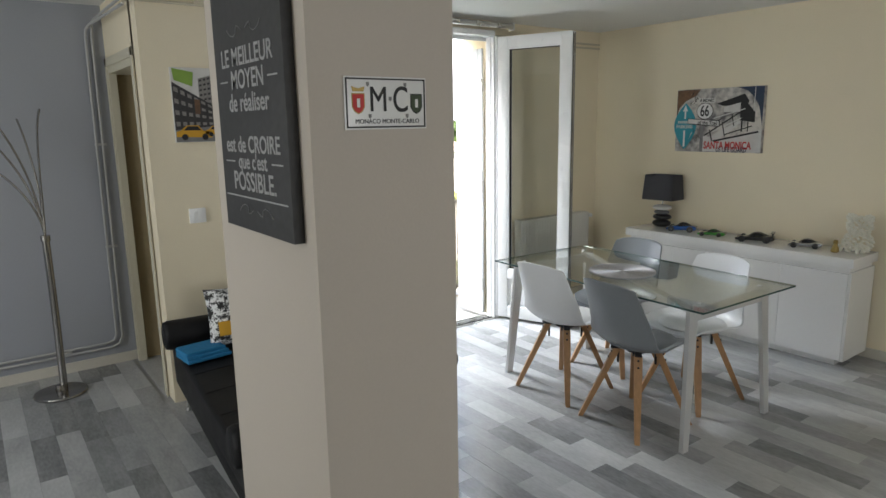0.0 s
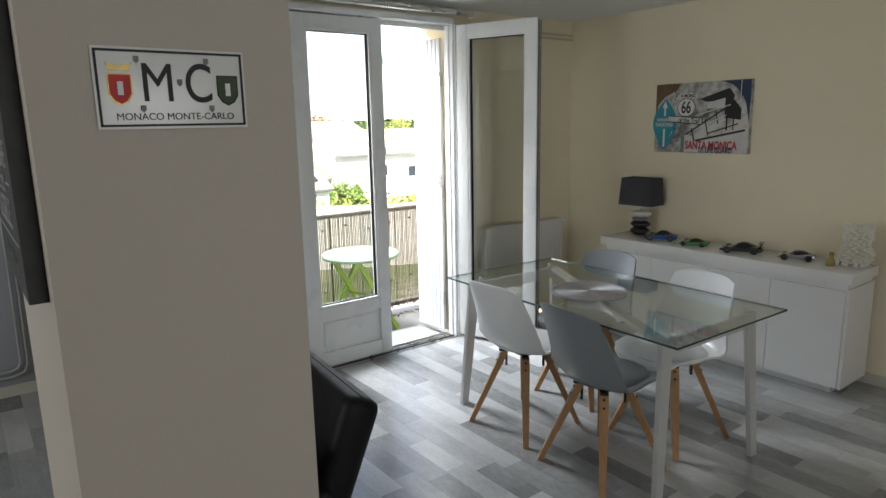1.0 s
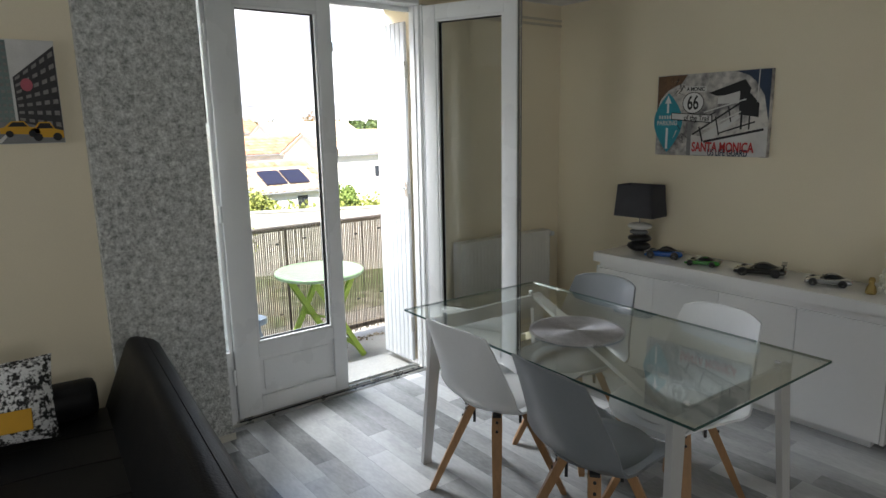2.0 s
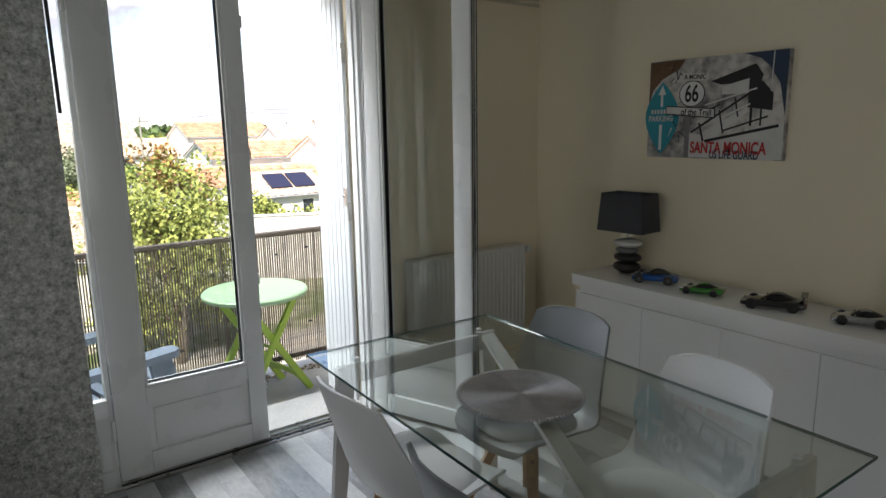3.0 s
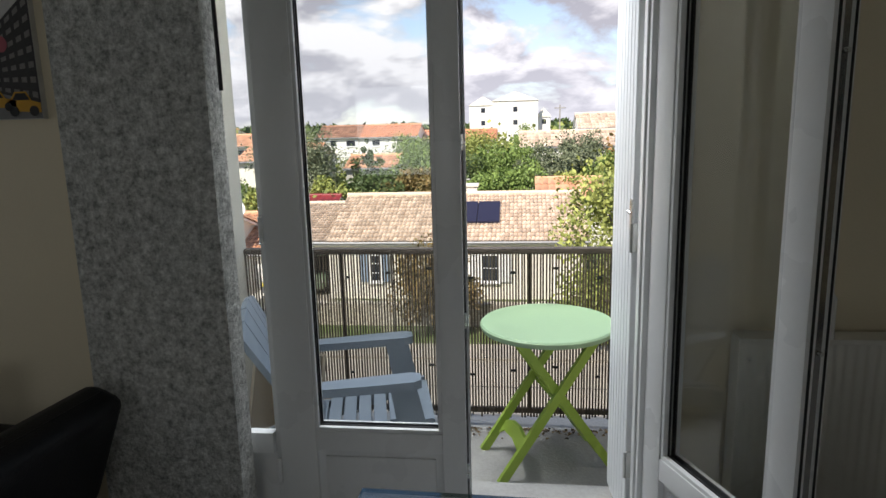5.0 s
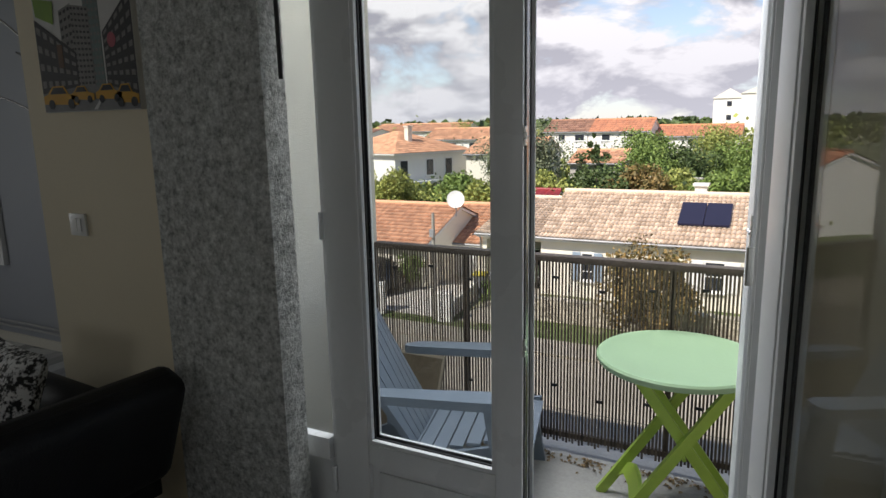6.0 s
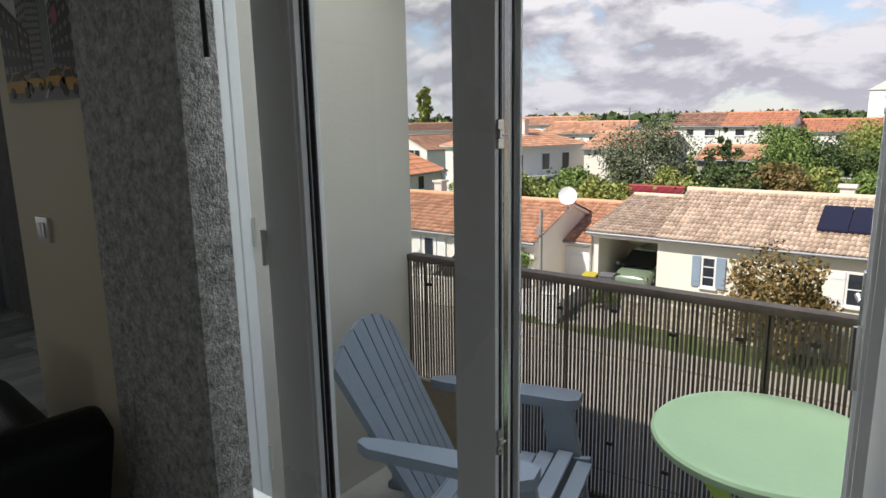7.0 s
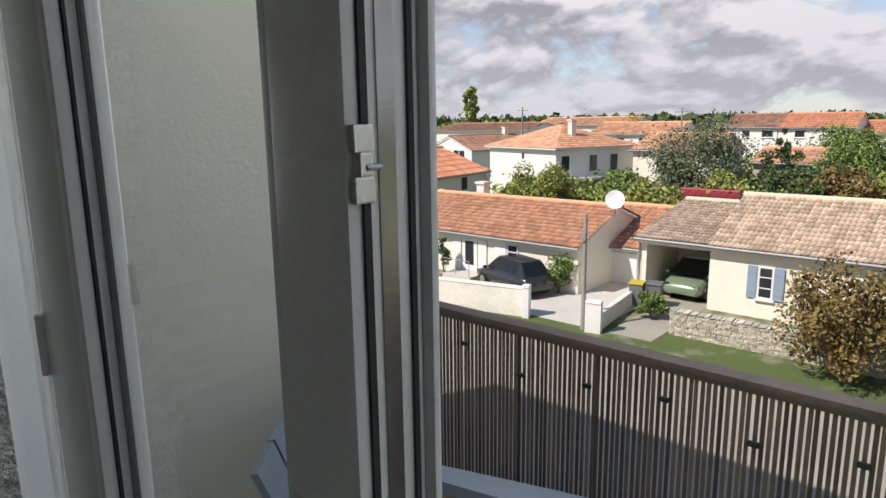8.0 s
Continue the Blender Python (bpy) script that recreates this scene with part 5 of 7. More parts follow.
# ---- arc lamp ----
t = thing("arc_lamp", "tall chrome floor lamp with five thin arching arms", "floor lamp", (0.93, 4.99, 0))
bm = bmesh.new()
lathe(bm, [(0, 0.0), (0.150, 0.0), (0.153, 0.008), (0.148, 0.016), (0.03, 0.022), (0.024, 0.06), (0, 0.06)], 48)
part("base", bm, M["lampsteel"], t, "round polished base", smooth=40)
bm = bmesh.new()
tube(bm, [(0.02, 0, 0.02), (0.028, 0, 0.55), (0.03, 0, 0.99)], 0.022, 20)
part("pole", bm, M["lampsteel"], t, "thick chrome pole", smooth=40)
bm = bmesh.new()
tube(bm, [(0.03, 0, 0.985), (0.03, 0, 1.02)], 0.027, 20)
part("collar", bm, M["lampsteel"], t, smooth=40)
for ex, ez, hgt, dyy in ((-0.75, 1.70, 1.45, 0.0), (-0.70, 1.95, 1.60, 0.05), (-0.62, 2.15, 1.70, -0.05), (-0.02, 1.72, 1.40, 0.10), (0.075, 1.77, 1.40, -0.08)):
    bm = bmesh.new()
    p0, p3 = Vector((0.03, 0, 1.0)), Vector((ex, dyy * 2, ez))
    p1, p2 = Vector((0.03 + (0.02 if ex > -0.3 else -0.01), 0, 1.0 + 0.45 * (ez - 1.0))), Vector((ex * 0.35 + 0.01, dyy, 1.0 + 0.85 * (ez - 1.0)))
    pts = [p0 * (1 - s) ** 3 + 3 * p1 * s * (1 - s) ** 2 + 3 * p2 * s * s * (1 - s) + p3 * s ** 3 for s in (k / 18 for k in range(19))]
    tube(bm, pts, 0.006, 8)
    part("arm", bm, M["lampsteel"], t, "thin curved chrome arm", smooth=60)


# ---- white window casing and grey curtain on the grey wall ----
t = thing("window_2", "white casing of the lounge window", "window", (-0.90, 5.36, 0.58), kind="structure")
part("jamb", one(0.0, -0.035, 0.0, 0.24, 0.0, 1.80, bevel=0.004), M["pvc"], t, smooth=30)
part("bead", one(0.02, -0.045, 0.02, 0.04, -0.035, 1.78, bevel=0.003), M["pvc"], t)
M["curtain"] = surf("grey_curtain", (0.20, 0.20, 0.20), 0.9, var=0.3, scale=18, fine=120, bump=0.3)
bm = bmesh.new()
wave = [(-0.03 - 0.012 * k, -0.075 + 0.022 * math.sin(k * 0.9)) for k in range(60)]
sweep(bm, [[(x, y, z) for x, y in wave] + [(x, y + 0.004, z) for x, y in wave[::-1]] for z in (0.06, 0.8, 1.6, 2.36)])
ob = part("curtain", bm, M["curtain"], smooth=60)
ob.location = (-0.90, 5.36, 0.0)
tagged(ob, "grey hanging curtain beside the lounge window", "curtain")
t = thing("curtain_rod", "thin steel curtain rod on the grey wall", "curtain rod", (-1.75, 5.285, 2.37))
bm = bmesh.new()
tube(bm, [(0, 0, 0), (1.05, 0, 0)], 0.009, 10)
part("rod", bm, M["steel"], t, smooth=40)
for x in (0.03, 1.0):
    part("bracket", one(x, -0.012, -0.012, x + 0.015, 0.075, 0.012, bevel=0.002), M["steel"], t)


# ---- heating pipes on the grey wall and under the ceiling ----
def pipes(name, label, runs, mat, clips=()):
    t = thing(name, label, "pipe", runs[0][0])
    o = Vector(runs[0][0])
    for r in runs:
        bm = bmesh.new()
        tube(bm, [Vector(p) - o for p in r], 0.0085, 10)
        part("pipe", bm, mat, t, smooth=60)
    for c in clips:
        bm = bmesh.new()
        q = Vector(c) - o
        box(bm, q.x - 0.02, q.y - 0.012, q.z - 0.008, q.x + 0.05, q.y + 0.02, q.z + 0.008, 0.003)
        part("clip", bm, mat, t, "pipe clip")


py = 5.335
pipes("heating_pipes", "pair of painted heating pipes along the grey wall", [
    [(-1.8, py, 0.165), (1.28, py, 0.165), (1.318, py, 0.18), (1.335, py, 0.22), (1.36, py, 2.25), (1.365, py - 0.01, 2.29), (1.38, py - 0.05, 2.315), (1.415, 4.40, 2.315)],
    [(-1.8, py, 0.130), (1.30, py, 0.130), (1.35, py, 0.15), (1.372, py, 0.20), (1.398, py, 2.25), (1.402, py - 0.01, 2.33), (1.412, py - 0.06, 2.352), (1.415, 4.40, 2.352)]],
    M["pipe"], [(0.4, py, 0.147), (1.0, py, 0.147), (1.355, py, 0.85), (1.362, py, 1.55)])
pipes("ceiling_pipes", "pair of cream painted pipes under the ceiling", [
    [(1.44, 4.345, 2.335), (2.13, 4.345, 2.335)], [(1.44, 4.345, 2.37), (2.13, 4.345, 2.37)]], M["pipecream"], [(1.8, 4.345, 2.35)])
pipes("corner_pipes", "cream painted pipes over the window wall", [
    [(4.16, 4.52, 2.30), (5.47, 4.52, 2.30)], [(4.16, 4.52, 2.335), (5.47, 4.52, 2.335)]], M["pipecream"], [(4.8, 4.52, 2.315)])

# recessed ceiling spot
t = thing("ceiling_spot", "small round chrome ceiling spot", "ceiling light", (4.42, 2.95, CEIL))
bm = bmesh.new()
lathe(bm, [(0.028, -0.001), (0.045, -0.001), (0.045, -0.008), (0.036, -0.012), (0.028, -0.004)], 28)
part("ring", bm, M["chrome"], t, smooth=40)
bm = bmesh.new()
lathe(bm, [(0, -0.002), (0.03, -0.002), (0.03, -0.0005), (0, -0.0005)], 20)
part("lens", bm, M["stonewhite"], t, "unlit lens")


# ---- balcony ----
BZ, RY = -0.18, 5.80
tagged(part("balcony_floor", one(1.95, OUT, BZ - 0.2, 7.5, RY + 0.10, BZ, bevel=0.005), M["concrete"]), "grey concrete balcony floor", "balcony floor", kind="structure")
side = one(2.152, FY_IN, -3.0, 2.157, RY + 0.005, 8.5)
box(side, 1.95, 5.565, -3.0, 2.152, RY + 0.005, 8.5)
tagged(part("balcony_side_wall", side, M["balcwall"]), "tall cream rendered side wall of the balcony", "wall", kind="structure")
# unseen facade and upper storeys, built tall to shade balcony and yard
bm = bmesh.new()
box(bm, -12, 4.9, CEIL + 0.25, 1.945, 5.565, 8.5)
box(bm, -12, 5.565, -5.8, 1.945, 5.70, 8.5)
box(bm, 2.155, OUT - 0.02, -5.8, 7.5, OUT, BZ - 0.2)
box(bm, 2.155, OUT - 0.02, 2.362, 7.5, OUT + 0.02, 8.5)
box(bm, 5.70, OUT - 0.02, BZ - 0.2, 7.5, OUT, 2.36)
box(bm, 7.5, OUT - 0.02, -5.8, 20, OUT + 0.16, 8.5)
box(bm, -12, OUT - 9, CEIL + 0.25, 20, OUT - 0.02, 8.5)
box(bm, -12, OUT - 9, -5.8, -11.8, OUT - 0.02, CEIL + 0.25)
box(bm, 19.8, OUT - 9, -5.8, 20, OUT - 0.02, CEIL + 0.25)
tagged(part("facade", bm, M["balcwall"]), "rendered facade of the block of flats, unseen upper part shading the balcony", "facade", kind="structure")

t = thing("balcony_railing", "balcony railing covered by a dark reed screen", "railing", (2.155, RY, BZ))
RL = 5.0
bm = bmesh.new()
box(bm, 0, -0.036, 1.0, RL, 0.026, 1.034, 0.012)
part("top_rail", bm, M["rail"], t, "weathered dark top rail", smooth=60)
part("bottom_rail", one(0, -0.012, 0.075, RL, 0.012, 0.105, bevel=0.004), M["rail"], t)
rng = random.Random(11)
for k in range(5):
    x = 0.55 + k * 1.05
    part("baluster", one(x, -0.007, 0.09, x + 0.016, 0.007, 1.0), M["rail"], t)
bm = bmesh.new()
x = 0.004
while x < RL:
    w = rng.uniform(0.0097, 0.0108)
    lean = rng.uniform(-0.002, 0.002)
    y, th = -0.030 + rng.uniform(-0.001, 0.001), 0.0016
    z0, z1 = 0.055 + rng.uniform(0, 0.03), 1.012
    vs = [bm.verts.new(p) for p in ((x, y - th, z0), (x + w, y - th, z0), (x + w, y + th, z0), (x, y + th, z0), (x + lean, y - th, z1), (x + w + lean, y - th, z1), (x + w + lean, y + th, z1), (x + lean, y + th, z1))]
    for q in ((0, 1, 5, 4), (1, 2, 6, 5), (2, 3, 7, 6), (3, 0, 4, 7), (4, 5, 6, 7), (3, 2, 1, 0)):
        bm.faces.new([vs[i] for i in q])
    x += w + (rng.uniform(0.0056, 0.0064) if rng.random() > 0.03 else 0.003)
part("reed_screen", bm, M["reed"], t, "screen of thin dark reeds with narrow gaps", kind="stuff")
for z in (0.24,):
    bm = bmesh.new()
    tube(bm, [(0.0, -0.035, z), (RL, -0.035, z)], 0.0016, 6)
    part("binding_wire", bm, M["black"], t)
for k in range(22):
    x = 0.14 + k * 0.23
    for z in (0.90, 0.34):
        bm = bmesh.new()
        zz = z + 0.03 * math.sin(k * 2.1)
        box(bm, x - 0.014, -0.042, zz - 0.007, x + 0.014, -0.032, zz + 0.007, 0.003)
        part("cable_tie", bm, M["gasket"], t, "black cable tie")


# round bistro table
BT = (3.845, 5.42, BZ)
t = thing("bistro_table", "round folding garden table with pale green top and lime crossed legs", "garden table", BT, 0)
bm = bmesh.new()
lathe(bm, [(0, 0.700), (0.30, 0.700), (0.322, 0.703), (0.330, 0.715), (0.330, 0.727), (0.322, 0.735), (0.300, 0.735), (0.294, 0.732), (0, 0.732)], 64)
part("tabletop", bm, M["palegreen"], t, "pale green plastic top", smooth=40)


def flat_bar(bm, a, b, w, th, side):
    a, b, side = Vector(a), Vector(b), Vector(side).normalized()
    d = (b - a).normalized()
    up = d.cross(side).normalized()
    sweep(bm, [[p + side * th + up * w, p - side * th + up * w, p - side * th - up * w, p + side * th - up * w] for p in (a, b)])


ang = radians(17)
for off in (-0.17, 0.17):
    for s in (1, -1):
        bm = bmesh.new()
        inner = off * (0.86 if s > 0 else 1.0)
        flat_bar(bm, (-0.19 * s, inner, 0.70), (0.29 * s, inner, 0.0), 0.021, 0.012, (0, 1, 0))
        o = part("leg", bm, M["lime"], t, "lime green crossed leg")
        o.matrix_basis = Matrix.Rotation(ang, 4, "Z")
for s, x, z in ((1, 0.165, 0.155), (-1, -0.165, 0.155), (1, 0.02, 0.37)):
    bm = bmesh.new()
    hw = 0.17 * (0.86 if s > 0 else 1.0)
    if z > 0.3:
        tube(bm, [(x - 0.02, -0.185, z), (x - 0.02, 0.185, z)], 0.008, 10)
    else:
        pts = [(-hw, 0.0), (-hw * 0.6, 0.028), (0, 0.038), (hw * 0.6, 0.028), (hw, 0.0), (hw, -0.07), (hw * 0.7, -0.03), (0, -0.018), (-hw * 0.7, -0.03), (-hw, -0.07)]
        ring = [[bm.verts.new((x + dxx - s * 0.65 * zz, yy, z + zz)) for yy, zz in pts] for dxx in (-0.008, 0.008)]
        bm.faces.new(ring[0]), bm.faces.new(ring[1][::-1])
        for k in range(len(pts)):
            bm.faces.new((ring[0][k], ring[0][(k + 1) % len(pts)], ring[1][(k + 1) % len(pts)], ring[1][k]))
    o = part("stretcher", bm, M["lime"], t)
    o.matrix_basis = Matrix.Rotation(ang, 4, "Z")


# adirondack chair
t = thing("adirondack_chair", "blue-grey resin adirondack garden chair on the balcony", "garden chair", (2.875, 5.315, BZ), 13)
n = 7
for i in range(n):
    u = (i - (n - 1) / 2)
    w0, w1 = 0.029, 0.038
    bm = bmesh.new()
    secs = []
    for k in range(6):
        s = k / 5
        x = -0.13 - 0.345 * s + 0.01 * s * s
        y = u * (0.053 + 0.016 * s)
        w = (0.0265 + 0.008 * s - 0.0028) * (1 if k < 5 else 0.97)
        za, zb = (0.22 + (0.91 - 2.3 * (abs(u * 0.069 + e * 0.033)) ** 2 - 0.22) * s for e in (-1, 1))
        secs.append([(x, y - w, za), (x, y + w, zb), (x - 0.028, y + w, zb - 0.012), (x - 0.028, y - w, za - 0.012)])
    sweep(bm, secs)
    part("back_slat", bm, M["bluegrey"], t)
for z, x in ((0.36, -0.222), (0.66, -0.372)):
    part("back_rail", one(x - 0.062, -0.165, z - 0.03, x - 0.036, 0.165, z + 0.03, bevel=0.004), M["bluegrey"], t)
for i in range(8):
    s = i / 7
    bm = bmesh.new()
    x, z = -0.17 + 0.53 * s, 0.235 + 0.125 * s - (0.05 if i == 7 else 0)
    box(bm, x - 0.031, -0.245, z, x + 0.031, 0.245, z + 0.018, 0.005)
    part("seat_slat", bm, M["bluegrey"], t)
for sy in (1, -1):
    bm = bmesh.new()
    pts = [(-0.33, 0.02), (-0.27, 0.055), (0.15, 0.070), (0.29, 0.070), (0.325, 0.045), (0.325, -0.03), (0.28, -0.052), (-0.26, -0.030), (-0.33, -0.015)]
    lo, hi = 0.512, 0.552
    ring = [[bm.verts.new((px, sy * (0.30 + pyy), zz + 0.03 * (px + 0.36))) for px, pyy in pts] for zz in (lo, hi)]
    bm.faces.new(ring[0]), bm.faces.new(ring[1][::-1])
    for k in range(len(pts)):
        bm.faces.new((ring[0][k], ring[0][(k + 1) % len(pts)], ring[1][(k + 1) % len(pts)], ring[1][k]))
    part("armrest", bm, M["bluegrey"], t, "broad flat armrest")
    bm = bmesh.new()
    sweep(bm, [[(0.30 + 0.05 * k, sy * 0.27 - 0.018, z), (0.30 + 0.05 * k, sy * 0.27 + 0.018, z), (0.18 + 0.035 * k, sy * 0.27 + 0.018, z), (0.18 + 0.035 * k, sy * 0.27 - 0.018, z)] for k, z in ((2, 0.0), (1, 0.3), (0, 0.53))])
    part("front_leg", bm, M["bluegrey"], t)
    bm = bmesh.new()
    sweep(bm, [[(x, sy * 0.255 - 0.012, z0), (x, sy * 0.255 + 0.012, z0), (x, sy * 0.255 + 0.012, z1), (x, sy * 0.255 - 0.012, z1)] for x, z0, z1 in ((0.38, 0.27, 0.345), (0.2, 0.23, 0.32), (-0.17, 0.13, 0.235), (-0.48, 0.0, 0.10), (-0.54, 0.0, 0.03))])
    part("side_rail", bm, M["bluegrey"], t)
# dry leaves and grit blown against the foot of the screen
M["dryleaf"] = surf("dry_brown_leaf", (0.24, 0.17, 0.09), 0.85, var=0.3, scale=30, fine=120, bump=0.2, islands=0.6, tint=(0.08, 0.055, 0.03))
rng = random.Random(21)
bm = bmesh.new()
for k in range(520):
    x, y = rng.uniform(2.3, 5.3), RY - 0.05 - abs(rng.gauss(0, 0.045))
    a, l, w, c = rng.uniform(0, 6.28), rng.uniform(0.010, 0.032), rng.uniform(0.006, 0.014), rng.uniform(0.002, 0.012)
    ux, uy = math.cos(a), math.sin(a)
    mid = [bm.verts.new((x + ux * s * l, y + uy * s * l, BZ + 0.003)) for s in (-0.5, 0.5)]
    for e in (1, -1):
        bm.faces.new((mid[0], bm.verts.new((x - uy * w * e, y + ux * w * e, BZ + 0.003 + c)), mid[1]))
tagged(part("dry_leaves", bm, M["dryleaf"], kind="stuff"), "dry brown leaves along the foot of the reed screen", "dry leaves", kind="stuff")
# a woven panel in a pale frame leans in the corner of the screen
M["coir"] = surf("brown_woven_panel", (0.15, 0.12, 0.085), 0.95, var=0.35, scale=40, fine=200, bump=0.5)
M["palewood"] = surf("pale_weathered_wood", (0.36, 0.31, 0.25), 0.8, var=0.2, scale=10, fine=60, bump=0.15)
t = thing("woven_panel", "brown woven panel in a pale wooden frame leaning on the screen", "panel", (2.175, 5.555, BZ))
lean = Matrix.Rotation(radians(-25), 4, "X")
bm = bmesh.new()
box(bm, 0.014, 0.004, 0.014, 0.416, 0.012, 0.456, m=lean)
part("weave", bm, M["coir"], t, "brown woven face")
for x0, z0, x1, z1 in ((0.0, 0.0, 0.016, 0.47), (0.414, 0.0, 0.43, 0.47), (0.016, 0.0, 0.414, 0.016), (0.016, 0.454, 0.414, 0.47)):
    bm = bmesh.new()
    box(bm, x0, 0.0, z0, x1, 0.018, z1, 0.003, m=lean)
    part("frame_bar", bm, M["palewood"], t, "pale wooden frame bar")


# ---- outdoors ----
GZ = -5.8
def ground_mat():
    m, t, b = material("grass_and_gravel")
    L, N = t.links.new, t.nodes.new
    co = N("ShaderNodeTexCoord")
    n1, n2, n3 = N("ShaderNodeTexNoise"), N("ShaderNodeTexNoise"), N("ShaderNodeTexNoise")
    for n, s in ((n1, 0.12), (n2, 1.4), (n3, 14.0)):
        n.inputs["Scale"].default_value, n.inputs["Detail"].default_value = s, 5
        L(co.outputs["Object"], n.inputs["Vector"])
    r1, r2 = N("ShaderNodeValToRGB"), N("ShaderNodeValToRGB")
    r1.color_ramp.elements[0].color, r1.color_ramp.elements[1].color = (0.055, 0.085, 0.022, 1), (0.12, 0.15, 0.045, 1)
    r2.color_ramp.elements[0].color, r2.color_ramp.elements[1].color = (0.22, 0.19, 0.13, 1), (0.38, 0.34, 0.26, 1)
    L(n3.outputs["Fac"], r1.inputs[0]), L(n3.outputs["Fac"], r2.inputs[0])
    r3 = N("ShaderNodeValToRGB")
    r3.color_ramp.elements[0].position, r3.color_ramp.elements[1].position = 0.50, 0.60
    ad = N("ShaderNodeMath")
    ad.operation = "MULTIPLY_ADD"
    ad.inputs[1].default_value = 0.35
    L(n2.outputs["Fac"], ad.inputs[0])
    sc = N("ShaderNodeMath")
    sc.operation = "MULTIPLY"
    sc.inputs[1].default_value = 0.65
    L(n1.outputs["Fac"], sc.inputs[0]), L(sc.outputs[0], ad.inputs[2]), L(ad.outputs[0], r3.inputs[0])
    mx = N("ShaderNodeMix")
    mx.data_type = "RGBA"
    L(r3.outputs["Color"], mx.inputs["Factor"]), L(r1.outputs["Color"], mx.inputs["A"]), L(r2.outputs["Color"], mx.inputs["B"])
    L(mx.outputs["Result"], b.inputs["Base Color"])
    b.inputs["Roughness"].default_value = 0.95
    return m


M["ground"] = ground_mat()
M["drive"] = surf("pale_concrete_drive", (0.56, 0.53, 0.48), 0.9, var=0.12, scale=0.8, fine=9, bump=0.2)
M["gravel"] = surf("pale_gravel", (0.34, 0.31, 0.26), 0.95, var=0.2, scale=0.5, fine=14, bump=0.2)
M["whitewash"] = surf("whitewashed_wall", (0.74, 0.70, 0.62), 0.9, var=0.22, scale=0.9, fine=8, bump=0.25)
M["housecream"] = surf("cream_house_render", (0.80, 0.75, 0.65), 0.9, var=0.06, scale=0.6, fine=12, bump=0.15)
M["housewhite"] = surf("white_house_render", (0.80, 0.77, 0.72), 0.9, var=0.05, scale=0.6, fine=12, bump=0.15)
M["housegrey"] = surf("grey_stone_gable", (0.42, 0.40, 0.36), 0.95, var=0.2, scale=1.2, fine=6, bump=0.3)
M["tileorange"] = surf("orange_clay_tile", (0.64, 0.345, 0.205), 0.85, var=0.2, scale=1.0, fine=10, bump=0.2, islands=0.5, tint=(0.44, 0.22, 0.125))
M["tiletan"] = surf("weathered_tan_tile", (0.66, 0.51, 0.38), 0.9, var=0.2, scale=1.0, fine=10, bump=0.2, islands=0.5, tint=(0.44, 0.32, 0.225))
M["tilered"] = surf("bright_red_tile", (0.58, 0.25, 0.13), 0.85, var=0.2, scale=1.0, fine=10, bump=0.2, islands=0.4, tint=(0.44, 0.18, 0.10))
M["tilebrown"] = surf("brown_clay_tile", (0.36, 0.19, 0.12), 0.9, var=0.2, scale=1.0, fine=10, bump=0.2, islands=0.5, tint=(0.20, 0.10, 0.065))
M["shedred"] = surf("dark_red_sheet", (0.26, 0.03, 0.035), 0.55, var=0.1, bump=0.05)
M["windowdark"] = surf("dark_window_glass", (0.03, 0.035, 0.045), 0.08, var=0.3, bump=0)
M["blueshutter"] = surf("grey_blue_shutter", (0.26, 0.33, 0.42), 0.6, var=0.08, bump=0.05)
M["bluedoor"] = surf("bright_blue_paint", (0.04, 0.14, 0.40), 0.5, var=0.08, bump=0.05)
M["whitepaint"] = surf("white_paint", (0.80, 0.79, 0.77), 0.45, var=0.03, bump=0.03)
M["gutter"] = surf("grey_zinc", (0.30, 0.30, 0.31), 0.5, metal=0.3, var=0.1, bump=0.05)
M["solar"] = surf("solar_cells", (0.022, 0.020, 0.040), 0.3, var=0.15, scale=4, bump=0)
M["polewood"] = surf("grey_concrete_pole", (0.30, 0.28, 0.25), 0.9, var=0.15, bump=0.2)
M["bark"] = surf("bark", (0.14, 0.11, 0.08), 0.95, var=0.3, scale=4, fine=25, bump=0.5)
M["stone"] = surf("limestone_rubble", (0.62, 0.57, 0.47), 0.95, var=0.15, scale=3, fine=14, bump=0.3, islands=0.5, tint=(0.36, 0.33, 0.27))
M["mortar"] = surf("lime_mortar", (0.46, 0.42, 0.35), 0.95, var=0.15, scale=2, fine=12, bump=0.3)


def leafmat(name, col, dark):
    return surf(name, col, 0.6, var=0.2, scale=0.9, fine=5, bump=0, islands=0.55, tint=dark, spec=0.3)


M["leafgreen"] = leafmat("green_leaves", (0.20, 0.275, 0.07), (0.08, 0.125, 0.03))
M["leafyellow"] = leafmat("yellow_green_leaves", (0.33, 0.35, 0.095), (0.13, 0.16, 0.04))
M["leafbrown"] = leafmat("bronze_leaves", (0.25, 0.165, 0.06), (0.08, 0.075, 0.025))
M["leafdark"] = leafmat("dark_green_leaves", (0.10, 0.14, 0.045), (0.03, 0.05, 0.018))
M["leafsilver"] = leafmat("grey_green_needles", (0.20, 0.22, 0.13), (0.08, 0.10, 0.055))
M["leafautumn"] = leafmat("autumn_leaves", (0.34, 0.17, 0.06), (0.10, 0.09, 0.03))


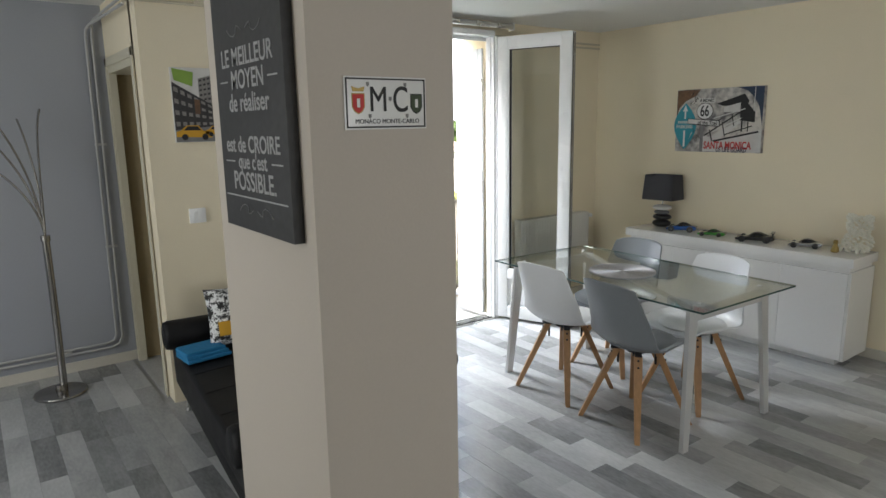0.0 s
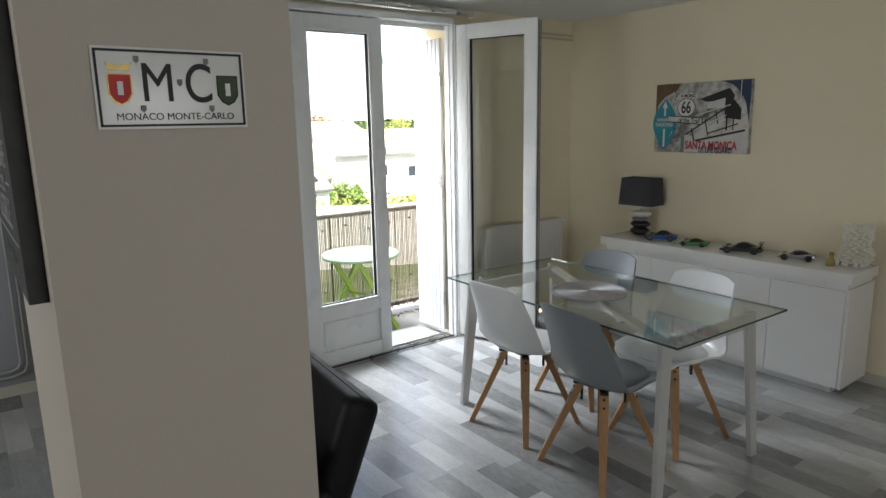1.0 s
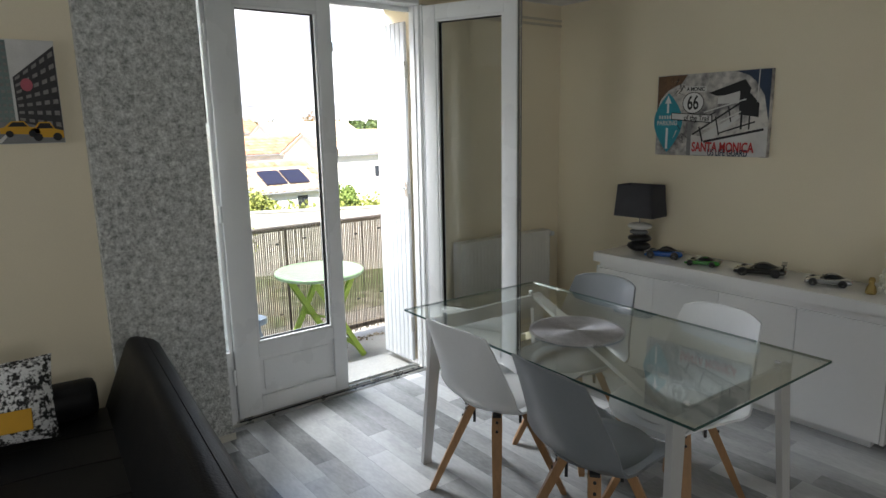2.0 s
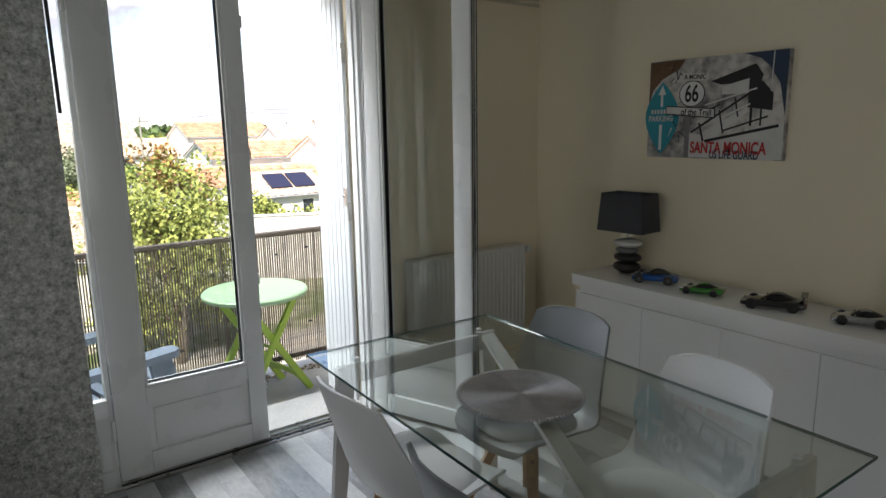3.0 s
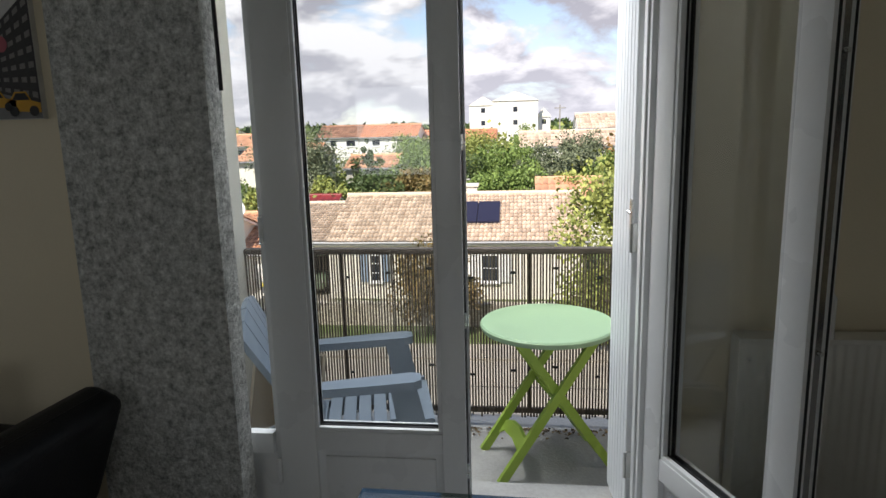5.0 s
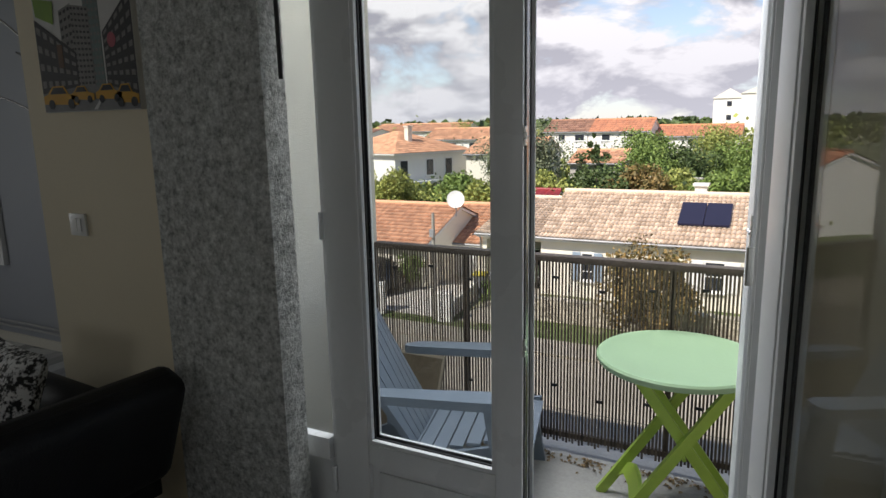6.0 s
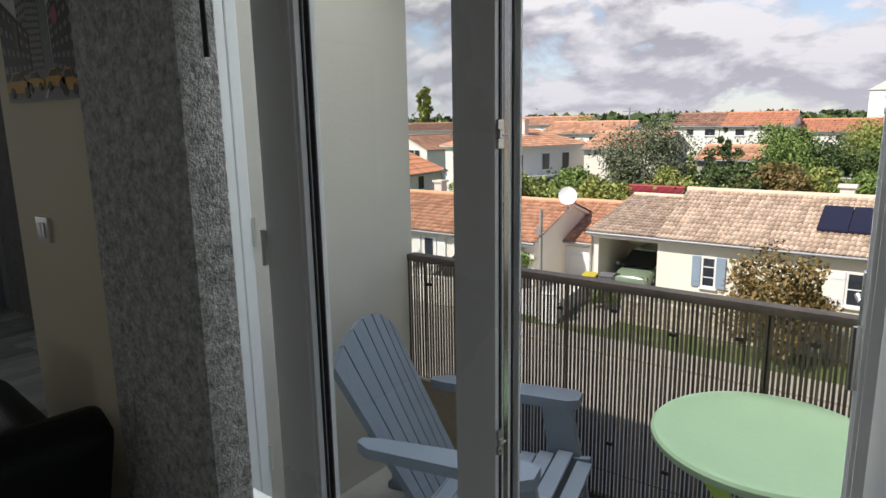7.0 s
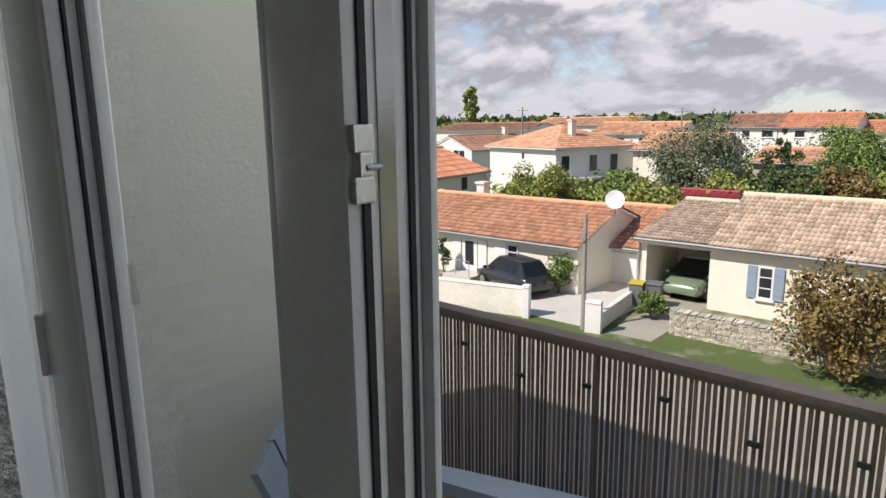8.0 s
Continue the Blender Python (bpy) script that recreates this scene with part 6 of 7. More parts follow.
def raw(name, verts, faces, mat, parent=None, label="", kind="", smooth=False):
    me = bpy.data.meshes.new(name)
    me.from_pydata([tuple(v) for v in verts], [], [tuple(f) for f in faces])
    for m in mat if isinstance(mat, (list, tuple)) else [mat]:
        me.materials.append(m)
    if smooth:
        me.polygons.foreach_set("use_smooth", [True] * len(me.polygons))
    ob = new(name, me)
    ob.parent = parent
    return tagged(ob, label, kind=kind)


# one sheet of ground to the horizon
raw("ground", [(-2600, 5.1, GZ), (2600, 5.1, GZ), (2600, 4000, GZ), (-2600, 4000, GZ), (-2600, -300, GZ), (2600, -300, GZ)], [(0, 1, 2, 3), (4, 5, 1, 0)], M["ground"])
tagged(bpy.data.objects["ground"], "patchy grass and gravel ground", "ground", kind="structure")
tagged(part("driveway", one(-13.5, 23.9, GZ, -6.6, 30.6, GZ + 0.03), M["drive"]), "pale concrete driveway before the orange-roofed house", "driveway", kind="structure")
tagged(part("garden_track", one(-6.1, 23.9, GZ, -4.5, 29.5, GZ + 0.015), M["gravel"]), "sandy track with worn grass to the carport", "track", kind="structure")
tagged(part("road", one(-60, 9.5, GZ, 60, 21.5, GZ + 0.02), M["gravel"]), "pale gravel yard between the block and the houses", "road", kind="structure")
tagged(part("pavement", one(-60, 21.5, GZ, 60, 22.8, GZ + 0.12, bevel=0.02), M["gravel"]), "pale pavement with a kerb along the garden walls", "pavement", kind="structure")


def tiles(bx0, bx1, by, bz, ty, tz, w=0.18, r=0.33, lift=0.042, seed=0):
    """Barrel tiles over a slope that rises from the eave (by, bz) to the ridge (ty, tz), from x bx0 to bx1, each tile apart."""
    rng = random.Random(seed)
    verts, faces = [], []
    run = math.hypot(ty - by, tz - bz)
    d = Vector((0, (ty - by) / run, (tz - bz) / run))
    nrm = Vector((0, -d.z, d.y))
    if nrm.z < 0:
        nrm = -nrm
    cols, rows = max(1, round((bx1 - bx0) / w)), max(1, round(run / r))
    cw, rh = (bx1 - bx0) / cols, run / rows
    for j in range(rows):
        for i in range(cols):
            x, k = bx0 + i * cw, len(verts)
            jig = rng.uniform(-0.012, 0.012)
            for s, up in ((j * rh - 0.03 + jig, lift * 0.7), ((j + 1) * rh + 0.03, 0.0)):
                o = Vector((0, by, bz)) + d * s
                for u, h in ((0.0, 0.0), (0.22, 0.78), (0.5, 1.0), (0.78, 0.78), (1.0, 0.0)):
                    verts.append(o + Vector((x + u * cw, 0, 0)) + nrm * (h * lift * 1.3 + up))
            faces += [(k + q, k + q + 1, k + q + 6, k + q + 5) for q in range(4)]
            faces.append((k, k + 1, k + 2, k + 3, k + 4))
    return verts, faces


def window_on(parent, x, y, z, w, h, shutters=None, bars=1, frame=True):
    """A window in a wall that faces -y: frame, pane, bars, sill, and shutters at its sides."""
    bm = bmesh.new()
    f = 0.07
    for x0, z0, x1, z1 in ((x, z, x + f, z + h), (x + w - f, z, x + w, z + h), (x + f, z, x + w - f, z + f), (x + f, z + h - f, x + w - f, z + h)):
        box(bm, x0, y - 0.05, z0, x1, y + 0.02, z1)
    for b in range(bars):
        zz = z + h * (b + 1) / (bars + 1)
        box(bm, x + f, y - 0.035, zz - 0.02, x + w - f, y + 0.01, zz + 0.02)
    wn = part("window", bm, M["whitepaint"], parent, "white framed window")
    part("pane", one(x + f, y - 0.02, z + f, x + w - f, y + 0.005, z + h - f), M["windowdark"], wn)
    part("sill", one(x - 0.06, y - 0.12, z - 0.07, x + w + 0.06, y + 0.02, z, bevel=0.01), M["whitepaint"], wn)
    if shutters:
        sw = w * 0.62
        for x0 in (x - sw - 0.01, x + w + 0.01):
            bm = bmesh.new()
            box(bm, x0, y - 0.07, z, x0 + sw, y - 0.03, z + h, 0.01, 1)
            for zz in (0.2, 0.8):
                box(bm, x0 + 0.02, y - 0.085, z + h * zz - 0.04, x0 + sw - 0.02, y - 0.07, z + h * zz + 0.04)
            part("shutter", bm, shutters, parent, "opened board shutter")


def house(name, label, x0, x1, y0, y1, eave, ridge, wallmat, roofmat, over=0.35, w=0.18, r=0.33, seed=0, hip=0.0, gaps=None):
    """A house with its ridge along x: walls with gables, tiled front slope, plain back slope, eaves gutter."""
    t = thing(name, label, "house", ((x0 + x1) / 2, y0, GZ))
    o = Vector(t.location)
    ym = (y0 + y1) / 2
    v = [Vector(p) - o for p in ((x0, y0, GZ), (x1, y0, GZ), (x1, y1, GZ), (x0, y1, GZ), (x0, y0, eave), (x1, y0, eave), (x1, y1, eave), (x0, y1, eave), (x0, ym, ridge - 0.12), (x1, ym, ridge - 0.12))]
    raw("wall", v, [(0, 1, 5, 4), (1, 2, 6, 9, 5), (2, 3, 7, 6), (3, 0, 4, 8, 7)], wallmat, t)
    slope = (ridge - eave) / (ym - y0)
    ey, ez = y0 - over, eave - over * slope
    vs, fs = tiles(x0 - 0.2, x1 + 0.2, ey, ez + 0.03, ym, ridge, w, r, seed=seed)
    vs2, fs2 = tiles(x0 - 0.2, x1 + 0.2, 2 * ym - ey, ez + 0.03, ym, ridge, w * 2, r * 2, seed=seed)
    k = len(vs)
    raw("roof_tiles", [p - o for p in vs + vs2], fs + [tuple(i + k for i in f) for f in fs2], roofmat, t, "clay barrel tiles", kind="stuff", smooth=True)
    bm = bmesh.new()
    a = [(x0 - 0.15, ey + 0.04, ez - 0.03), (x1 + 0.15, ey + 0.04, ez - 0.03), (x1 + 0.15, ym, ridge - 0.05), (x0 - 0.15, ym, ridge - 0.05), (x0 - 0.15, 2 * ym - ey, ez - 0.03), (x1 + 0.15, 2 * ym - ey, ez - 0.03)]
    q = [bm.verts.new(Vector(p) - o) for p in a] + [bm.verts.new(Vector(p) - o - Vector((0, 0, 0.12))) for p in a]
    for f in ((0, 1, 2, 3), (3, 2, 5, 4), (6, 7, 8, 9)[::-1], (9, 8, 11, 10)[::-1], (0, 1, 7, 6), (4, 5, 11, 10), (0, 3, 9, 6), (3, 4, 10, 9), (1, 2, 8, 7), (2, 5, 11, 8)):
        bm.faces.new([q[i] for i in f])
    part("roof_deck", bm, M["whitepaint"], t, "pale boarded eaves")
    bm = bmesh.new()
    tube(bm, [Vector((x0 - 0.2, ey - 0.03, ez - 0.02)) - o, Vector((x1 + 0.2, ey - 0.03, ez - 0.02)) - o], 0.06, 8)
    part("gutter", bm, M["gutter"], t, "grey gutter", smooth=60)
    bm = bmesh.new()
    tube(bm, [Vector((x0 - 0.2, ym, ridge + 0.04)) - o, Vector((x1 + 0.2, ym, ridge + 0.04)) - o], 0.11, 8)
    part("ridge_tiles", bm, roofmat, t, smooth=60)
    return t, o


def chimney(parent, o, x, y, z, w=0.5, h=0.9):
    bm = bmesh.new()
    box(bm, x - w / 2 - o.x, y - w / 2 - o.y, z - o.z, x + w / 2 - o.x, y + w / 2 - o.y, z + h - o.z, 0.02)
    box(bm, x - w / 2 - 0.08 - o.x, y - w / 2 - 0.08 - o.y, z + h - o.z, x + w / 2 + 0.08 - o.x, y + w / 2 + 0.08 - o.y, z + h + 0.12 - o.z, 0.02)
    part("chimney", bm, M["whitewash"], parent, "rendered chimney")


def dish(parent, o, x, y, z, r=0.42):
    bm = bmesh.new()
    lathe(bm, [(0, -0.10), (r * 0.5, -0.07), (r * 0.85, -0.025), (r, 0.0), (r * 0.98, 0.012), (r * 0.84, -0.012), (r * 0.5, -0.055), (0, -0.085)], 28)
    d = part("satellite_dish", bm, M["whitepaint"], parent, "white satellite dish", smooth=50)
    d.matrix_basis = pose(x - o.x, y - o.y, z - o.z, 72, 0, 20)
    bm = bmesh.new()
    tube(bm, [(0, 0, -0.09), (0, -0.1, -0.35), (0, -0.75, -0.35)], 0.03, 8)
    tube(bm, [(0, -r * 0.9, 0), (0, -r * 0.3, 0.4)], 0.012, 6)
    part("dish_arm", bm, M["gutter"], d, smooth=60)


# tan-roofed house with carport
FY = 28.85
t, o = house("carport_house", "cream bungalow with weathered tan tile roof and carport", -4.25, 6.4, FY, 36.0, -3.12, -1.68, M["housecream"], M["tiletan"], seed=1)
chimney(t, o, 1.5, 33.0, -1.95, 0.5, 0.6)
window_on(t, -2.70 - o.x, 0.0, -5.05 - o.z, 0.55, 1.22, M["blueshutter"], 2)
window_on(t, 2.1 - o.x, 0.0, -5.05 - o.z, 0.8, 1.22, M["whitepaint"], 1)
bm = bmesh.new()
sl = (-1.68 + 3.12) / 3.575
for i in range(2):
    x = 0.95 + i * 0.98
    qs = [Vector((x, 29.75, -3.12 + 0.90 * sl + 0.20)), Vector((x + 0.95, 29.75, -3.12 + 0.90 * sl + 0.20)), Vector((x + 0.95, 31.4, -3.12 + 2.55 * sl + 0.20)), Vector((x, 31.4, -3.12 + 2.55 * sl + 0.20))]
    sweep(bm, [[p - o for p in qs], [p - o - Vector((0, 0, 0.07)) for p in qs]])
part("solar_panel", bm, M["solar"], t, "dark blue solar panels")
# the carport wing
t2, o2 = house("carport", "open carport wing under a lower tan tile roof", -7.15, -4.45, FY + 3.4, 35.2, -3.16, -2.2, M["housecream"], M["tiletan"], seed=2, over=0.0)
bm = bmesh.new()
box(bm, -7.2 - o2.x, FY - o2.y, GZ - o2.z, -6.98 - o2.x, FY + 3.4 - o2.y, -3.2 - o2.z)
box(bm, -4.45 - o2.x, FY - o2.y, GZ - o2.z, -4.25 - o2.x, FY + 3.4 - o2.y, -3.2 - o2.z)
box(bm, -6.98 - o2.x, FY - o2.y, -3.52 - o2.z, -4.45 - o2.x, FY + 0.2 - o2.y, -3.2 - o2.z)
part("carport_wall", bm, M["housecream"], t2)
vs, fs = tiles(-7.4, -4.45, FY - 0.35, -3.22, FY + 4.7, -2.2, seed=4)
raw("roof_tiles", [p - o2 for p in vs], fs, M["tiletan"], t2, "clay barrel tiles", kind="stuff", smooth=True)
bm = bmesh.new()
q = [Vector(p) - o2 for p in ((-7.35, FY - 0.3, -3.30), (-4.45, FY - 0.3, -3.30), (-4.45, FY + 4.6, -2.30), (-7.35, FY + 4.6, -2.30))]
sweep(bm, [q, [p - Vector((0, 0, 0.1)) for p in q]])
part("roof_deck", bm, M["whitepaint"], t2)
bm = bmesh.new()
tube(bm, [Vector((-7.4, FY - 0.38, -3.27)) - o2, Vector((-4.3, FY - 0.38, -3.27)) - o2], 0.06, 8)
tube(bm, [Vector((-7.25, FY - 0.33, -3.3)) - o2, Vector((-7.25, FY - 0.05, -3.5)) - o2, Vector((-7.25, FY - 0.05, GZ)) - o2], 0.045, 8)
part("gutter", bm, M["gutter"], t2, "grey gutter and downpipe", smooth=60)

# orange-roofed bungalow with garage
AY = 27.5
t, o = house("orange_bungalow", "cream bungalow with orange tile roof", -21.0, -9.35, AY, 34.5, -3.62, -2.40, M["housecream"], M["tileorange"], seed=3)
chimney(t, o, -17.6, 31.6, -2.6, 0.5, 0.75)
dish(t, o, -9.0, 29.9, -1.95)
bm = bmesh.new()
dz = o.z
box(bm, -15.62 - o.x, -0.06, 0.25, -14.72 - o.x, 0.02, 1.80, 0.01)
d = part("front_door", bm, M["whitepaint"], t, "white glazed front door")
part("pane", one(-15.42 - o.x, -0.08, 0.55, -14.92 - o.x, -0.05, 1.68), M["windowdark"], d)
for x in (-16.20, -14.65):
    part("shutter", one(x - o.x, -0.07, 0.25, x + 0.50 - o.x, -0.02, 1.80, bevel=0.01), M["whitepaint"], t, "white board shutter")
window_on(t, -13.0 - o.x, 0.0, -4.72 - o.z, 0.62, 0.72, None, 1)
part("shutter", one(-13.7 - o.x, -0.07, 1.05, -13.03 - o.x, -0.02, 1.85, bevel=0.01), M["whitepaint"], t, "white board shutter")
part("shutter", one(-18.2 - o.x, -0.07, 0.3, -17.3 - o.x, -0.02, 1.85, bevel=0.01), M["whitepaint"], t, "white board shutter")
part("doorstep", one(-16.0 - o.x, -1.1, 0.0, -14.3 - o.x, 0, 0.22, bevel=0.02), M["drive"], t)
bm = bmesh.new()
for x in (-16.0, -15.2, -14.4):
    tube(bm, [(x - o.x, -1.05, 0.2), (x - o.x, -1.05, 0.95)], 0.02, 6)
tube(bm, [(-16.0 - o.x, -1.05, 0.95), (-14.4 - o.x, -1.05, 0.95)], 0.02, 6)
part("step_rail", bm, M["gutter"], t, "thin metal handrail")
t, o = house("garage", "garage with white door and orange tile roof", -10.4, -7.3, 30.6, 37.5, -4.0, -2.7, M["housecream"], M["tileorange"], seed=6)
bm = bmesh.new()
box(bm, -9.95 - o.x, -0.08, 0.02, -8.15 - o.x, 0.01, 1.42, 0.01)
for z in (0.36, 0.71, 1.06):
    box(bm, -9.90 - o.x, -0.095, z - 0.01, -8.20 - o.x, -0.08, z + 0.01)
part("garage_door", bm, M["whitepaint"], t, "white up-and-over garage door")

# garden walls, gate post, pole
def long_wall(name, label, a, b, top, th, mat, cap=True):
    a, b = Vector((*a, 0)), Vector((*b, 0))
    d = (b - a).normalized()
    n = Vector((-d.y, d.x, 0)) * th / 2
    bm = bmesh.new()
    sweep(bm, [[p + n + Vector((0, 0, GZ)), p - n + Vector((0, 0, GZ)), p - n + Vector((0, 0, top)), p + n + Vector((0, 0, top))] for p in (a, b)])
    if cap:
        n2 = n * 1.25
        sweep(bm, [[p + n2 + Vector((0, 0, top)), p - n2 + Vector((0, 0, top)), p - n2 * 0.8 + Vector((0, 0, top + 0.06)), p + n2 * 0.8 + Vector((0, 0, top + 0.06))] for p in (a, b)])
    return tagged(part(name, bm, mat), label, "garden wall", kind="structure")


long_wall("garden_wall_white", "whitewashed garden wall with stains", (-24.0, 20.2), (-9.45, 23.65), -4.72, 0.25, M["whitewash"])
long_wall("gate_pier_left", "white gate pier", (-9.40, 23.55), (-9.15, 23.62), -4.60, 0.3, M["whitepaint"])
long_wall("gate_pier_right", "white gate pier with a tile cap", (-6.75, 23.55), (-6.22, 23.68), -4.72, 0.3, M["whitepaint"])
long_wall("garden_wall_side", "low wall along the driveway", (-6.45, 23.8), (-7.1, 28.6), -5.25, 0.2, M["whitewash"])
t = thing("utility_pole", "thin grey utility pole by the gate", "utility pole", (-6.95, 23.7, GZ))
bm = bmesh.new()
tube(bm, [(0, 0, 0), (0, 0, 4.1)], [0.09, 0.06], 10)
part("mast", bm, M["polewood"], t, smooth=60)
part("junction_box", one(-0.09, -0.16, 3.2, 0.09, -0.06, 3.5, bevel=0.01), M["gutter"], t)

# rubble wall
SW = thing("rubble_wall", "low dry limestone rubble wall before the bungalow", "stone wall", (-4.35, 25.0, GZ))
part("core", one(0, 0.06, 0, 9.5, 0.42, 0.80), M["mortar"], SW, "lime mortar core")
rng = random.Random(21)
bm = bmesh.new()
z = 0.0
while z < 0.86:
    hh = rng.uniform(0.05, 0.10)
    x = -0.05
    while x < 9.5:
        ww = rng.uniform(0.08, 0.26)
        g = 0.012
        y = rng.uniform(0.0, 0.05)
        zt = z + hh - g + rng.uniform(-0.02, 0.02)
        vs = [bm.verts.new((x + g + rng.uniform(0, 0.02), y + 0.01, z)), bm.verts.new((x + ww - g, y + 0.01, z + rng.uniform(0, 0.015))), bm.verts.new((x + ww - g - rng.uniform(0, 0.03), y, zt)), bm.verts.new((x + g, y, zt - rng.uniform(0, 0.02)))]
        bk = [bm.verts.new((v.co.x, 0.45 if z > 0.68 else 0.2, v.co.z)) for v in vs]
        bm.faces.new(vs)
        for k in range(4):
            bm.faces.new((vs[k], bk[k], bk[(k + 1) % 4], vs[(k + 1) % 4]))
        x += ww
    z += hh
part("rubble_stones", bm, M["stone"], SW, "uneven limestone blocks", kind="stuff")

# cars and bins
M["carpalegreen"] = surf("pale_green_car_paint", (0.22, 0.29, 0.20), 0.3, metal=0.3, var=0.06, bump=0, coat=0.6)
M["cargrey"] = surf("dark_grey_car_paint", (0.035, 0.037, 0.042), 0.25, metal=0.3, var=0.06, bump=0, coat=0.6)
car("parked_car", "pale green people carrier parked under the carport", (-5.60, 31.2, GZ + 0.02), -92, 4.1, 1.66, 1.58, M["carpalegreen"], M["carglass"], M["carsilver"], roof=(0.16, 0.34, 0.86, 0.97), category="car", group="parked cars", extra=0.03)
car("parked_car", "dark grey hatchback car parked on the driveway", (-12.0, 26.6, GZ + 0.03), 160, 3.85, 1.68, 1.46, M["cargrey"], M["carglass"], M["carsilver"], roof=(0.22, 0.38, 0.84, 0.97), category="car", group="parked cars", extra=0.03)
M["bingrey"] = surf("grey_bin_plastic", (0.16, 0.16, 0.17), 0.55, var=0.1, bump=0.05)
M["binlid"] = surf("yellow_bin_lid", (0.55, 0.45, 0.04), 0.5, var=0.1, bump=0.05)
def bin_thing(loc, label, lidmat):
    t = thing("wheelie_bin", label, "bin", loc, 10, group="bins by the carport")
    bm = bmesh.new()
    sweep(bm, [[(-a, -a, z), (a, -a, z), (a, a, z), (-a, a, z)] for a, z in ((0.21, 0.08), (0.27, 0.92))])
    part("body", bm, M["bingrey"], t)
    part("lid", one(-0.29, -0.31, 0.92, 0.29, 0.29, 1.0, bevel=0.02), lidmat, t)
    for x in (-0.24, 0.24):
        bm = bmesh.new()
        tube(bm, [(x - 0.03, 0.2, 0.1), (x + 0.03, 0.2, 0.1)], 0.1, 12)
        part("wheel", bm, M["gasket"], t, smooth=40)
bin_thing((-6.75, 27.6, GZ), "grey wheelie bin with yellow lid", M["binlid"])
bin_thing((-6.15, 27.9, GZ), "grey wheelie bin with grey lid", M["bingrey"])


# ---- trees and bushes ----
def tree(name, label, x, y, base, top, radius, mat, n=1500, leaf=0.22, seed=0, trunk=0.25, low=0.0, category="tree", clumps=26, group="", shape=1.0):
    """Tapered trunk with limbs, and a crown of many small leaves gathered in uneven clumps."""
    rng = np.random.default_rng(seed)
    t = thing(name, label, category, (x, y, base), group=group)
    H = top - base
    z0 = H * trunk
    bm = bmesh.new()
    r = max(0.04, H * 0.022)
    bend = rng.uniform(-0.05, 0.05, 2) * H
    tube(bm, [(0, 0, 0), (bend[0] * 0.4, bend[1] * 0.4, z0), (bend[0], bend[1], H * 0.8)], [r, r * 0.75, r * 0.25], 8)
    cz = (z0 * (1 - low) + H) / 2
    rz = (H - z0 * (1 - low)) / 2
    cs = []
    for k in range(clumps):
        v = rng.normal(size=3)
        v /= np.linalg.norm(v)
        s = rng.uniform(0.35, 0.88)
        zz = v[2] * s
        wdt = 1.0 if shape == 1.0 else max(0.12, (1 - (zz + 1) / 2)) * shape
        c = np.array([v[0] * s * radius * wdt, v[1] * s * radius * wdt, cz + zz * rz])
        cs.append((c, rng.uniform(0.24, 0.40) * min(radius * wdt, rz)))
        if k < 9:
            a = Vector((bend[0] * 0.5, bend[1] * 0.5, z0 * 0.9 + 0.1 * H * (k % 3)))
            tube(bm, [a, a.lerp(Vector(c), 0.5) + Vector((0, 0, 0.04 * H)), Vector(c)], [r * 0.4, r * 0.25, r * 0.1], 6)
    part("trunk", bm, M["bark"], t, "trunk with limbs", smooth=60)
    per = max(1, n // clumps)
    P_, V = [], []
    for c, rr in cs:
        d = rng.normal(size=(per, 3))
        d /= np.linalg.norm(d, axis=1)[:, None]
        P_.append(c + d * (rr * rng.uniform(0.25, 1.15, per) ** 0.6)[:, None])
    P_ = np.concatenate(P_)
    m = len(P_)
    a = rng.normal(size=(m, 3))
    a /= np.linalg.norm(a, axis=1)[:, None]
    b = np.cross(a, rng.normal(size=(m, 3)))
    b /= np.linalg.norm(b, axis=1)[:, None]
    s = (leaf * rng.uniform(0.6, 1.3, m))[:, None]
    quad = np.stack([P_ - a * s * 0.5, P_ + b * s * 0.30, P_ + a * s * 0.5, P_ - b * s * 0.30], 1).reshape(-1, 3)
    quad[:, 2] = np.maximum(quad[:, 2], 0.02)
    raw("crown", quad.tolist(), np.arange(4 * m).reshape(-1, 4).tolist(), mat, t, "crown of small leaves")
    return t


tree("tree", "bright green tree rising close before the balcony", 7.2, 22.0, GZ, 1.45, 2.5, M["leafyellow"], 11000, 0.17, 31, 0.2, 0.6, clumps=52)
tree("tree", "tree with orange autumn leaves beside the green one", 7.9, 24.0, GZ, 2.0, 1.7, M["leafautumn"], 4500, 0.17, 41, 0.3, 0.4, clumps=30)
tree("bush", "large bronze and green rounded bush by the rubble wall", 0.95, 24.2, GZ, -2.3, 1.85, M["leafbrown"], 7500, 0.15, 32, 0.05, category="bush", clumps=44)
tree("tree", "rounded green tree behind the orange roof", -18.2, 38.5, GZ, -1.0, 2.3, M["leafyellow"], 12000, 0.19, 33, 0.15, 0.5, clumps=50)
tree("cedar", "wide grey-green cedar above the gardens", -12.4, 48.0, GZ, 1.9, 3.3, M["leafsilver"], 14000, 0.20, 34, 0.25, 0.5, clumps=70)
tree("bush", "climbing green creeper beside the corner of the house", -10.1, 27.2, GZ, -3.8, 0.85, M["leafgreen"], 1500, 0.15, 35, 0.05, category="bush", clumps=18)
tree("cypress", "slim green cypress before the cream house", -16.05, 26.6, GZ, -3.65, 0.36, M["leafdark"], 900, 0.12, 36, 0.03, clumps=22)
tree("bush", "low green bush by the bins", -5.6, 26.3, GZ, -4.75, 0.8, M["leafgreen"], 1200, 0.13, 37, 0.03, category="bush", clumps=16)
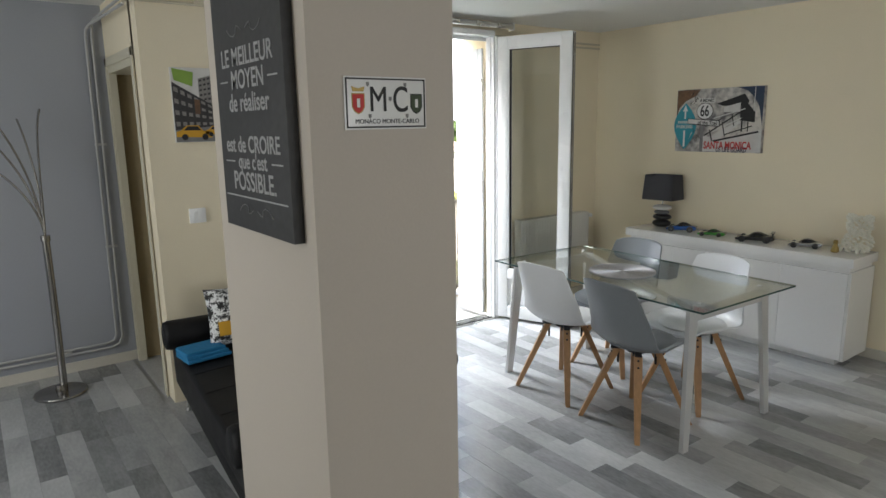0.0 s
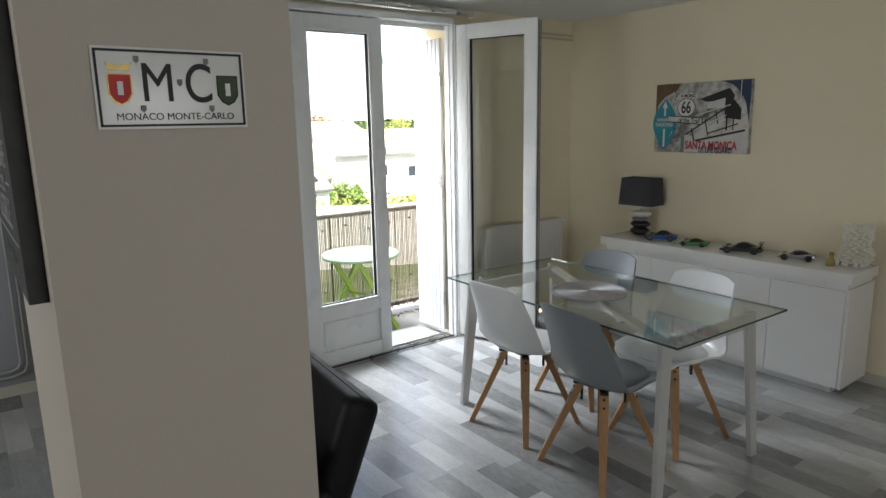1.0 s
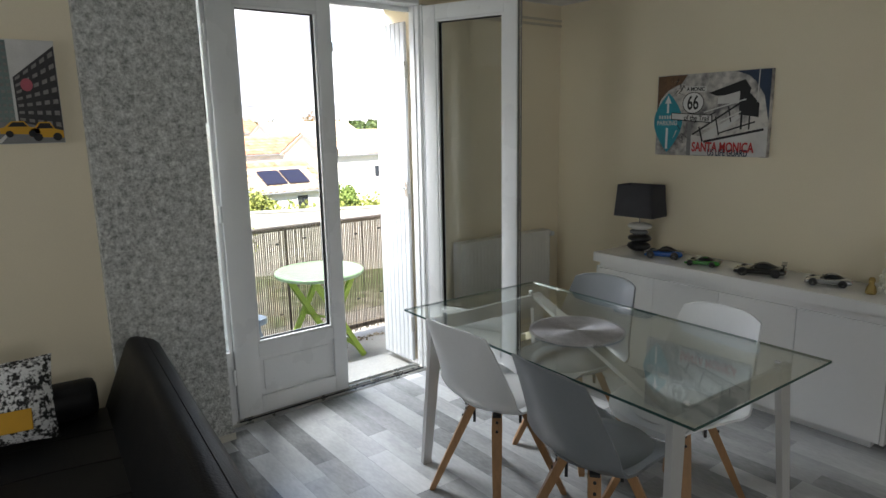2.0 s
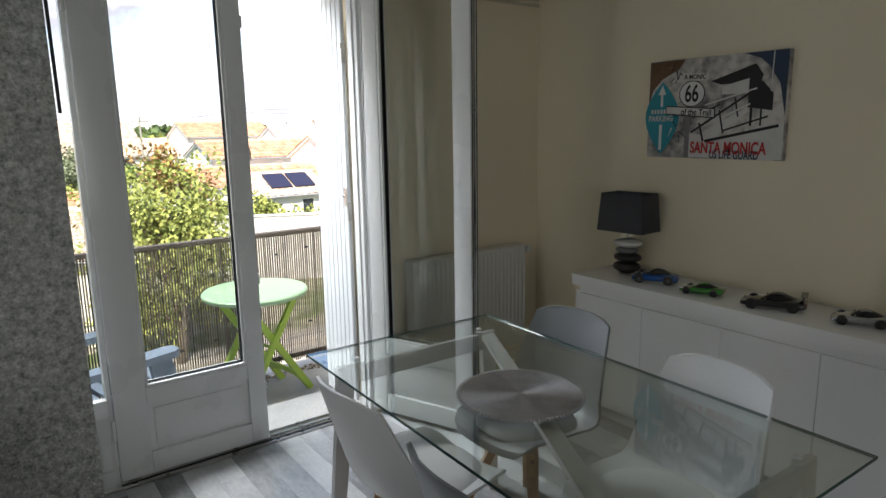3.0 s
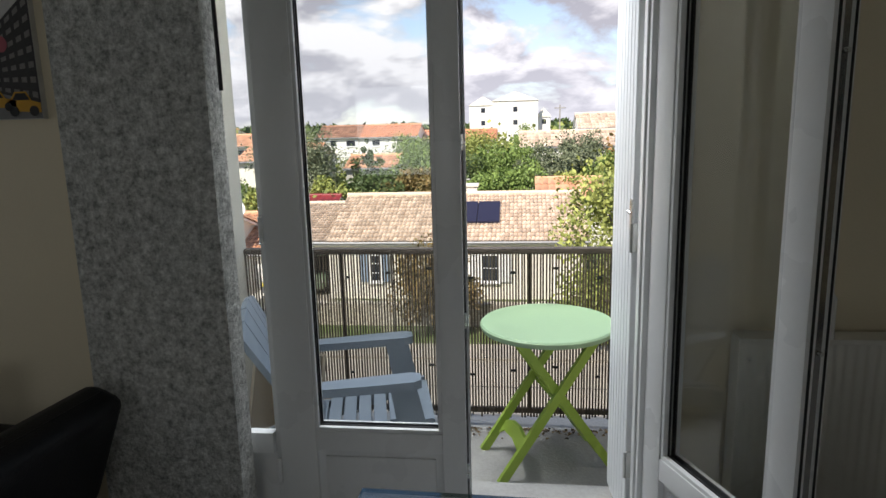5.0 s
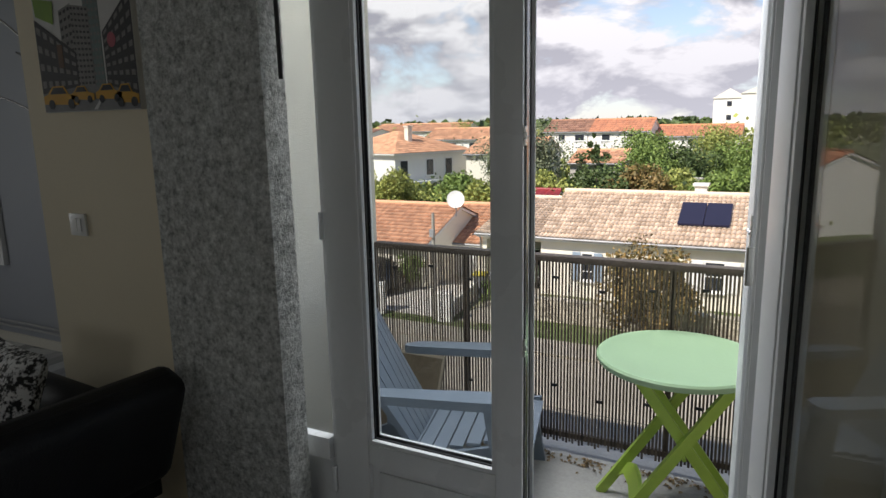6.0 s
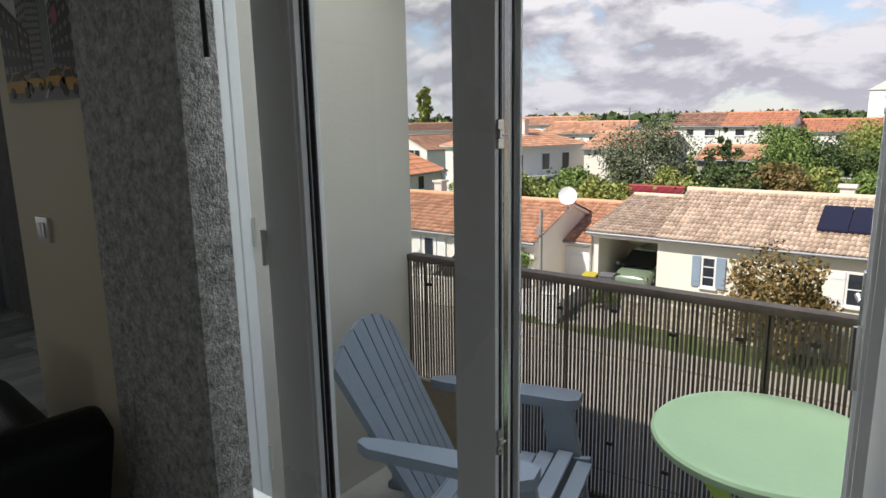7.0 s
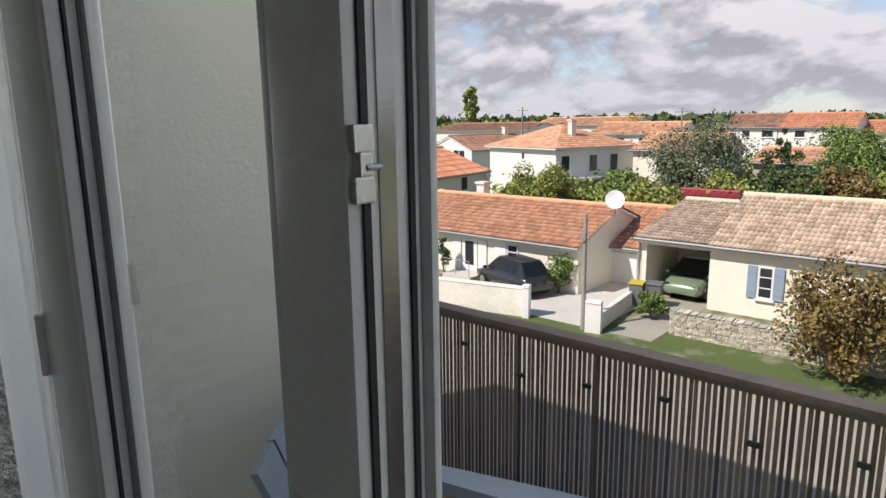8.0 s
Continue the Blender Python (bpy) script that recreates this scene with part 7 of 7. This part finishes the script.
tree("poplar", "tall slim poplar far off", -82.0, 110.0, GZ, 10.2, 1.75, M["leafyellow"], 5200, 0.55, 38, 0.05, clumps=60)
tree("poplar", "tall slim poplar far off", -84.0, 112.0, GZ, 8.2, 1.5, M["leafyellow"], 3200, 0.55, 39, 0.05, clumps=44)
tree("conifer", "dense green conifer between gardens", -9.9, 60.0, GZ, 1.2, 2.4, M["leafdark"], 2200, 0.32, 40, 0.05, clumps=34, shape=1.5)
rng = random.Random(77)
garden = [(-11.0, 38.0, -2.2, 1.9, "leafyellow"), (-13.6, 40.5, -2.5, 1.7, "leafgreen"), (-8.3, 44.0, -1.6, 2.2, "leafyellow"), (-6.0, 45.5, -1.4, 2.5, "leafdark"), (-3.4, 46.0, -1.5, 2.3, "leafbrown"), (-1.0, 47.0, -1.7, 2.1, "leafyellow"),
          (1.5, 46.0, -2.0, 2.2, "leafgreen"), (4.2, 47.5, -1.2, 2.3, "leafgreen"), (6.8, 46.0, -1.8, 2.0, "leafyellow"), (-4.6, 56.0, -0.2, 2.4, "leafgreen"), (-1.8, 58.0, 0.0, 2.2, "leafdark"), (2.6, 60.0, 0.3, 2.6, "leafgreen"),
          (6.2, 58.0, -0.2, 2.4, "leafsilver"), (9.5, 62.0, 0.4, 2.6, "leafsilver"), (-15.8, 44.0, -1.8, 1.8, "leafgreen"), (-20.0, 41.5, -2.3, 1.8, "leafyellow"), (-23.0, 44.0, -2.6, 1.6, "leafgreen"), (12.0, 58.0, -0.8, 2.2, "leafgreen"),
          (-7.2, 70.0, 1.0, 2.6, "leafgreen"), (-1.0, 78.0, 1.6, 3.0, "leafyellow"), (5.0, 82.0, 1.4, 2.8, "leafgreen"), (-30.0, 66.0, -0.6, 2.6, "leafgreen"), (-36.0, 90.0, 1.6, 3.2, "leafyellow"), (15.5, 40.0, -2.4, 2.2, "leafyellow"),
          (19.0, 42.0, -3.0, 2.0, "leafgreen"), (12.8, 36.0, -2.8, 1.9, "leafyellow"), (24.5, 44.0, -3.2, 1.8, "leafgreen"), (-16.5, 62.0, -0.6, 2.2, "leafbrown"), (42.0, 80.0, 4.0, 2.6, "leafautumn"), (40.5, 60.0, 2.4, 2.0, "leafyellow"), (30.0, 40.0, -3.0, 1.6, "leafyellow")]
for k, (x, y, tp, r, mt) in enumerate(garden):
    tree("garden_tree", {"leafyellow": "yellow-green garden tree between the houses", "leafgreen": "green garden tree between the houses", "leafdark": "dark green garden tree between the houses", "leafbrown": "bronze-leaved garden tree between the houses", "leafsilver": "grey-green garden tree between the houses", "leafautumn": "orange autumn tree behind the roofs"}[mt], x, y, GZ, tp + 0.25, r * 1.2, M[mt], 8500, 0.25, 100 + k, 0.12, 0.6, clumps=46, group="garden trees")

# ---- houses further off ----
def far_house(label, x0, x1, y0, y1, eave, ridge, wallmat, roofmat, wins=(), w=0.45, seed=0, name="far_house"):
    t, o = house(name, label, x0, x1, y0, y1, eave, ridge, wallmat, roofmat, w=w, r=0.8, seed=seed)
    for x, z, ww, hh in wins:
        window_on(t, x - o.x, 0.0, z - o.z, ww, hh, None, 0)
    return t, o


t, o = far_house("pale house with red roof and blue door", -5.0, 5.0, 0, 8.5, -2.25, -0.6, M["housewhite"], M["tilered"], [(1.3, -3.6, 0.95, 1.1)], seed=50)
part("blue_door", one(-2.7, -0.06, 1.9, -1.75, 0.02, 3.3, bevel=0.01), M["bluedoor"], t, "bright blue door")
dish(t, o, 4.9, -0.3, -2.4, 0.45)
t.matrix_basis = pose(-26.5, 39.2, GZ, 0, 0, 97)


def hip_house(label, corner, turn, lx, ly, eave, ridge, wallmat, roofmat):
    """A square-built house with a hipped roof laid in stepped tile courses; its near corner stands at corner."""
    t = thing("far_house", label, "house", (*corner, GZ), turn)
    e, r, ov = eave - GZ, ridge - GZ, 0.45
    part("wall", one(-lx, 0, 0, 0, ly, e), wallmat, t)
    bm = bmesh.new()
    n, half = 12, min(lx, ly) / 2 + ov
    for k in range(n):
        a, b = half * k / n, half * (k + 1) / n
        za, zb = e + (r - e) * k / n, e + (r - e) * (k + 1) / n
        lo = [(-lx - ov + a, -ov + a), (ov - a, -ov + a), (ov - a, ly + ov - a), (-lx - ov + a, ly + ov - a)]
        hi = [(-lx - ov + b, -ov + b), (ov - b, -ov + b), (ov - b, ly + ov - b), (-lx - ov + b, ly + ov - b)]
        for q in range(4):
            p0, p1, p2, p3 = lo[q], lo[(q + 1) % 4], hi[(q + 1) % 4], hi[q]
            m = max(1, round(math.dist(p0, p1) / 0.42))
            for c in range(m):
                u0, u1 = c / m, (c + 1) / m
                mixp = lambda g, h, u: (g[0] + (h[0] - g[0]) * u, g[1] + (h[1] - g[1]) * u)
                f0, f1, f2, f3 = mixp(p0, p1, u0), mixp(p0, p1, u1), mixp(p3, p2, u1), mixp(p3, p2, u0)
                v = [bm.verts.new(w) for w in ((*f0, za), (*f1, za), (*f1, za + 0.05), (*f0, za + 0.05), (*f2, zb + 0.015), (*f3, zb + 0.015))]
                bm.faces.new((v[0], v[1], v[2], v[3])), bm.faces.new((v[3], v[2], v[4], v[5]))
    part("roof_tiles", bm, roofmat, t, "clay tile courses", kind="stuff")
    part("eaves", one(-lx - ov + 0.03, -ov + 0.03, e - 0.12, ov - 0.03, ly + ov - 0.03, e - 0.01), M["whitepaint"], t, "pale boarded eaves")
    return t


def side_window(parent, y, z, w, h):
    """A window in a wall that faces +x, at x 0."""
    bm = bmesh.new()
    for y0, z0, y1, z1 in ((y, z, y + 0.07, z + h), (y + w - 0.07, z, y + w, z + h), (y, z, y + w, z + 0.07), (y, z + h - 0.07, y + w, z + h)):
        box(bm, -0.02, y0, z0, 0.05, y1, z1)
    wn = part("window", bm, M["whitepaint"], parent, "white framed window")
    part("pane", one(-0.01, y + 0.07, z + 0.07, 0.02, y + w - 0.07, z + h - 0.07), M["windowdark"], wn)
    part("sill", one(-0.02, y - 0.06, z - 0.08, 0.14, y + w + 0.06, z, bevel=0.01), M["whitepaint"], wn)


t = hip_house("two-storey white house with brown-red hipped roof", (-24.4, 50.0), -18, 9.5, 9.0, -0.80, 1.05, M["housewhite"], M["tileorange"])
window_on(t, -4.6, 0.0, 3.9, 0.5, 0.7, None, 0)
for y in (0.5, 3.6, 6.0):
    side_window(t, y, 2.9, 1.0, 1.5)
part("balcony", one(0.0, 0.2, 2.35, 1.1, 4.2, 2.55, bevel=0.02), M["whitepaint"], t, "white balcony slab")
chimney(t, Vector((0, 0, 0)), -2.2, 3.6, 5.9, 0.5, 1.3)
t, o = far_house("white house with dark upper windows in its gable", -5.0, 5.0, 0, 9.6, -1.75, -0.25, M["housewhite"], M["tilebrown"], seed=52)
for y in (5.2, 1.4):
    bm = bmesh.new()
    for y0, z0, y1, z1 in ((y, 2.4, y + 2.6, 2.5), (y, 3.9, y + 2.6, 4.0), (y, 2.5, y + 0.1, 3.9), (y + 1.25, 2.5, y + 1.35, 3.9), (y + 2.5, 2.5, y + 2.6, 3.9)):
        box(bm, -5.06, y0, z0, -4.98, y1, z1)
    wn = part("window", bm, M["whitepaint"], t, "wide white framed window")
    part("pane", one(-5.03, y + 0.1, 2.5, -4.99, y + 2.5, 3.9), M["windowdark"], wn)
chimney(t, o, 3.2, 4.8, -0.6, 0.6, 1.2)
t.matrix_basis = pose(-41.5, 66.8, GZ, 0, 0, 72)
far_house("long low white house with brown roof", -67, -49, 82, 92, 0.1, 1.1, M["housewhite"], M["tilebrown"], [(-63, -1.6, 1.2, 1.0)], seed=53)
far_house("cream house with orange roof", -20.5, -13.8, 56, 63, -1.0, 0.2, M["housecream"], M["tileorange"], [(-18.5, -2.6, 0.9, 1.2)], seed=54)
far_house("long white house with weathered brown roof", -24.5, -18.4, 91, 99, 0.35, 1.85, M["housewhite"], M["tilebrown"], [(-22.5, -1.0, 1.0, 0.9), (-20.2, -1.0, 1.4, 0.9)], seed=55)
far_house("long white house with bright orange roof", -18.3, -10.2, 91, 99, 0.3, 1.85, M["housewhite"], M["tilered"], [(-16.5, -1.0, 1.2, 0.9), (-13.0, -1.0, 1.5, 0.9)], seed=56)
far_house("low white house with orange roof", -10.0, 0.5, 95, 103, -0.5, 0.85, M["housewhite"], M["tilered"], [(-6, -1.8, 1.2, 0.9)], seed=57)
far_house("stone barn with tiled roof", -12.0, -7.4, 60.0, 66.0, -2.0, -1.05, M["housegrey"], M["tileorange"], seed=58)
far_house("white houses with red roofs behind the gardens", -60, -42, 100, 110, 0.6, 1.8, M["housewhite"], M["tileorange"], seed=59)
far_house("white house with orange roof behind the trees", -40, -28, 84, 92, -0.4, 1.0, M["housewhite"], M["tileorange"], [(-36, -2.0, 1.0, 1.1), (-33, -2.0, 1.0, 1.1)], seed=60)
t, o = far_house("upper white house with tan roof", 11.0, 18.5, 82, 90, 0.9, 2.6, M["housewhite"], M["tiletan"], [(12.8, 0.0, 0.9, 0.5), (14.0, 0.0, 0.9, 0.5), (16.4, 0.0, 0.6, 0.5), (17.4, 0.0, 0.6, 0.5)], seed=61)
chimney(t, o, 17.2, 86, 2.0, 0.6, 0.9)
far_house("long white house with tan roof", 4.0, 20.5, 74, 81, -0.9, 0.6, M["housewhite"], M["tiletan"], [(11.0, -2.4, 1.4, 1.2), (15.0, -2.4, 1.4, 1.2)], seed=62)
far_house("white house with orange roof", 21.0, 30.0, 70, 78, 0.9, 2.3, M["housewhite"], M["tileorange"], [(24.6, -0.6, 0.8, 1.0), (26.2, -0.6, 0.8, 1.0)], seed=63)
far_house("lower building with orange tile roof", 19.0, 31.0, 56, 64, -0.8, 0.5, M["housewhite"], M["tileorange"], seed=64)
far_house("long low building with orange roof", 12.0, 24.5, 46, 52, -2.3, -1.2, M["housewhite"], M["tileorange"], seed=65)
far_house("white house with grey-blue shutters", 24.6, 36.0, 45, 53, -0.6, 1.0, M["housewhite"], M["tiletan"], [(28.6, -2.6, 0.7, 1.0), (31.2, -2.8, 0.9, 1.0)], seed=66)
far_house("white house under a tan roof by the autumn tree", 28.0, 38.0, 62, 70, 0.2, 1.8, M["housewhite"], M["tiletan"], [(32.5, -1.2, 0.7, 1.1)], seed=67)
t, o = far_house("small white shed with solar panels on its roof", 16.9, 21.6, 40.5, 45.5, -2.5, -1.4, M["housewhite"], M["tiletan"], [(19.8, -4.2, 0.9, 1.3)], seed=68)
bm = bmesh.new()
sl = 1.1 / 2.5
for i in range(2):
    x = 18.0 + i * 1.6
    qs = [Vector((x, 40.9, -2.5 + 0.4 * sl + 0.22)), Vector((x + 1.45, 40.9, -2.5 + 0.4 * sl + 0.22)), Vector((x + 1.45, 42.6, -2.5 + 2.1 * sl + 0.22)), Vector((x, 42.6, -2.5 + 2.1 * sl + 0.22))]
    sweep(bm, [[p - o for p in qs], [p - o - Vector((0, 0, 0.07)) for p in qs]])
part("solar_panel", bm, M["solar"], t, "blue solar panels")
far_house("small outhouse with orange roof among the trees", 5.0, 9.0, 44, 47.5, -3.0, -2.1, M["housewhite"], M["tileorange"], seed=69)
t, o = far_house("small dark red garden shed", -10.7, -7.5, 40, 43, -3.3, -2.62, M["shedred"], M["shedred"], seed=70, name="garden_shed")
# white block of flats
t = thing("apartment_building", "white three-storey block of flats far behind the gardens", "apartment building", (0.6, 126, GZ))
for x0, x1, y, top in ((-6.3, -1.0, 4, 11.0), (-1.6, 6.8, 0, 11.6), (6.8, 9.2, 2, 8.5)):
    part("wall", one(x0, y, 0, x1, y + 12, top), M["housewhite"], t)
    bm = bmesh.new()
    v = [bm.verts.new(p) for p in ((x0 - 0.2, y - 0.2, top), (x1 + 0.2, y - 0.2, top), (x1 + 0.2, y + 12, top), (x0 - 0.2, y + 12, top), ((x0 + x1) / 2, y - 0.2, top + 1.7), ((x0 + x1) / 2, y + 12, top + 1.7))]
    for f in ((0, 1, 4), (2, 3, 5), (0, 4, 5, 3), (1, 2, 5, 4), (3, 2, 1, 0)):
        bm.faces.new([v[i] for i in f])
    part("roof", bm, M["housecream"], t, "pale sheet roof")
    for zz in (4.5, 7.2, 9.6):
        if zz < top - 0.8:
            part("window", one((x0 + x1) / 2 - 0.4, y - 0.05, zz, (x0 + x1) / 2 + 0.4, y + 0.05, zz + 0.9), M["windowdark"], t)
# garden walls further off
long_wall("garden_wall_back", "old pale garden wall between plots", (-6.0, 52.5), (12.0, 50.5), -2.6, 0.3, M["housegrey"])
long_wall("garden_wall_right", "long stone wall with a tiled top", (10.8, 33.0), (26.0, 26.0), -2.6, 0.4, M["housegrey"])
long_wall("garden_wall_mid", "white garden wall behind the tan roof", (-2.0, 41.0), (10.5, 40.0), -3.2, 0.25, M["whitewash"])
# poles and wires
for x, y, top in ((21.9, 60, 3.6), (17.0, 72, 2.9), (-45, 75, 3.2), (-24.0, 75.0, 2.6), (9.5, 95, 4.0)):
    t = thing("street_pole", "thin dark utility pole among the roofs", "utility pole", (x, y, GZ), group="utility poles")
    bm = bmesh.new()
    tube(bm, [(0, 0, 0), (0, 0, top - GZ)], 0.09, 6)
    part("mast", bm, M["polewood"], t, smooth=60)
    part("crossarm", one(-0.8, -0.05, top - GZ - 0.5, 0.8, 0.05, top - GZ - 0.38), M["polewood"], t)
bm = bmesh.new()
for dz in (0.0, -0.35):
    tube(bm, [(21.9 + 14 * s, 60 - 6 * s, 3.5 + dz - 1.2 * s * (1 - s)) for s in (k / 8 for k in range(9))], 0.02, 5)
    tube(bm, [(21.9 - 5 * s, 60 + 12 * s, 3.5 + dz - 0.6 * s - 1.0 * s * (1 - s)) for s in (k / 8 for k in range(9))], 0.02, 5)
tagged(part("overhead_wires", bm, M["gasket"]), "thin dark overhead wires between the poles", "wires")

# hedges and far woods, past counting
def woods(name, label, rows, n, leaf, mat, seed):
    rng = np.random.default_rng(seed)
    pts = []
    for x0, x1, y0, y1, h0, h1 in rows:
        k = n // len(rows)
        cx = rng.uniform(x0, x1, k // 60 + 1)
        cy = rng.uniform(y0, y1, k // 60 + 1)
        ch = rng.uniform(h0, h1, k // 60 + 1)
        i = rng.integers(0, len(cx), k)
        r = ch[i] * 0.45
        d = rng.normal(size=(k, 3)) * 0.5
        pts.append(np.stack([cx[i] + d[:, 0] * r, cy[i] + d[:, 1] * r, np.maximum(GZ + 0.1, GZ + ch[i] * 0.58 + d[:, 2] * ch[i] * 0.38)], 1))
    p = np.concatenate(pts)
    m = len(p)
    a = rng.normal(size=(m, 3))
    a /= np.linalg.norm(a, axis=1)[:, None]
    b = np.cross(a, rng.normal(size=(m, 3)))
    b /= np.linalg.norm(b, axis=1)[:, None]
    s = (leaf * rng.uniform(0.6, 1.4, m) * np.maximum(1, p[:, 1] / 110))[:, None]
    q = np.stack([p - a * s * 0.5, p + b * s * 0.4, p + a * s * 0.5, p - b * s * 0.4], 1).reshape(-1, 3)
    ob = raw(name, q.tolist(), np.arange(4 * m).reshape(-1, 4).tolist(), mat)
    return tagged(ob, label, "trees", kind="stuff")


woods("hedges", "mixed green hedges and shrubs between the gardens", [(-24, -12, 40, 48, 1.6, 3.2), (-12, 12, 40, 56, 1.5, 3.2), (-30, 14, 62, 74, 2.0, 4.6), (10, 30, 34, 42, 1.2, 2.6), (-30, -14, 34.8, 37, 1.2, 2.4)], 90000, 0.30, M["leafyellow"], 5)
woods("hedges_dark", "dark green shrubs between the gardens", [(-24, 12, 40, 60, 1.5, 3.6), (-40, 20, 70, 90, 3, 6)], 34000, 0.28, M["leafdark"], 6)
woods("far_woods", "far dark green woods along the horizon", [(-420, -120, 150, 340, 6, 9), (-150, 40, 150, 400, 5.5, 7.5), (20, 300, 150, 400, 5, 7.0), (-900, 700, 500, 900, 7, 9.5)], 60000, 1.5, M["leafdark"], 7)
woods("far_trees", "far yellow-green trees among the roofs", [(-120, -30, 90, 150, 5, 7.6), (-30, 40, 105, 150, 4.5, 7.2)], 16000, 0.9, M["leafyellow"], 8)


# ---- laminate floor: strips with thin dark joints ----
rng = random.Random(14)
floor = thing("floor", "grey washed laminate floor of staggered wood strips", "floor", (0, 0, 0), kind="structure")
SW_, GAP = 0.118, 0.0003
strip_mesh = {}
LENGTHS = (0.32, 0.42, 0.52, 0.62)


def strip(length):
    if length not in strip_mesh:
        bm = bmesh.new()
        box(bm, GAP, GAP, -0.006, SW_ - GAP, length - GAP, 0.0)
        strip_mesh[length] = mesh_of(bm, "strip", M["plank"])
    return strip_mesh[length]


near, rest = [], []
x = -2.0
while x < XE - 0.02:
    y = -2.6 - rng.uniform(0, 0.5)
    end = 5.36 if x < 1.40 else 4.42
    while y < end - 0.002:
        ln = rng.choice(LENGTHS)
        ln = min(ln, end - y)
        if ln > 0.05:
            cx, cy = x + SW_ / 2, y + ln / 2
            whole = ln in LENGTHS and x + SW_ < XE
            open_area = (2.55 < cx < 4.9 and 1.9 < cy < 4.4) or (0.55 < cx < 1.35 and 3.3 < cy < 5.3)
            (near if whole and open_area else rest).append((x, y, min(SW_, XE - x), ln))
        y += ln
    x += SW_
for x, y, w, ln in near[:330]:
    ob = new("plank", strip(ln))
    ob.location = (x, y, 0)
    ob.parent = floor
verts, faces = [], []
for x, y, w, ln in near[330:] + rest:
    k = len(verts)
    x0, x1, y0, y1 = x + GAP, x + w - GAP, y + GAP, y + ln - GAP
    verts += [(x0, y0, 0), (x1, y0, 0), (x1, y1, 0), (x0, y1, 0), (x0, y0, -0.006), (x1, y0, -0.006), (x1, y1, -0.006), (x0, y1, -0.006)]
    faces += [(k, k + 1, k + 2, k + 3), (k, k + 4, k + 5, k + 1), (k + 1, k + 5, k + 6, k + 2), (k + 2, k + 6, k + 7, k + 3), (k + 3, k + 7, k + 4, k)]
raw("floor_strips", verts, faces, M["planks"], floor, kind="stuff")
tagged(part("floor_room_beyond", one(1.45, 4.50, -0.02, 2.05, 5.36, -0.001), M["planks"]), "grey laminate in the room past the doorway", "floor", kind="structure")
